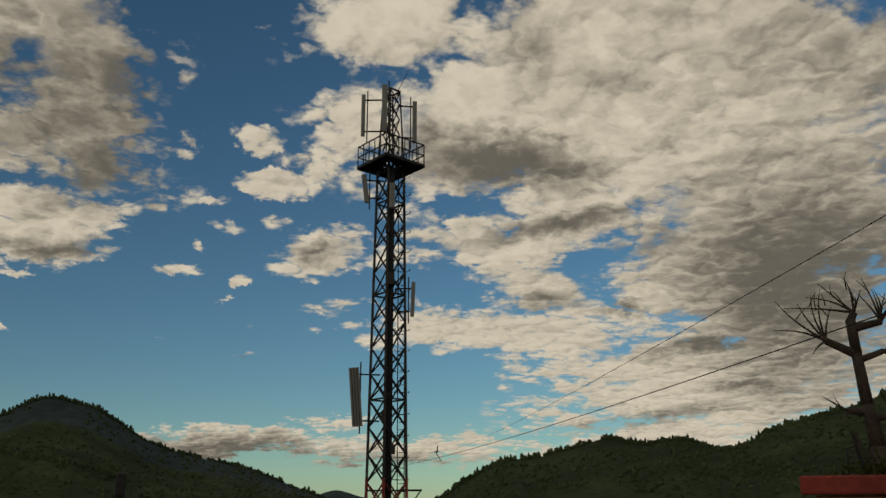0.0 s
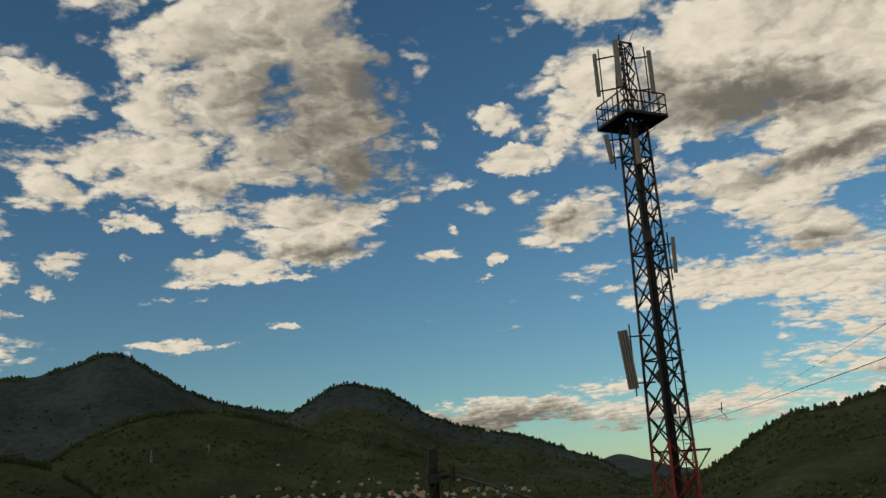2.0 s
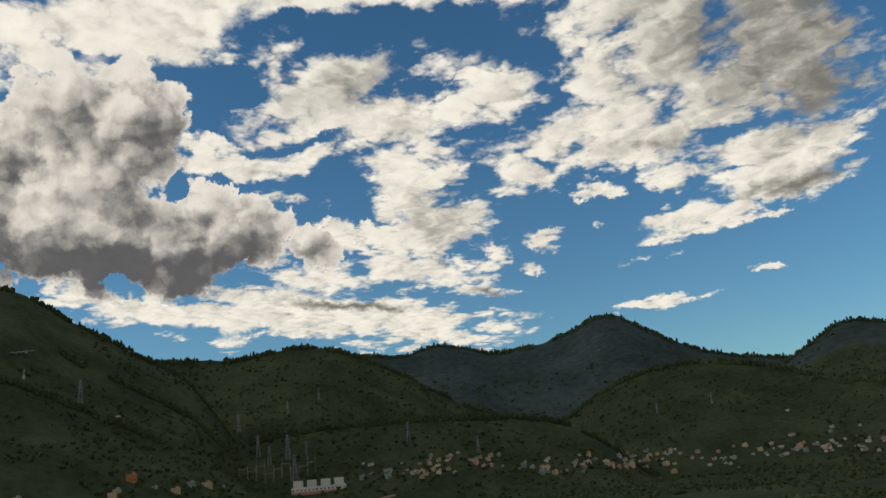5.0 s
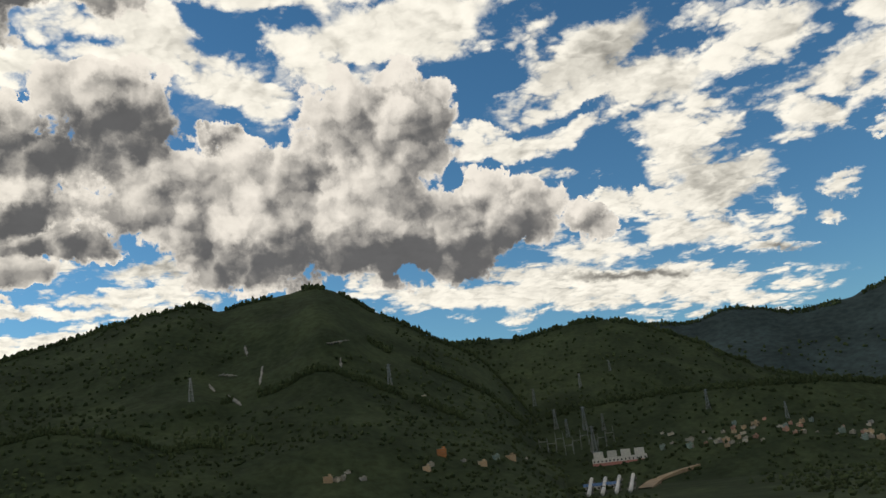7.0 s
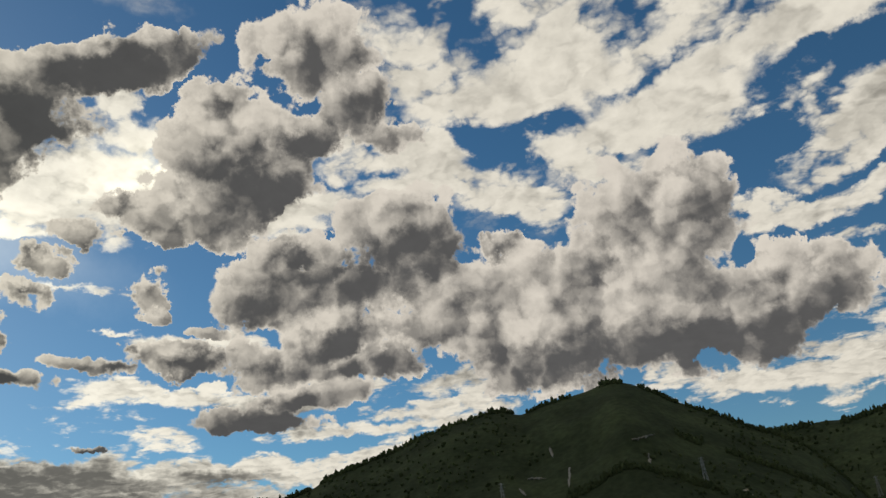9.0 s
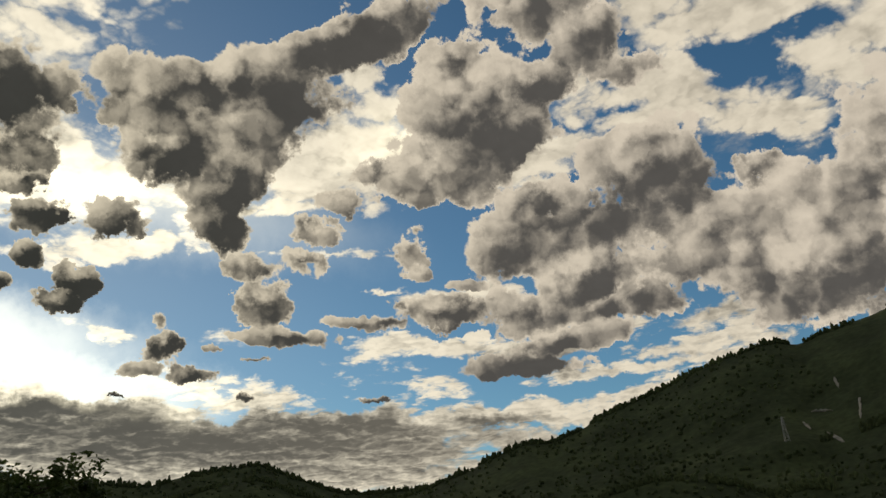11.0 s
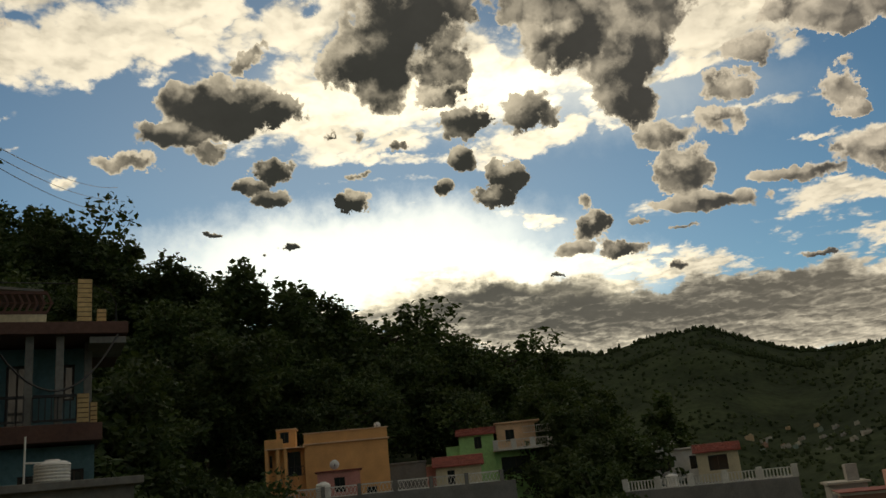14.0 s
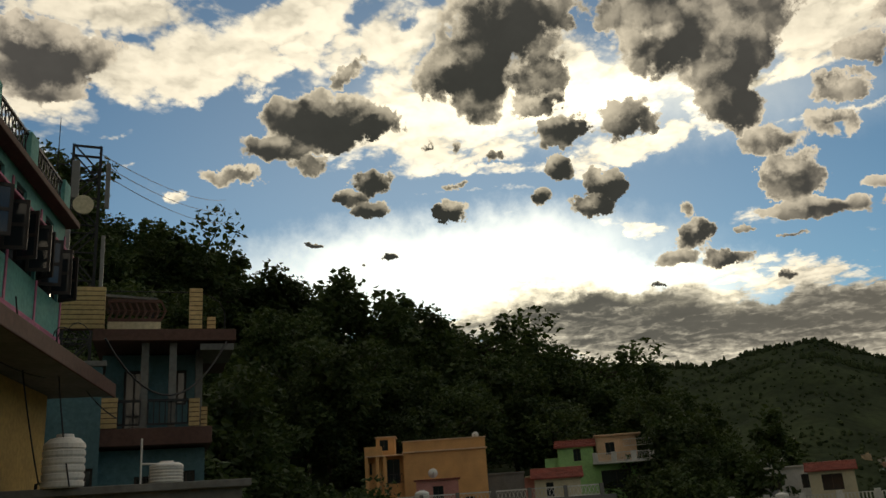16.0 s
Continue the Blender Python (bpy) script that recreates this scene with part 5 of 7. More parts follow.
def gable(root, x0, x1, y0, y1, z, rise, mat, over=0.35):
    """A pitched roof of two tiled slopes, ridge along x."""
    for s in (-1, 1):
        bm = bmesh.new()
        ym, ye = (y0 + y1) / 2, (y0 - over if s < 0 else y1 + over)
        rows, line = 9, []
        for i in range(rows):
            for q, lift in ((i / rows, 0.06), ((i + 1) / rows, 0.0)):
                line.append((ye + (ym - ye) * q, z + rise * q + lift))
        line += [(ym, z + rise - 0.1), (ye, z - 0.1)]
        ends = [[bm.verts.new((x, *v)) for v in line] for x in (x0 - over, x1 + over)]
        for i in range(len(line)):
            j = (i + 1) % len(line)
            bm.faces.new((ends[0][i], ends[0][j], ends[1][j], ends[1][i]))
        bm.faces.new(ends[0][::-1])
        bm.faces.new(ends[1])
        part("roof_slope", bm, mat, root, "red tiled roof slope")
    bm = bmesh.new()
    ym = (y0 + y1) / 2
    for x in (x0 + 0.1, x1 - 0.1):
        vs = [bm.verts.new(v) for v in ((x, y0, z - 0.05), (x, y1, z - 0.05), (x, ym, z + rise - 0.1))]
        ws = [bm.verts.new((v.co.x + (0.12 if x < (x0 + x1) / 2 else -0.12), v.co.y, v.co.z)) for v in vs]
        bm.faces.new(vs)
        bm.faces.new(ws[::-1])
        for k in range(3):
            bm.faces.new((vs[k], ws[k], ws[(k + 1) % 3], vs[(k + 1) % 3]))
    part("gable_wall", bm, M_CREAM, root)


def dish(at, turn, size, label):
    d = thing("satellite_dish", at, label, "satellite dish", "satellite dishes", turn)
    bm = bmesh.new()
    rings = []
    for i in range(6):
        r = size * i / 5
        rings.append([bm.verts.new((r * math.cos(t), -0.35 + 0.5 * r * r / size, size * 1.2 + r * math.sin(t))) for t in np.linspace(0, 2 * math.pi, 16, endpoint=False)])
    for a, b in zip(rings, rings[1:]):
        for k in range(16):
            bm.faces.new((a[k], a[(k + 1) % 16], b[(k + 1) % 16], b[k]))
    part("reflector", bm, M_TANK, d, smooth=True)
    bm = bmesh.new()
    beam(bm, (0, 0, 0), (0, -0.25, size * 1.2), 0.05, sides=6)
    part("stand", bm, M_DARKSTEEL, d)
    bm = bmesh.new()
    beam(bm, (0, -0.3, size * 0.5), (0, -0.9 * size - 0.35, size * 1.2), 0.03)
    box(bm, 0, -0.9 * size - 0.35, size * 1.2, 0.08, 0.12, 0.08)
    part("feed_arm", bm, M_DARKSTEEL, d)
    return d


def tank(at, r, h, label, turn=0):
    t = thing("water_tank", at, label, "water tank", "roof water tanks", turn)
    bm = bmesh.new()
    prof = [(r * 0.93, 0)]
    n = 5
    for i in range(n):
        z = h * 0.72 * i / n
        prof += [(r, z + 0.03), (r, z + h * 0.11), (r * 0.94, z + h * 0.125), (r * 0.94, z + h * 0.138)]
    prof += [(r, h * 0.74), (r * 0.97, h * 0.82), (r * 0.72, h * 0.92), (r * 0.40, h * 0.95)]
    rings = [[bm.verts.new((q * math.cos(a), q * math.sin(a), z)) for a in np.linspace(0, 2 * math.pi, 28, endpoint=False)] for q, z in prof]
    for a, b in zip(rings, rings[1:]):
        for k in range(28):
            bm.faces.new((a[k], a[(k + 1) % 28], b[(k + 1) % 28], b[k]))
    bm.faces.new(rings[0][::-1])
    bm.faces.new(rings[-1])
    part("barrel", bm, M_TANK, t)
    bm = bmesh.new()
    bmesh.ops.create_cone(bm, cap_ends=True, segments=24, radius1=r * 0.44, radius2=r * 0.40, depth=h * 0.08, matrix=pose(0, 0, h * 0.97))
    part("lid", bm, M_TANK, t)
    bm = bmesh.new()
    tube(bm, [(r * 0.9, -r * 0.5, 0.1), (r * 1.1, -r * 0.6, 0.1), (r * 1.1, -r * 0.6, -0.5)], 0.03)
    part("pipe", bm, M_DARKSTEEL, t)
    return t


# -- the teal house: its front runs away from the terrace --
teal = thing("teal_house", (-3.035, -20.55, 0), "teal plastered upper storey with pink trim and dark shuttered windows", "house", turn=66.65)
TH = [(1.5, 4.7, 14.1, 15.1), (-0.3, 1.3, 14.05, 15.1), (3.8, 4.45, 15.25, 15.75), (2.4, 3.05, 15.25, 15.75), (0.35, 1.0, 15.25, 15.75)]
bm = bmesh.new()
holed_wall(bm, -0.6, 5.2, 13.0, 16.0, -0.22, 0.22, TH)
part("front_wall", bm, M_TEAL, teal)
bm = bmesh.new()
box(bm, -0.49, -3.0, 14.5, 0.22, 5.56, 3.0)
part("side_wall", bm, M_TEAL, teal)
bm = bmesh.new()
for i in range(22):
    box(bm, 5.09, -3.0, 13.07 + i * 0.136, 0.22, 5.56, 0.122)
part("side_wall", bm, M_TEAL, teal, "teal boarded end wall")
bm = bmesh.new()
box(bm, 2.3, -5.89, 14.5, 5.8, 0.22, 3.0)
part("back_wall", bm, M_TEAL, teal)
for h in TH:
    window(teal, *h, -0.1, bars=4 if h[1] - h[0] > 2 else 2)
slab(teal, -0.75, 5.5, -6.2, 0.30, 16.0, 0.15, M_BROWN, "roof_slab", "dark red-brown edged roof slab")
slab(teal, 1.3, 4.95, 0.003, 0.30, 15.14, 0.06, M_PINK, "window_hood")
slab(teal, -0.45, 1.25, 0.003, 0.30, 15.12, 0.06, M_PINK, "window_hood")
slab(teal, -0.6, 5.2, 0.003, 0.06, 13.02, 0.20, M_PINK, "floor_band")
for x in (-0.57, 1.36, 3.3, 5.1):
    bm = bmesh.new()
    box(bm, x, 0.013, 14.4, 0.10, 0.02, 2.7)
    part("pilaster", bm, M_PINK, teal)
for x, z0, z1, a in ((1.5, 14.1, 15.1, 60), (2.2, 14.1, 15.1, 95), (3.0, 14.1, 15.1, 80), (3.75, 14.1, 15.1, 100), (4.7, 14.1, 15.1, 115), (-0.3, 14.05, 15.1, 70), (0.5, 14.05, 15.1, 100), (1.3, 14.05, 15.1, 110)):
    bm = bmesh.new()
    holed_wall(bm, 0, 0.46, z0, z1, 0, 0.035, [(0.06, 0.40, z0 + 0.07, z0 + 0.46), (0.06, 0.40, z0 + 0.53, z1 - 0.07)])
    bmesh.ops.transform(bm, matrix=pose(x, 0.02, 0, 0, 0, a), verts=bm.verts)
    sh = part("shutter", bm, M_FRAME, teal)
    bm = bmesh.new()
    box(bm, 0.23, 0.018, (z0 + z1) / 2, 0.35, 0.008, z1 - z0 - 0.12)
    bmesh.ops.transform(bm, matrix=pose(x, 0.02, 0, 0, 0, a), verts=bm.verts)
    part("pane", bm, M_GLASS, sh)
for x, w in ((0.3, 0.5), (2.9, 0.5)):
    bm = bmesh.new()
    box(bm, x, 0.16, 16.47, w, 0.16, 0.64, 0, 0.015)
    part("parapet_post", bm, M_TEAL, teal)
bm = bmesh.new()
box(bm, 5.22, -0.3, 16.5, 0.4, 1.1, 0.70, 0, 0.015)
part("parapet_post", bm, M_TEAL, teal)
for x0, x1 in ((0.56, 2.64), (3.16, 5.0)):
    bm = bmesh.new()
    beam(bm, (x0, 0.16, 16.72), (x1, 0.16, 16.72), 0.05)
    beam(bm, (x0, 0.16, 16.22), (x1, 0.16, 16.22), 0.04)
    n = int((x1 - x0) / 0.2)
    for i in range(n):
        xa, xb = x0 + (x1 - x0) * i / n, x0 + (x1 - x0) * (i + 1) / n
        beam(bm, (xa, 0.16, 16.22), (xb, 0.16, 16.72), 0.02)
        beam(bm, (xb, 0.16, 16.22), (xa, 0.16, 16.72), 0.02)
    part("parapet_grille", bm, M_DARKSTEEL, teal)
bm = bmesh.new()
box(bm, 2.3, -3.0, 12.60, 5.4, 5.4, 0.79)
part("floor_block", bm, M_GREY, teal)

# -- the ochre storey below it with its deep eave --
ochre = thing("ochre_house", (-3.31, -20.43, 0), "ochre plastered lower house under a deep stained eave", "house", turn=66.65)
bm = bmesh.new()
holed_wall(bm, 1.0, 11.0, 0.3, 11.7, -0.2, 0.2, [(3.9, 5.2, 9.2, 10.5)])
part("front_wall", bm, M_YELLOW, ochre)
window(ochre, 3.9, 5.2, 9.2, 10.5, -0.08)
bm = bmesh.new()
box(bm, 1.1, -3.1, 6.0, 0.2, 5.8, 11.4)
part("side_wall", bm, M_YELLOW, ochre)
slab(ochre, 0.4, 11.2, -6.0, 1.20, 11.72, 0.14, M_GREY, "eave", "stained cement eave")
slab(ochre, 0.4, 11.2, 1.203, 1.25, 11.68, 0.30, M_BROWN, "eave_edge")

# -- the blue wall between the houses --
blue = thing("blue_house", spot(170, 23.4, 0), "blue plastered house wall in shade", "house", turn=170)
shell(blue, -1.4, 0.62, 3.0, 0.3, 12.95, M_BLUE, [(0.18, 0.5, 9.0, 10.4)])
slab(blue, -1.5, 0.7, -0.1, 3.1, 12.95, 0.14, M_GREY)

# -- the brown house with balconies --
brown = thing("balcony_house", spot(165, 24.0, 0), "brown and cream house with deep balconies and brick parapets", "house", turn=165)
shell(brown, -1.6, 1.2, 4.0, 0.3, 10.9, M_BLUE, [(-0.6, 0.0, 9.0, 10.2), (0.5, 0.95, 8.9, 10.3)], y=0.6)
shell(brown, -1.6, 1.1, 3.4, 11.45, 13.65, M_BLUE, [(-1.0, -0.45, 11.5, 13.2), (0.2, 0.7, 12.2, 13.2)], y=1.6)
slab(brown, -1.75, 1.35, -0.15, 5.2, 10.95, 0.45, M_BROWN, "balcony_floor", "dark brown balcony edge")
slab(brown, -1.75, 1.95, -0.3, 5.4, 13.7, 0.32, M_BROWN, "terrace_floor", "dark brown terrace edge")
slab(brown, 1.0, 1.9, -0.2, 2.0, 13.45, 0.18, M_GREY, "eave")


def bricks(root, x0, x1, z0, z1, y, mat):
    """A parapet block laid in visible courses."""
    n = max(3, int(round((z1 - z0) / 0.125)))
    bm = bmesh.new()
    box(bm, (x0 + x1) / 2, y + 0.11, (z0 + z1) / 2, x1 - x0 - 0.03, 0.2, z1 - z0)
    block = part("parapet_block", bm, M_BROWN, root)
    for i in range(n):
        bm = bmesh.new()
        h = (z1 - z0) / n
        box(bm, (x0 + x1) / 2, y + 0.11, z0 + h * (i + 0.5), x1 - x0, 0.24, h - 0.022, 0, 0.006)
        part("brick_course", bm, mat, block)
    return block


bricks(brown, -2.65, -1.48, 14.03, 15.19, -0.25, M_BRICKY)
bricks(brown, 0.69, 1.04, 14.03, 15.19, -0.25, M_BRICKY)
bricks(brown, 1.2, 1.43, 14.03, 14.5, 0.3, M_BRICKY)
bricks(brown, -1.6, -1.06, 11.41, 12.22, -0.1, M_BRICKY)
bricks(brown, 0.74, 1.02, 11.41, 12.16, -0.1, M_BRICKY)
bricks(brown, 1.08, 1.25, 11.41, 12.0, 0.5, M_BRICKY)
for x, y in ((-0.42, 0.1), (0.30, 0.1), (1.02, 1.0)):
    bm = bmesh.new()
    box(bm, x, y, 12.55, 0.20, 0.20, 2.3, 0, 0.02)
    part("column", bm, M_GREY, brown)
rail(brown, (-1.05, -0.05, 11.42), (-0.5, -0.05, 11.42), 0.7, M_DARKSTEEL)
rail(brown, (-0.3, -0.05, 11.42), (0.72, -0.05, 11.42), 0.7, M_DARKSTEEL)
# latticed balustrade of the roof terrace and a lean-to roof behind it
bm = bmesh.new()
for z in (14.1, 14.45, 15.0):
    beam(bm, (-1.45, 0.6, z), (-0.05, 0.6, z), 0.09)
for i in range(9):
    x = -1.45 + 1.4 * i / 8
    beam(bm, (x, 0.6, 14.45), (x + 0.12, 0.6, 14.72), 0.05)
    beam(bm, (x + 0.12, 0.6, 14.72), (x, 0.6, 15.0), 0.05)
    beam(bm, (x, 0.6, 14.72), (x + 0.17, 0.6, 14.72), 0.03)
part("balustrade", bm, M_BROWN, brown, "reddish latticed balustrade")
slab(brown, -1.45, -0.05, 0.56, 0.66, 14.15, 0.27, M_CREAM, "balustrade_base")
bm = bmesh.new()
box(bm, -0.9, 2.2, 15.25, 1.5, 2.2, 0.07)
bmesh.ops.rotate(bm, cent=(-0.9, 2.2, 15.25), matrix=Matrix.Rotation(radians(4), 3, "Y"), verts=bm.verts)
part("lean_to_roof", bm, M_GREY, brown)
for x in (-1.5, -0.3):
    bm = bmesh.new()
    beam(bm, (x, 2.4, 14.02), (x, 2.4, 15.22), 0.07)
    part("lean_to_post", bm, M_DARKSTEEL, brown)
bm = bmesh.new()
tube(bm, [(1.05, -0.1, 14.0), (1.05, -0.1, 15.12), (1.55, 0.6, 15.0), (1.75, 1.4, 14.9), (1.75, 1.4, 14.02)], 0.02, 5)
tube(bm, [(-1.48, -0.1, 15.1), (0.7, -0.1, 15.1)], 0.015, 5)
part("guard_rail", bm, M_DARKSTEEL, brown)
wire("sagging_hose", sagging(spot(168.4, 20, 13.0), spot(160.9, 23.2, 13.55), 1.35), 0.025, "pale hose sagging below the balconies")

# -- water tanks on a near roof --
lower = thing("tank_roof_house", spot(166.5, 17.5, 0), "low grey cement house with a flat roof under water tanks", "house", turn=166.5)
shell(lower, -2.2, 2.0, 3.5, 0.3, 9.55, M_GREY, [(-0.4, 0.5, 6.4, 7.6)], y=-0.5)
slab(lower, -2.3, 2.15, -0.7, 3.2, 9.55, 0.14, M_GREY)
tank(spot(170.3, 17.0, 9.69), 0.36, 0.93, "ribbed white plastic water tank on a roof")
tank(spot(164.4, 17.2, 9.69), 0.31, 0.40, "squat white plastic water tank on a roof")
bm = bmesh.new()
tube(bm, [(0, 0, 0), (0, 0, 0.82)], 0.02)
tube(bm, [(0, 0, 0.36), (0.38, 0, 0.34)], 0.018)
ob = part("stand_pipe", bm, M_TANK)
ob.matrix_basis = pose(*spot(165.9, 17.0, 9.69), 0, 0, 166)
tagged(ob, "thin white water pipe standing on the roof", "pipe")

# loose cables across the houses
for pts, r in (((spot(173.6, 16.4, 13.0), spot(171.6, 16.9, 9.8)), 0.014), ((spot(171.2, 17.4, 12.6), spot(169.9, 16.5, 9.7)), 0.014), ((spot(171.2, 17.3, 12.4), spot(167.5, 21.5, 11.4)), 0.014),
               ((spot(176.4, 14.5, 11.9), spot(170.2, 18.6, 11.9)), 0.010), ((spot(177.0, 13.2, 12.2), spot(174.2, 14.8, 9.9)), 0.012)):
    wire("house_cable", sagging(pts[0], pts[1], 0.22), r, "slack black cable hanging over house walls")
coil = thing("cable_coil", spot(170.6, 18.4, 0), "tangled coil of black cable under the eave", "cable")
for k in range(5):
    bm = bmesh.new()
    c, rr = Vector((rnd.uniform(-0.3, 0.4), rnd.uniform(-0.1, 0.1), 12.55 + rnd.uniform(-0.1, 0.25))), rnd.uniform(0.14, 0.26)
    tube(bm, [c + Vector((rr * math.cos(t), 0.1 * math.sin(2 * t), rr * math.sin(t))) for t in np.linspace(0, 6.1, 14)], 0.010, 4)
    part("loop", bm, M_CABLE, coil)

# -- the second lattice mast behind the teal house --
mast = thing("rooftop_mast", spot(170.3, 30, 12), "grey lattice mast with panel antennas and a small dish", "mast", turn=170.3)
for x in (-0.42, 0.48):
    for y in (0.0, 0.9):
        bm = bmesh.new()
        beam(bm, (x, y, 0), (x, y, 10.0), 0.09)
        part("leg", bm, M_DARKSTEEL, mast)
for i in range(9):
    z = 1.0 + i
    for y in (0.0, 0.9):
        bm = bmesh.new()
        a, b = ((-0.42, y, z), (0.48, y, z + 1)) if i % 2 else ((0.48, y, z), (-0.42, y, z + 1))
        beam(bm, a, b, 0.05)
        beam(bm, (-0.42, y, z), (0.48, y, z), 0.05)
        part("brace", bm, M_DARKSTEEL, mast)
bm = bmesh.new()
for y in (0.0, 0.9):
    beam(bm, (-0.42, y, 9.95), (0.48, y, 9.95), 0.07)
for x in (-0.42, 0.48):
    beam(bm, (x, 0, 9.95), (x, 0.9, 9.95), 0.07)
part("top_frame", bm, M_DARKSTEEL, mast)
for x, z0, z1, w in ((-0.30, 7.9, 9.3, 0.26), (0.75, 7.6, 9.3, 0.16), (-0.45, 5.4, 7.2, 0.2), (0.70, 4.6, 6.6, 0.13)):
    bm = bmesh.new()
    box(bm, x, -0.15, (z0 + z1) / 2, w, 0.13, z1 - z0, 0, 0.025)
    part("antenna", bm, M_PANEL, mast, "pale panel antenna")
bm = bmesh.new()
bmesh.ops.create_cone(bm, cap_ends=True, segments=24, radius1=0.30, radius2=0.34, depth=0.22, matrix=pose(0.0, -0.2, 7.65, 90))
part("drum_dish", bm, M_CREAM, mast, "round drum dish")
bm = bmesh.new()
beam(bm, (-0.9, 0, 9.0), (-0.9, 0, 11.0), 0.04, 0.02)
beam(bm, (-0.9, 0, 9.2), (-0.42, 0, 9.2), 0.04)
part("whip", bm, M_DARKSTEEL, mast)
for k in (-0.35, 0.0, 0.35):
    a = Vector(spot(169.5, 30.5, 21.6 + k))
    b = Vector(spot(161.2, 70, 34.2 + k * 3))
    wire("overhead_wire", sagging(a, b, 0.6), 0.016, "thin overhead wire from the mast to the trees")
base_block = thing("mast_house", spot(170.3, 29.6, 0), "plain cement house that carries the mast", "house", turn=170.3)
shell(base_block, -1.8, 2.2, 4.5, 0.5, 11.86, M_GREY, [(-0.5, 0.5, 9.4, 10.6)])
slab(base_block, -1.9, 2.3, -0.1, 4.6, 11.86, 0.14, M_GREY)


# ---- the houses on the slope ----
def footing(b, d):
    return ground_z(b, d)


orange = thing("orange_house", spot(147, 80, 0), "orange plastered two-storey house with flat roof", "house", turn=147)
gz = footing(147, 80) - 1
shell(orange, -3.5, 4.2, 7.0, gz, 13.7, M_ORANGEWALL, [(-0.8, 0.0, 10.0, 11.0), (2.0, 2.9, 8.2, 9.4)])
slab(orange, -3.6, 4.35, -0.18, 7.1, 13.62, 0.14, M_PEACH, "ledge")
bm = bmesh.new()
box(bm, 0.35, 0.1, 14.2, 7.7, 0.2, 0.88, 0, 0.02)
part("parapet", bm, M_ORANGEWALL, orange)
slab(orange, -3.6, 4.35, -0.08, 0.28, 14.64, 0.09, M_PEACH, "coping")
shell(orange, -7.0, -3.5, 6.0, gz, 13.45, M_ORANGEWALL, [(-6.75, -6.5, 11.9, 13.0), (-5.1, -3.9, 11.0, 13.2)], y=0.8)
slab(orange, -7.05, -3.5, -0.6, 6.8, 13.45, 0.12, M_PEACH, "porch_roof")
for x in (-6.9, -5.9, -5.2):
    bm = bmesh.new()
    box(bm, x, -0.4, (gz + 13.45) / 2, 0.3, 0.3, 13.45 - gz, 0, 0.03)
    part("column", bm, M_ORANGEWALL, orange)
shell(orange, -6.1, -4.35, 3.0, 13.57, 15.3, M_ORANGEWALL, [(-5.75, -4.95, 14.1, 15.1)], y=1.5)
slab(orange, -6.2, -4.2, 1.4, 4.6, 15.3, 0.1, M_PEACH)
slab(orange, -7.05, -5.4, -0.6, -0.45, 13.57, 0.8, M_ORANGEWALL, "parapet")
rail(orange, (-5.2, -0.4, 11.0), (-3.6, -0.4, 11.0), 0.8, M_DARKSTEEL, 0.2)
dish(spot(144.6, 82, 14.6), 140, 0.33, "small white satellite dish on the orange roof")
dish(spot(144.7, 87.0, 11.46), 145, 0.5, "grey satellite dish on a cement roof")
dish(spot(147.6, 75.0, 11.0), 150, 0.42, "grey satellite dish on a pink shed")

green = thing("green_house", spot(138, 95, 0), "lime green house with white balcony and red tiled porch", "house", turn=138)
gz = footing(138, 95) - 1
shell(green, -2.1, 1.8, 6.0, gz, 13.9, M_GREEN, [(-0.4, 0.4, 12.4, 13.7)], y=0.5)
gable(green, -2.1, 1.8, 0.5, 6.5, 13.95, 0.9, M_TILE)
shell(green, -3.6, -2.1, 4.0, gz, 12.9, M_GREEN, y=1.0)
shell(green, 1.8, 8.0, 6.0, gz, 11.85, M_GREEN, [(2.4, 5.6, 9.3, 11.2)], y=0.8)
slab(green, 1.6, 8.5, -0.9, 6.8, 11.85, 0.2, M_WHITE, "balcony_floor")
for x in (1.9, 3.9, 6.0, 7.9):
    bm = bmesh.new()
    box(bm, x, -0.7, 12.55, 0.55, 0.3, 1.0, 0, 0.03)
    part("balcony_pier", bm, M_WHITE, green)
for x0, x1 in ((2.2, 3.6), (4.2, 5.7), (6.3, 7.6)):
    rail(green, (x0, -0.7, 12.05), (x1, -0.7, 12.05), 0.9, M_WHITE, 0.16)
shell(green, 2.2, 6.6, 4.0, 12.05, 14.9, M_PEACH, [(3.2, 4.2, 12.9, 14.2)], y=2.0)
slab(green, 2.0, 7.2, 1.6, 6.2, 14.9, 0.16, M_PEACH)
rail(green, (5.2, 1.8, 13.6), (8.2, 1.8, 13.6), 0.8, M_WHITE, 0.2)
porch = thing("tiled_porch_house", spot(139.6, 84, 0), "cream garden house with a red tiled roof and arched window", "house", turn=139.6)
gz = footing(139.6, 84) - 1
shell(porch, -2.0, 2.4, 3.6, gz, 10.6, M_CREAM, [(-0.9, -0.2, 8.9, 10.2)])
gable(porch, -2.0, 2.4, 0, 3.6, 10.6, 1.0, M_TILE)
rose = thing("rose_house", spot(142.4, 86, 0), "weathered pink and cement house with dark doorway", "house", turn=142.4)
gz = footing(142.4, 86) - 1
shell(rose, -5.2, 1.2, 5.0, gz, 11.3, M_GREY, [(-3.5, -2.6, 9.3, 10.5)])
shell(rose, 1.2, 4.2, 5.0, gz, 10.8, M_ROSE, [(2.2, 3.6, 8.6, 10.4)])
slab(rose, -5.3, 1.3, -0.15, 5.1, 11.3, 0.16, M_GREY)
slab(rose, 1.3, 4.4, -0.4, 5.1, 10.8, 0.16, M_CREAM)
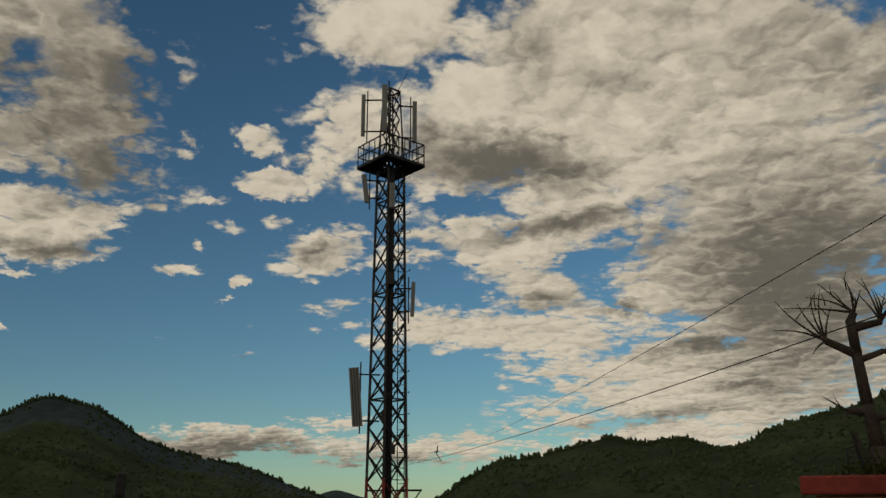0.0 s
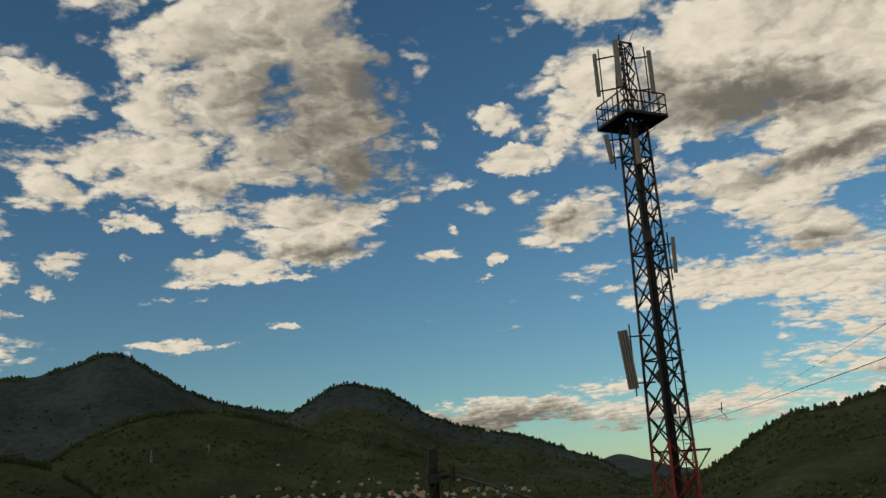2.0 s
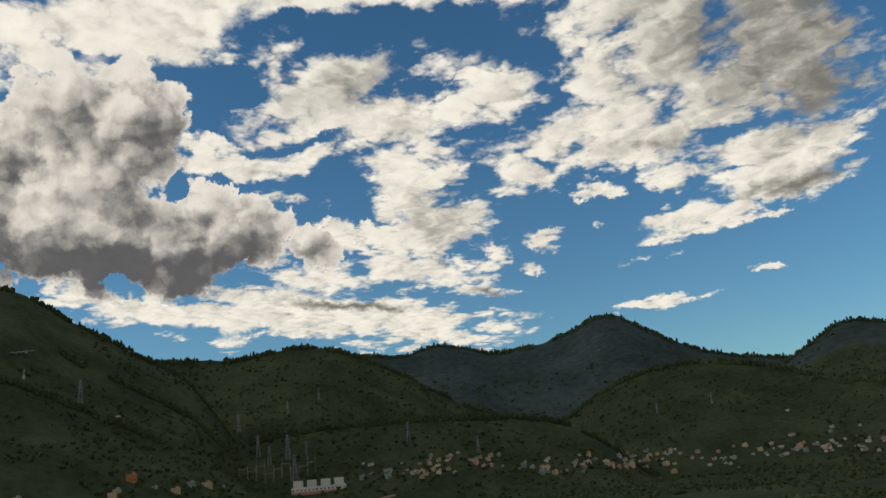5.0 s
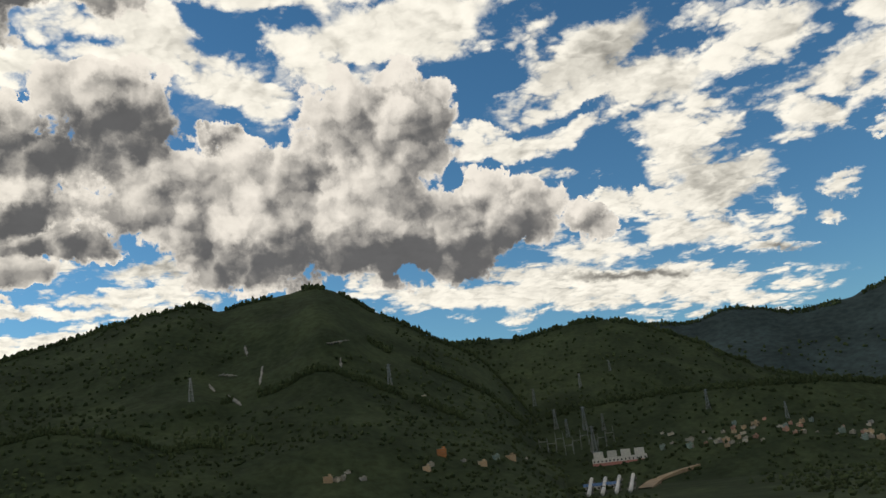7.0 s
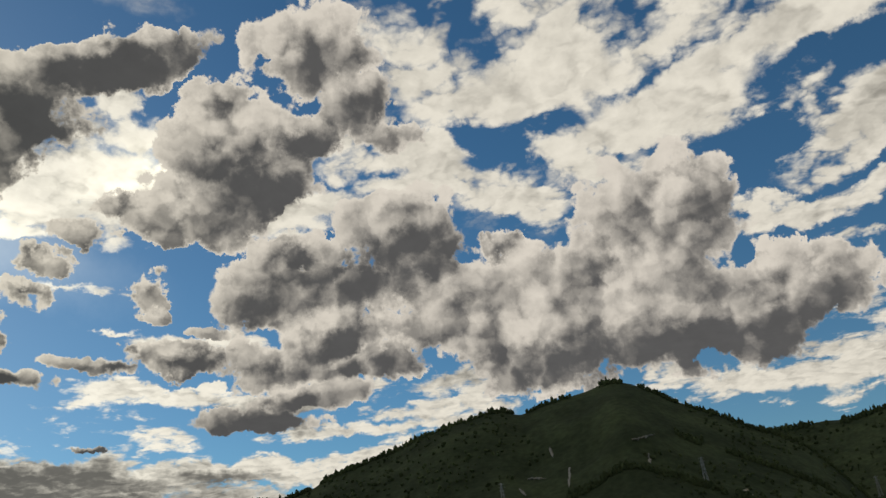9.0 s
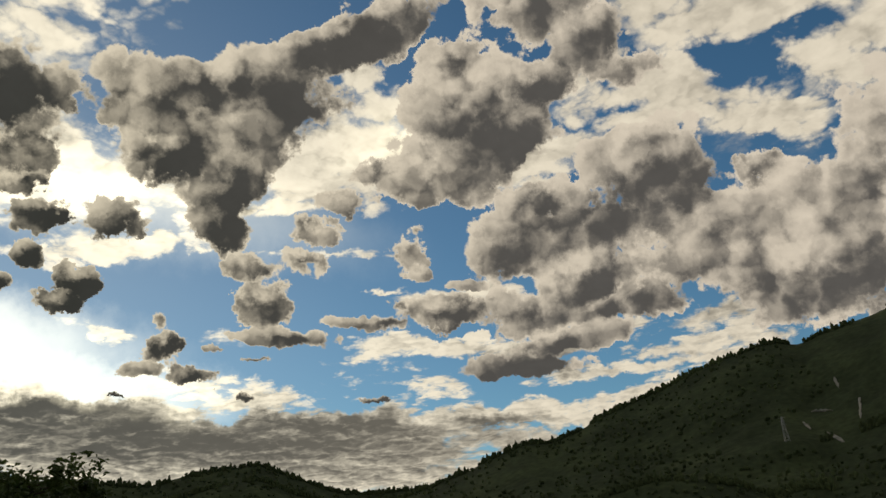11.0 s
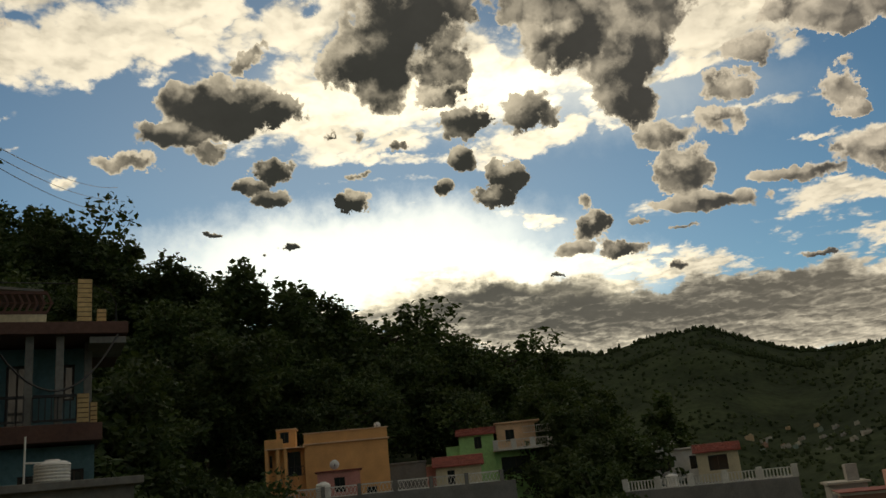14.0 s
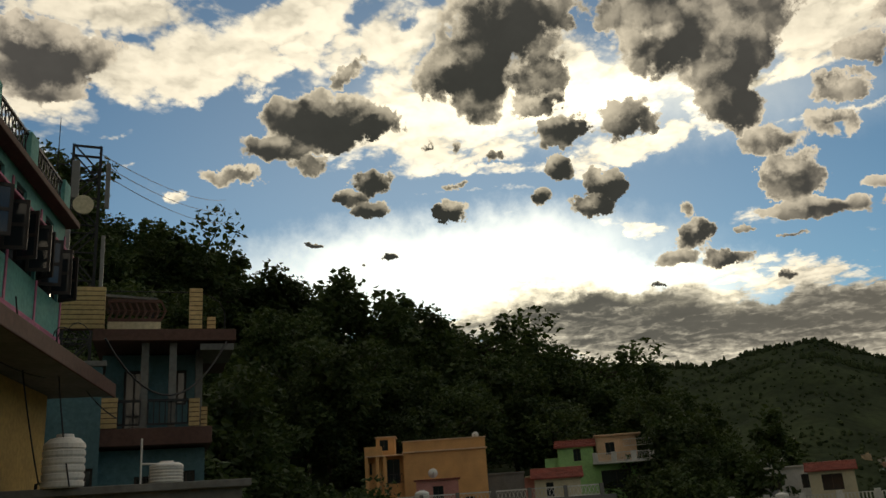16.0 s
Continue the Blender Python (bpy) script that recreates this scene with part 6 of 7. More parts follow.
shed = thing("rose_shed", spot(147.2, 74, 0), "low pink shed with a sheet roof", "shed", turn=147.2)
gz = footing(147.2, 74) - 1
shell(shed, -2.0, 1.6, 3.0, gz, 10.9, M_ROSE, [(-0.6, 0.3, 9.2, 10.4)])
slab(shed, -2.2, 1.8, -0.3, 3.2, 10.9, 0.1, M_TILE)
tank(spot(148.4, 71, 8.80), 0.6, 1.3, "white plastic water tank on a terrace")
terrace = thing("terrace_wall", spot(145.5, 70, -0.75), "long terrace parapet with lattice panels", "parapet", turn=145.5)
slab(terrace, -7, 12, 0, 8.0, footing(145.5, 70) - 2, 9.55 - footing(145.5, 70) + 2, M_GREY, "terrace_block")
for i in range(7):
    bm = bmesh.new()
    box(bm, -6.5 + i * 2.9, 0.1, 10.0, 0.3, 0.25, 0.9, 0, 0.02)
    part("pier", bm, M_GREY, terrace)
for i in range(6):
    x0, x1 = -6.3 + i * 2.9, -3.8 + i * 2.9
    bm = bmesh.new()
    beam(bm, (x0, 0.1, 10.35), (x1, 0.1, 10.35), 0.1)
    beam(bm, (x0, 0.1, 9.62), (x1, 0.1, 9.62), 0.08)
    for k in range(8):
        xa, xb = x0 + (x1 - x0) * k / 8, x0 + (x1 - x0) * (k + 1) / 8
        beam(bm, (xa, 0.1, 9.62), (xb, 0.1, 10.35), 0.035)
        beam(bm, (xb, 0.1, 9.62), (xa, 0.1, 10.35), 0.035)
    part("lattice_panel", bm, M_WHITE, terrace)

hidden = thing("white_hill_house", spot(140.4, 118, 0), "white house half hidden among dark trees", "house", turn=140.4)
gz = footing(140.4, 118) - 1
shell(hidden, -3.4, 2.0, 5.0, gz, 17.4, M_WHITE, [(-1.0, 0.2, 15.0, 16.6), (-2.8, -1.8, 15.0, 16.6)])
slab(hidden, -3.8, 2.4, -0.8, 5.2, 17.4, 0.2, M_WHITE)
slab(hidden, -3.8, 2.4, -1.2, 0.0, 14.3, 0.2, M_WHITE, "balcony_floor")
rail(hidden, (-3.7, -1.1, 14.5), (2.3, -1.1, 14.5), 0.9, M_WHITE, 0.3)
rail(hidden, (-3.7, -0.7, 17.6), (2.3, -0.7, 17.6), 0.8, M_WHITE, 0.3)
dish(spot(139.7, 117.5, 17.6), 140, 0.5, "white satellite dish on the hill house")
pale = thing("pale_blue_house", spot(161.3, 80, 0), "pale blue house behind the balconies", "house", turn=160.8)
gz = footing(161.3, 80) - 1
shell(pale, -1.0, 1.5, 4.0, gz, 17.9, M_WHITE, [(-0.4, 0.2, 16.2, 17.2), (0.7, 1.2, 16.2, 17.2)])
slab(pale, -1.2, 1.7, -0.3, 4.2, 17.9, 0.14, M_WHITE)

# the white house with terraces below the tall tree
whitey = thing("white_terrace_house", spot(125.6, 105, 0), "white flat-roofed house with balustraded terraces", "house", turn=125.6)
gz = footing(125.6, 105) - 2
shell(whitey, -6.5, 5.0, 7.0, gz, 10.2, M_WHITE, [(-4.5, -3.2, 7.9, 9.4), (-1.5, -0.2, 7.9, 9.4), (2.0, 3.2, 7.9, 9.4)])
slab(whitey, -6.8, 5.3, -0.4, 7.3, 10.2, 0.18, M_WHITE)
rail(whitey, (-6.2, 1.0, 10.38), (0.5, 1.0, 10.38), 0.9, M_WHITE, 0.35, post=0.09)
shell(whitey, -6.3, -4.0, 3.0, 10.38, 12.0, M_WHITE, y=3.0)
slab(whitey, -6.5, -3.8, 2.8, 6.2, 12.0, 0.12, M_WHITE)
pavilion = thing("red_roof_pavilion", spot(122.8, 98, 0), "small cream pavilion with a red hipped roof", "house", turn=122.8)
gz = footing(122.8, 98) - 2
shell(pavilion, -2.2, 2.2, 3.6, gz, 9.6, M_CREAM, [(-1.0, 1.0, 7.6, 9.2)])
gable(pavilion, -2.2, 2.2, 0, 3.6, 9.6, 0.9, M_TILE)
lawn = thing("balustrade_terrace", spot(122.5, 80, -0.9), "long terrace with a pale balustrade", "terrace", turn=122.5)
gz = footing(122.5, 80) - 2
slab(lawn, -9, 5.9, 0, 9, gz, 7.6 - gz, M_GREY, "terrace_block")
for i in range(6):
    bm = bmesh.new()
    box(bm, -8.8 + i * 2.9, 0.2, 8.15, 0.5, 0.4, 1.1, 0, 0.03)
    part("pier", bm, M_WHITE, lawn)
for i in range(5):
    rail(lawn, (-8.5 + i * 2.9, 0.2, 7.6), (-6.2 + i * 2.9, 0.2, 7.6), 0.85, M_WHITE, 0.26, post=0.11)
tank(spot(125.8, 84, 6.7), 0.6, 1.2, "dark plastic water tank on the terrace")

# the cream tower house with arched windows and a red hipped roof
arch = thing("arched_house", spot(98.0, 90, 0), "cream house with arched windows under a red hipped roof", "house", turn=98.0)
gz = footing(98.0, 90) - 2
shell(arch, -2.6, 2.6, 5.2, gz, 7.3, M_CREAM, [(-2.0, -1.5, 5.3, 6.8), (-1.2, -0.7, 5.3, 6.8), (0.6, 1.5, 5.3, 6.9)])
bm = bmesh.new()
e = [bm.verts.new(v) for v in ((-3.1, -0.5, 7.4), (3.1, -0.5, 7.4), (3.1, 5.7, 7.4), (-3.1, 5.7, 7.4))]
r = [bm.verts.new(v) for v in ((-1.0, 2.1, 8.5), (1.0, 2.1, 8.5), (1.0, 3.1, 8.5), (-1.0, 3.1, 8.5))]
for k in range(4):
    bm.faces.new((e[k], e[(k + 1) % 4], r[(k + 1) % 4], r[k]))
bm.faces.new(r)
bm.faces.new(e[::-1])
part("hipped_roof", bm, M_TILE, arch, "red tiled hipped roof")
slab(arch, -3.15, 3.15, -0.55, 5.75, 7.25, 0.14, M_CREAM, "eave")

# ---- broad-leaved trees ----
def leaf_tree(name, height, spread, seed, label, leaf=0.47, clumps=26, per=112, slim=1.0):
    """A tapered trunk with limbs; leaves grow in uneven clumps round the limb ends."""
    rnd = random.Random(seed)
    root = thing(name, (0, 0, -300 - 40 * seed), label, "tree", "trees of the slope")
    bm = bmesh.new()
    bend = [Vector((0, 0, -0.6))]
    for i in range(1, 7):
        bend.append(Vector((rnd.uniform(-0.05, 0.05) * height * i / 6, rnd.uniform(-0.05, 0.05) * height * i / 6, height * 0.72 * i / 6)))
    w = height * 0.045
    for i, (a, b) in enumerate(zip(bend, bend[1:])):
        beam(bm, a, b, w * (1 - i * 0.13), w * (1 - (i + 1) * 0.13), 7)
    tips = []
    for k in range(clumps):
        s = rnd.uniform(0.30, 1.0)
        i = min(5, int(s * 6))
        at = bend[i].lerp(bend[i + 1], s * 6 - i if s < 1 else 1.0)
        t = rnd.uniform(0, 2 * math.pi)
        reach = spread * rnd.uniform(0.35, 1.0) * (1.15 - 0.55 * abs(s - 0.55))
        tip = at + Vector((math.cos(t) * reach * slim, math.sin(t) * reach * slim, rnd.uniform(0.04, 0.22) * height * (0.5 + s * 0.5)))
        mid = at.lerp(tip, 0.5) + Vector((0, 0, -0.04 * height))
        beam(bm, at, mid, 0.16 * w / 0.4 + 0.05, 0.10, 5)
        beam(bm, mid, tip, 0.10, 0.03, 4)
        tips.append((tip, spread * rnd.uniform(0.24, 0.42)))
        if rnd.random() < 0.5:
            tips.append((mid, spread * rnd.uniform(0.2, 0.34)))
    part("trunk", bm, M_BARK, root, "forked dark trunk")
    vs, fs = [], []
    for c, r in tips:
        for j in range(per):
            d = Vector((rnd.gauss(0, 1), rnd.gauss(0, 1), rnd.gauss(0, 0.75)))
            d = d.normalized() * r * rnd.random() ** 0.45
            p = c + d
            q = Vector((rnd.uniform(-1, 1), rnd.uniform(-1, 1), rnd.uniform(-0.7, 0.5))).normalized()
            side = q.cross(Vector((rnd.uniform(-1, 1), rnd.uniform(-1, 1), rnd.uniform(-1, 1)))).normalized()
            size = leaf * rnd.uniform(0.6, 1.5)
            n = len(vs)
            up = q.cross(side) * size * 0.16
            vs += [p, p + q * size * 0.5 + side * size * 0.34 + up, p + q * size * 1.1, p + q * size * 0.5 - side * size * 0.34 + up]
            fs += [(n, n + 1, n + 2), (n, n + 2, n + 3)]
    me = bpy.data.meshes.new("crown")
    me.from_pydata([v[:] for v in vs], [], fs)
    me.materials.append(M_LEAF)
    ob = new("crown", me)
    ob.parent = root
    return root


kinds = [leaf_tree("broadleaf_tree", 11, 4.6, 1, "dark broad-leaved tree with a ragged crown", clumps=30),
         leaf_tree("broadleaf_tree", 13, 4.2, 2, "tall dark leafy tree with gaps in its crown", clumps=30),
         leaf_tree("broadleaf_tree", 9, 4.8, 3, "spreading dark leafy tree on the slope", clumps=28),
         leaf_tree("broadleaf_tree", 12, 3.4, 4, "slender dark leafy tree on the slope", clumps=26),
         leaf_tree("broadleaf_tree", 6, 3.4, 6, "low bushy dark green tree on the slope", clumps=24)]
rnd = random.Random(11)
placed = []


def plant(kind, b, d, s, z=None):
    z = ground_z(b, d) if z is None else z
    placed.append((kind, b, d, s, z))


# along the skyline of the slope
line = [(169, 18.2), (166.5, 17.4), (163.5, 18.4), (161.6, 17.2), (158, 15.4), (155.5, 14.4), (152.2, 15.0), (149.7, 13.3), (147.6, 12.4), (145.8, 11.0), (143.5, 11.9), (141.6, 10.6),
        (139.8, 10.0), (137.7, 8.6), (135.6, 9.2), (133.4, 7.7), (131.8, 6.1), (129.8, 4.9)]
full = [10.2, 11.9, 8.6, 11.0, 5.8]
for i, (b, e) in enumerate(line):
    d = 150 - 1.1 * max(0, b - 150) + rnd.uniform(-10, 14)
    z = ground_z(b, d)
    tall = EYE + d * math.tan(radians(e)) - z
    k = i % 4
    plant(k, b, d, max(0.5, tall / full[k]))
# the body of the wood
for i in range(112):
    b = rnd.uniform(128.5, 171)
    top = np.interp(b, [q[0] for q in line[::-1]], [q[1] for q in line[::-1]])
    lo = np.interp(b, [128, 136, 150, 158, 171], [88, 104, 92, 50, 44])
    d = rnd.uniform(lo, 152)
    k = rnd.randrange(5)
    z = ground_z(b, d)
    limit = (EYE + d * math.tan(radians(top - rnd.uniform(0.6, 2.2))) - z) / full[k]
    s = min(rnd.uniform(0.75, 1.3), limit)
    if s > 0.3:
        plant(k, b, d, s)
# between the houses, and trees that stand by themselves
for b, d, k, s in ((158.5, 40, 4, 0.6), (157.0, 44, 4, 0.8), (155.5, 48, 2, 0.55), (153.8, 55, 4, 0.9), (153.0, 66, 2, 0.8), (160.5, 38, 4, 0.45), (156.3, 36, 4, 0.5), (154.6, 42, 4, 0.55),
                   (131.0, 84, 2, 0.9), (129.8, 86, 0, 0.75), (132.4, 86, 0, 0.85), (128.6, 92, 2, 0.6), (133.6, 98, 2, 0.9), (127.6, 100, 4, 0.9), (130.5, 75, 4, 1.0),
                   (168.3, 44, 3, 0.75), (166.5, 60, 0, 0.8)):
    plant(k, b, d, s)
for k, b, d, e in ((1, 174.4, 150, 25.0), (0, 172.6, 140, 24.6), (1, 171.2, 150, 23.2), (0, 169.8, 140, 21.0), (2, 168.2, 150, 19.2), (0, 164.9, 145, 17.8), (2, 162.4, 150, 18.3)):
    z = ground_z(b, d)
    plant(k, b, d, min(1.7, (EYE + d * math.tan(radians(e)) - z) / full[k]))
first = {}
for k, b, d, s, z in placed:
    m = pose(*spot(b, d, z - 0.1), 0, 0, rnd.uniform(0, 360))
    if k not in first:
        first[k] = kinds[k]
        kinds[k].matrix_basis = m
        kinds[k].scale = (s, s, s)
    else:
        c = copy_thing(kinds[k], m)
        c.scale = (s, s, s)
lone = leaf_tree("lone_tree", 12, 2.3, 9, "tall narrow dark tree standing beside a white house", clumps=30)
zl = ground_z(126.3, 150)
sl = (EYE + 150 * math.tan(radians(4.6)) - zl) / 12.2
lone.matrix_basis = pose(*spot(126.3, 150, zl - 0.1))
lone.scale = (sl, sl, sl)

# ---- the valley: town, power station, pylons ----
scan = 150.0 * 33.0 ** np.linspace(0, 1, 900)


def meet(bearing, angle, least=420.0):
    """Where the sight line at that angle first meets the land."""
    z = sheet_height(np.full(len(scan), float(bearing)), scan)
    seen = (np.degrees(np.arctan2(z - EYE, scan)) >= angle) & (scan > least)
    r = float(scan[np.argmax(seen)]) if seen.any() else 1400.0
    return r, ground_z(bearing, r)


M_TOWN = [paint("town_white", (0.50, 0.45, 0.37), random_tone=0.4), paint("town_cream", (0.60, 0.43, 0.27), random_tone=0.25),
          paint("town_pink", (0.55, 0.30, 0.22), random_tone=0.3), paint("town_grey", (0.42, 0.39, 0.35), random_tone=0.25), paint("town_mint", (0.26, 0.34, 0.30), random_tone=0.2)]


def town_house(w, d, floors, mat, label):
    h = floors * 3.0
    root = thing("town_house", (0, 0, -900), label, "house", "houses of the town")
    bm = bmesh.new()
    holes = []
    for f in range(floors):
        n = max(2, int(w / 3.5))
        for i in range(n):
            x = -w / 2 + w * (i + 0.5) / n
            holes.append((x - 0.7, x + 0.7, f * 3.0 + 0.9, f * 3.0 + 2.3))
    holed_wall(bm, -w / 2, w / 2, -4, h, 0, 0.25, holes)
    box(bm, 0, d / 2 + 0.125, (h - 4) / 2, w - 0.02, d - 0.25, h + 4 - 0.02)
    part("wall", bm, mat, root)
    slab(root, -w / 2 - 0.4, w / 2 + 0.4, -0.5, d + 0.4, h, 0.3, M_TOWN[0])
    for f in range(1, floors):
        slab(root, -w / 2 - 0.2, w / 2 + 0.2, -1.1, -0.002, f * 3.0 - 0.1, 0.2, M_TOWN[0], "balcony")
    bm = bmesh.new()
    box(bm, w * 0.22, d * 0.5, h + 1.35, w * 0.32, d * 0.4, 2.1)
    part("stair_head", bm, mat, root)
    return root


models = [town_house(9, 8, 2, M_TOWN[0], "small white flat-roofed town house among trees"), town_house(12, 9, 3, M_TOWN[1], "cream three-storey town house among trees"),
          town_house(8, 7, 2, M_TOWN[2], "pink two-storey town house among trees"), town_house(14, 8, 2, M_TOWN[0], "long white two-storey town house"),
          town_house(7, 7, 1, M_TOWN[3], "low grey flat-roofed town house"), town_house(9, 8, 3, M_TOWN[4], "mint green three-storey town house"),
          town_house(11, 8, 2, M_TOWN[3], "grey cement two-storey town house")]
rnd = random.Random(21)
used = set()
for b0, b1, e0, e1, n in ((13, 30, -2.0, -1.0, 90), (26, 40, -2.2, -0.7, 66), (38, 47, -1.9, -0.5, 50), (48, 57.5, -1.2, 0.35, 46), (66, 80, -0.9, 0.1, 13), (99.5, 107, -0.9, 1.4, 46), (104, 121, -0.3, 1.2, 40), (16, 30, -1.0, 0.2, 12)):
    for i in range(n):
        b = rnd.uniform(b0, b1)
        r, z = meet(b, rnd.triangular(e0, e1))
        r *= rnd.uniform(0.985, 1.015)
        k = rnd.choice((0, 0, 1, 2, 3, 4, 4, 5, 6))
        m = pose(*spot(b, r, ground_z(b, r) - 0.2), 0, 0, b + rnd.uniform(-40, 40))
        s = rnd.uniform(0.5, 0.85)
        if k not in used:
            used.add(k)
            models[k].matrix_basis = m
            models[k].scale = (s, s, s)
        else:
            copy_thing(models[k], m).scale = (s, s, s)

# the power station with four white blocks and its penstocks
r, z = meet(60.2, -1.45)
station = thing("power_station", spot(60.2, r, z), "white power station with four blocks above brown walls", "building", turn=60.2)
k = r / 1000.0
W = 62 * k
slab(station, -W / 2, W / 2, 0, 14 * k, -6 * k, 9 * k, M_ROSE, "plinth", "brown retaining plinth")
slab(station, -W / 2, W / 2, 0.5, 12 * k, 3 * k, 5 * k, M_WHITE, "hall")
for i in range(4):
    x = -W / 2 + W * (i + 0.5) / 4
    slab(station, x - W * 0.088, x + W * 0.088, 0.3, 11 * k, 8 * k, 7.5 * k, M_WHITE, "block")
for i in range(14):
    x = -W / 2 + W * (i + 0.5) / 14
    bm = bmesh.new()
    box(bm, x, 0.4, 4.8 * k, 1.6 * k, 0.5, 1.8 * k)
    part("window", bm, M_GLASS, station)
for i in range(7):
    x = -W / 2 + W * (i + 0.5) / 7
    bm = bmesh.new()
    box(bm, x, -0.8, -2.2 * k, 1.5 * k, 1.6, 8 * k)
    part("buttress", bm, M_ROSE, station)
for i in range(4):
    b0 = 62.2 - 0.9 * i
    pts = []
    for e in (-2.3, -2.6, -2.9, -3.25):
        rr, zz = meet(b0 - (e + 2.3) * 0.35, e)
        pts.append(Vector(spot(b0 - (e + 2.3) * 0.35, rr, zz + 2.0 * k)))
    bm = bmesh.new()
    tube(bm, pts, 2.0 * k, 10)
    ob = part("penstock", bm, M_PIPE, smooth=True)
    tagged(ob, "thick white penstock pipe running down the slope", "pipe", "penstocks")
    for p, q in zip(pts, pts[1:]):
        bm = bmesh.new()
        c = p.lerp(q, 0.5)
        box(bm, c.x, c.y, c.z - 2.5 * k, 6 * k, 6 * k, 5 * k)
        part("saddle", bm, M_GREY, ob)
r, z = meet(61.5, -2.85)
barn = thing("blue_roof_shed", spot(61.5, r, z), "long shed with a blue sheet roof", "shed", turn=61.5)
shell(barn, -26, 22, 14, -3, 5, M_WHITE, [(-20 + 6 * i, -17 + 6 * i, 1, 3.5) for i in range(7)])
gable(barn, -26, 22, 0, 14, 5, 3.5, M_BLUEROOF, 0.8)
# dirt road on the bank
pts = []
for b, e in ((58.9, -3.1), (58.2, -2.7), (57.4, -2.45), (56.6, -2.3), (55.9, -2.15), (55.4, -2.05)):
    r, z = meet(b, e)
    pts.append(Vector(spot(b, r, z)))
bm = bmesh.new()
left, mid = [], []
for i, p in enumerate(pts):
    q = (pts[min(i + 1, len(pts) - 1)] - pts[max(i - 1, 0)]).normalized()
    s = Vector((q.y, -q.x, 0)).normalized() * 9
    left.append([bm.verts.new(p + s * u + Vector((0, 0, v))) for u, v in ((-1, -3), (-1, 1.6), (1, 1.6), (1, -3))])
for a, b in zip(left, left[1:]):
    for j in range(3):
        bm.faces.new((a[j], a[j + 1], b[j + 1], b[j]))
tagged(part("dirt_road", bm, M_DIRT), "pale dirt road cut into the bank", "road", kind="structure")


def pylon(b, e, h, label="tall grey lattice power pylon on the hillside"):
    r, z = meet(b, e)
    root = thing("power_pylon", spot(b, r, z - 0.5), label, "pylon", "power pylons", turn=b + 20)
    w = h * 0.09
    def c(k, s):
        half = w * (1 - 0.80 * s)
        return Vector((half * (1 if k in (0, 3) else -1), half * (1 if k < 2 else -1), h * s))
    for k in range(4):
        bm = bmesh.new()
        beam(bm, c(k, 0), c(k, 1), h * 0.012)
        part("leg", bm, M_STEEL, root)
        bm = bmesh.new()
        for i in range(7):
            a, d = i / 7, (i + 1) / 7
            beam(bm, c(k, a), c((k + 1) % 4, d), h * 0.006)
            beam(bm, c((k + 1) % 4, a), c(k, d), h * 0.006)
        part("bracing", bm, M_STEEL, root)
    for s in (0.68, 0.82, 0.95):
        bm = bmesh.new()
        beam(bm, (-h * 0.13, 0, h * s), (h * 0.13, 0, h * s), h * 0.010)
        beam(bm, (-h * 0.13, 0, h * s), (0, 0, h * (s + 0.04)), h * 0.006)
        beam(bm, (h * 0.13, 0, h * s), (0, 0, h * (s + 0.04)), h * 0.006)
        part("crossarm", bm, M_STEEL, root)
    return root


for b, e, h in ((87.9, 5.6, 34), (74.8, 5.4, 34), (65.2, 2.9, 38), (62.0, 3.7, 34), (59.9, 4.6, 26), (64.0, 1.2, 34), (62.1, 0.9, 40), (61.7, -0.6, 42), (54.1, 1.3, 32), (37.5, 1.6, 24), (34.0, 1.9, 22), (49.5, 0.2, 26), (63.3, 0.6, 30), (60.9, 0.8, 28)):
    pylon(b, e, h)
# switchyard gantries
r, z = meet(62.6, -0.5)
for i in range(9):
    gan = thing("switchyard_gantry", spot(65.0 - i * 0.55, r + (i % 3) * 14, ground_z(65.0 - i * 0.55, r + (i % 3) * 14) - 0.4), "grey steel gantry of a switchyard", "gantry", "switchyard gantries", 62.6)
    for x in (-6, 6):
        bm = bmesh.new()
        beam(bm, (x - 0.8, 0, 0), (x, 0, 20 + i % 3 * 3), 0.35, 0.25)
        beam(bm, (x + 0.8, 0, 0), (x, 0, 20 + i % 3 * 3), 0.35, 0.25)
        part("post", bm, M_STEEL, gan)
    bm = bmesh.new()
    beam(bm, (-6, 0, 15), (6, 0, 15), 0.5)
    beam(bm, (-6, 0, 13.8), (6, 0, 13.8), 0.3)
    part("girder", bm, M_STEEL, gan)
# houses below the balustraded terrace
for b, d, top, w, deep, floors, mat, label in (
    (113.6, 112, 3.2, 9.5, 7, 3, M_TOWN[2], "long pink house under a red sheet roof"),
    (115.6, 124, 4.0, 4.5, 6, 3, M_TOWN[3], "narrow unfinished grey house with a flat roof"),
    (109.3, 124, 4.3, 6.0, 6, 3, M_TOWN[1], "yellow three-storey house with a flat roof"),
    (110.6, 112, 2.9, 4.5, 5, 2, M_TOWN[0], "small white flat-roofed house"),
    (111.2, 124, 3.8, 5, 6, 3, M_TOWN[3], "grey cement house with a roof terrace"),
    (107.3, 124, 3.1, 6, 6, 3, M_TOWN[2], "weathered pink three-storey house"),
):
    h = town_house(w, deep, floors, mat, label)
    h.name = "valley_house"
    h.matrix_basis = pose(*spot(b, d, top - floors * 3.0), 0, 0, b + 8)
    if "red sheet" in label:
        slab(h, -w / 2 - 0.5, w / 2 + 0.5, -0.7, deep + 0.5, floors * 3.0 + 0.31, 0.12, M_TILE, "sheet_roof", "red sheet roof")

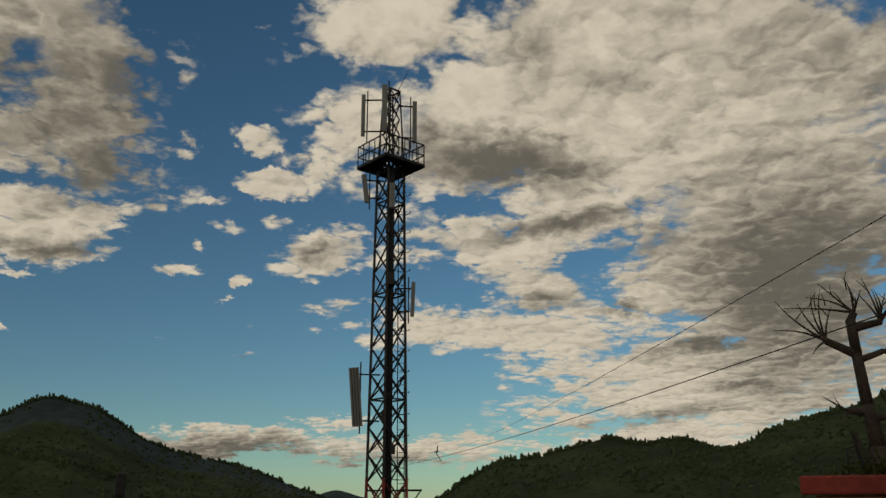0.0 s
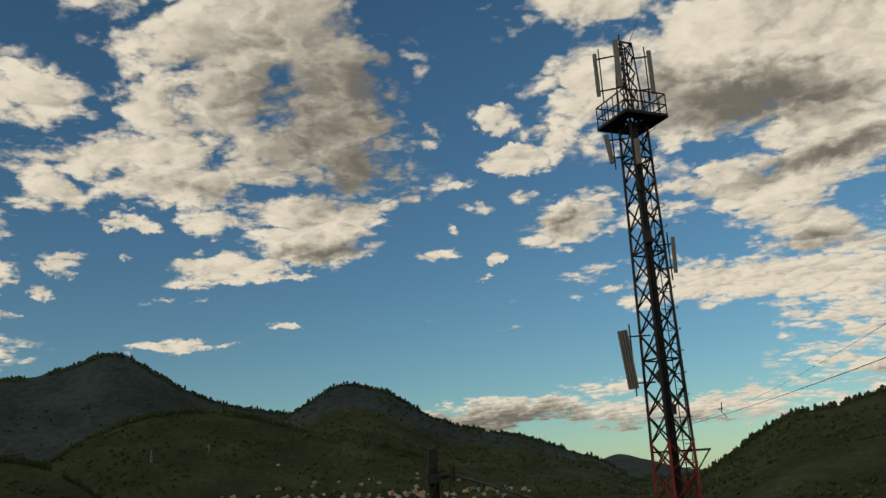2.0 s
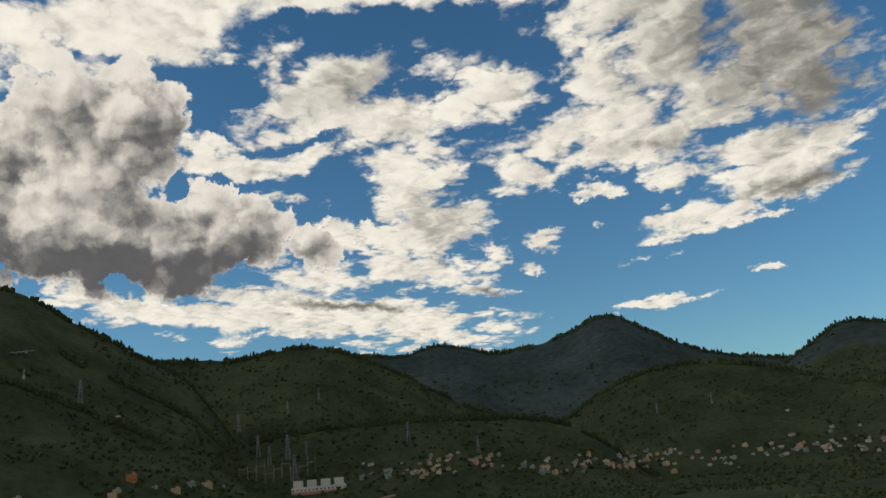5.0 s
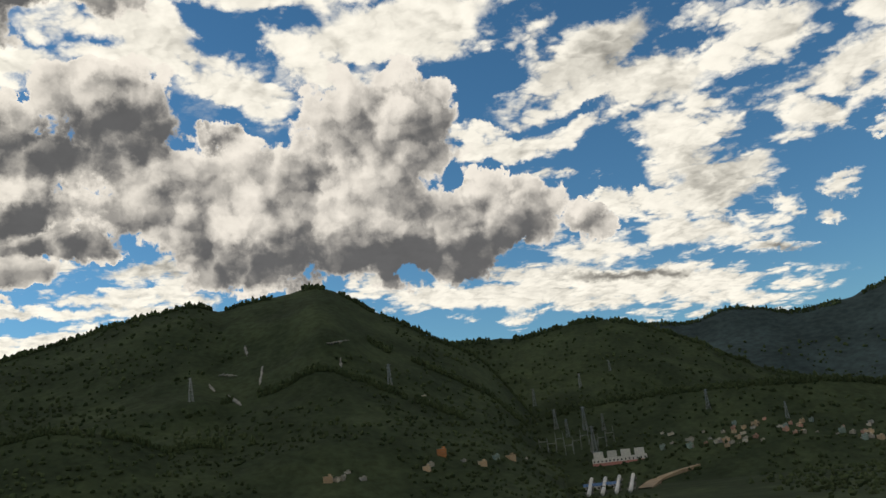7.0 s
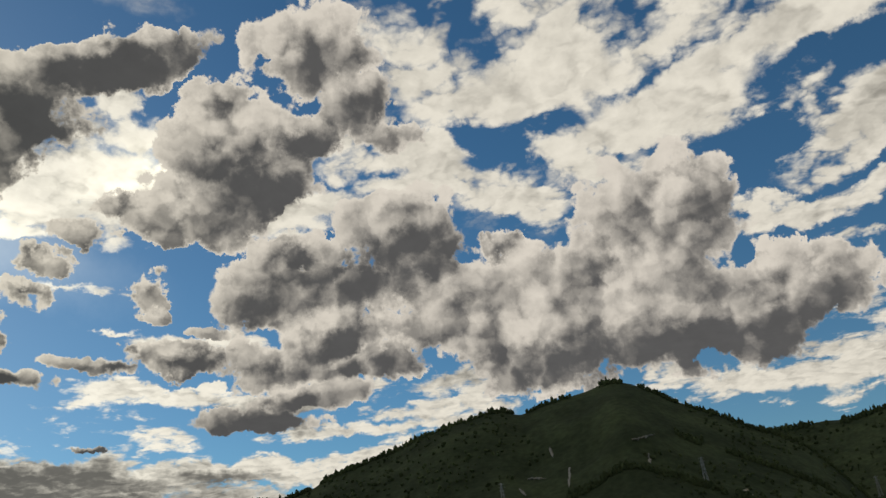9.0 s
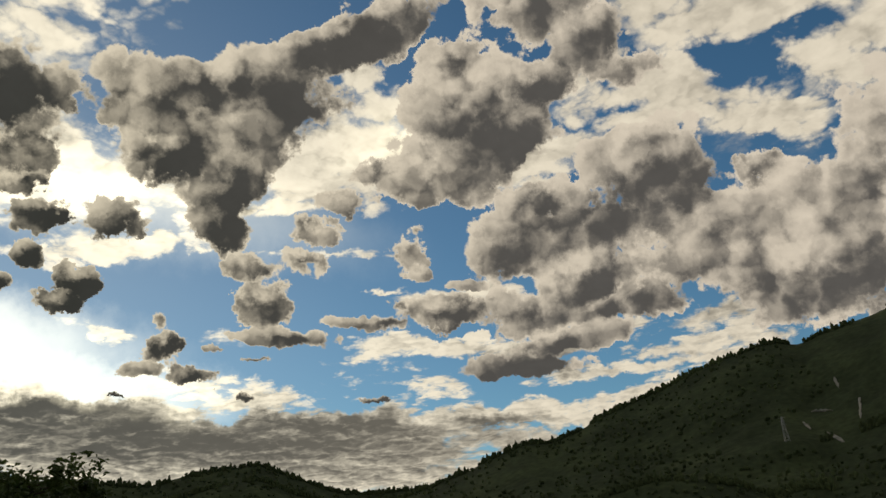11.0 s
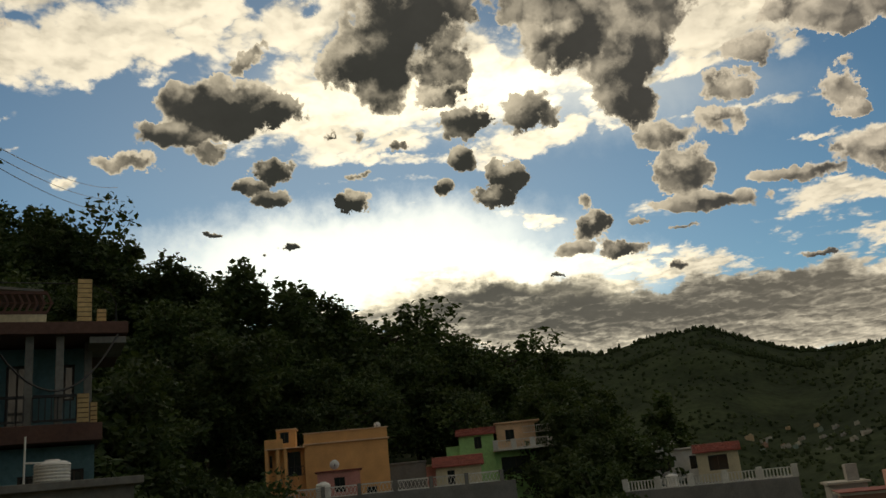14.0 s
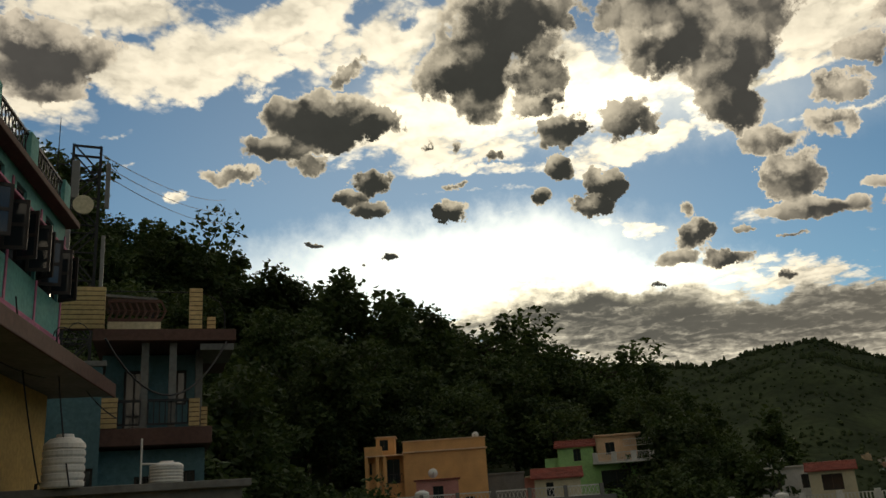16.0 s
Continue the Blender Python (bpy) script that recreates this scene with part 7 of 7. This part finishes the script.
# the orange house on the near spur and a few roofs high on the slope
r, z = meet(71.8, 0.35)
lonely = town_house(11, 9, 3, paint("bright_orange", (0.62, 0.26, 0.10)), "bright orange house alone among trees")
lonely.matrix_basis = pose(*spot(71.8, r, z - 0.2), 0, 0, 71.8)
lonely["group"] = ""
for b, e in ((72.6, 4.4), (72.3, 4.0), (29.6, 0.9)):
    r, z = meet(b, e)
    copy_thing(models[3], pose(*spot(b, r, z - 0.2), 0, 0, b))

# bare rock scars and road cuts on the great hill
M_ROCK = material("bare_rock", (0.26, 0.25, 0.22), 0.95, vary=0.4, scale=0.05, fine=0.5)
rnd = random.Random(33)
for b0, e0, b1, e1, wide_m in ((86.1, 7.15, 84.9, 7.05, 3), (85.6, 5.85, 84.7, 5.05, 5), (84.3, 8.95, 84.2, 8.25, 3), (83.2, 7.55, 83.5, 6.3, 4), (78.0, 7.55, 78.0, 6.95, 3), (78.9, 8.5, 77.3, 8.75, 3), (86.7, 6.6, 86.4, 6.1, 5)):
    bm = bmesh.new()
    rows = []
    n = 14
    for i in range(n + 1):
        s = i / n
        b, e = b0 + (b1 - b0) * s + rnd.uniform(-0.03, 0.03), e0 + (e1 - e0) * s + rnd.uniform(-0.03, 0.03)
        r, z = meet(b, e)
        c = Vector(spot(b, r - 2, z))
        across = way(b - 90) if abs(e1 - e0) > abs(b1 - b0) * 0.5 else Vector((0, 0, 1))
        half = across * wide_m * rnd.uniform(0.25, 1.0) * math.sin(math.pi * (0.08 + 0.84 * s))
        rows.append([bm.verts.new(c - half - way(b) * 0.5), bm.verts.new(c - way(b) * 2.0), bm.verts.new(c + half - way(b) * 0.5), bm.verts.new(c + way(b) * 3.0)])
    for a, b in zip(rows, rows[1:]):
        for j in range(4):
            bm.faces.new((a[j], a[(j + 1) % 4], b[(j + 1) % 4], b[j]))
    bm.faces.new(rows[0])
    bm.faces.new(rows[-1][::-1])
    tagged(part("rock_scar", bm, M_ROCK), "pale bare rock scar on the wooded hillside", "rock", "rock scars")
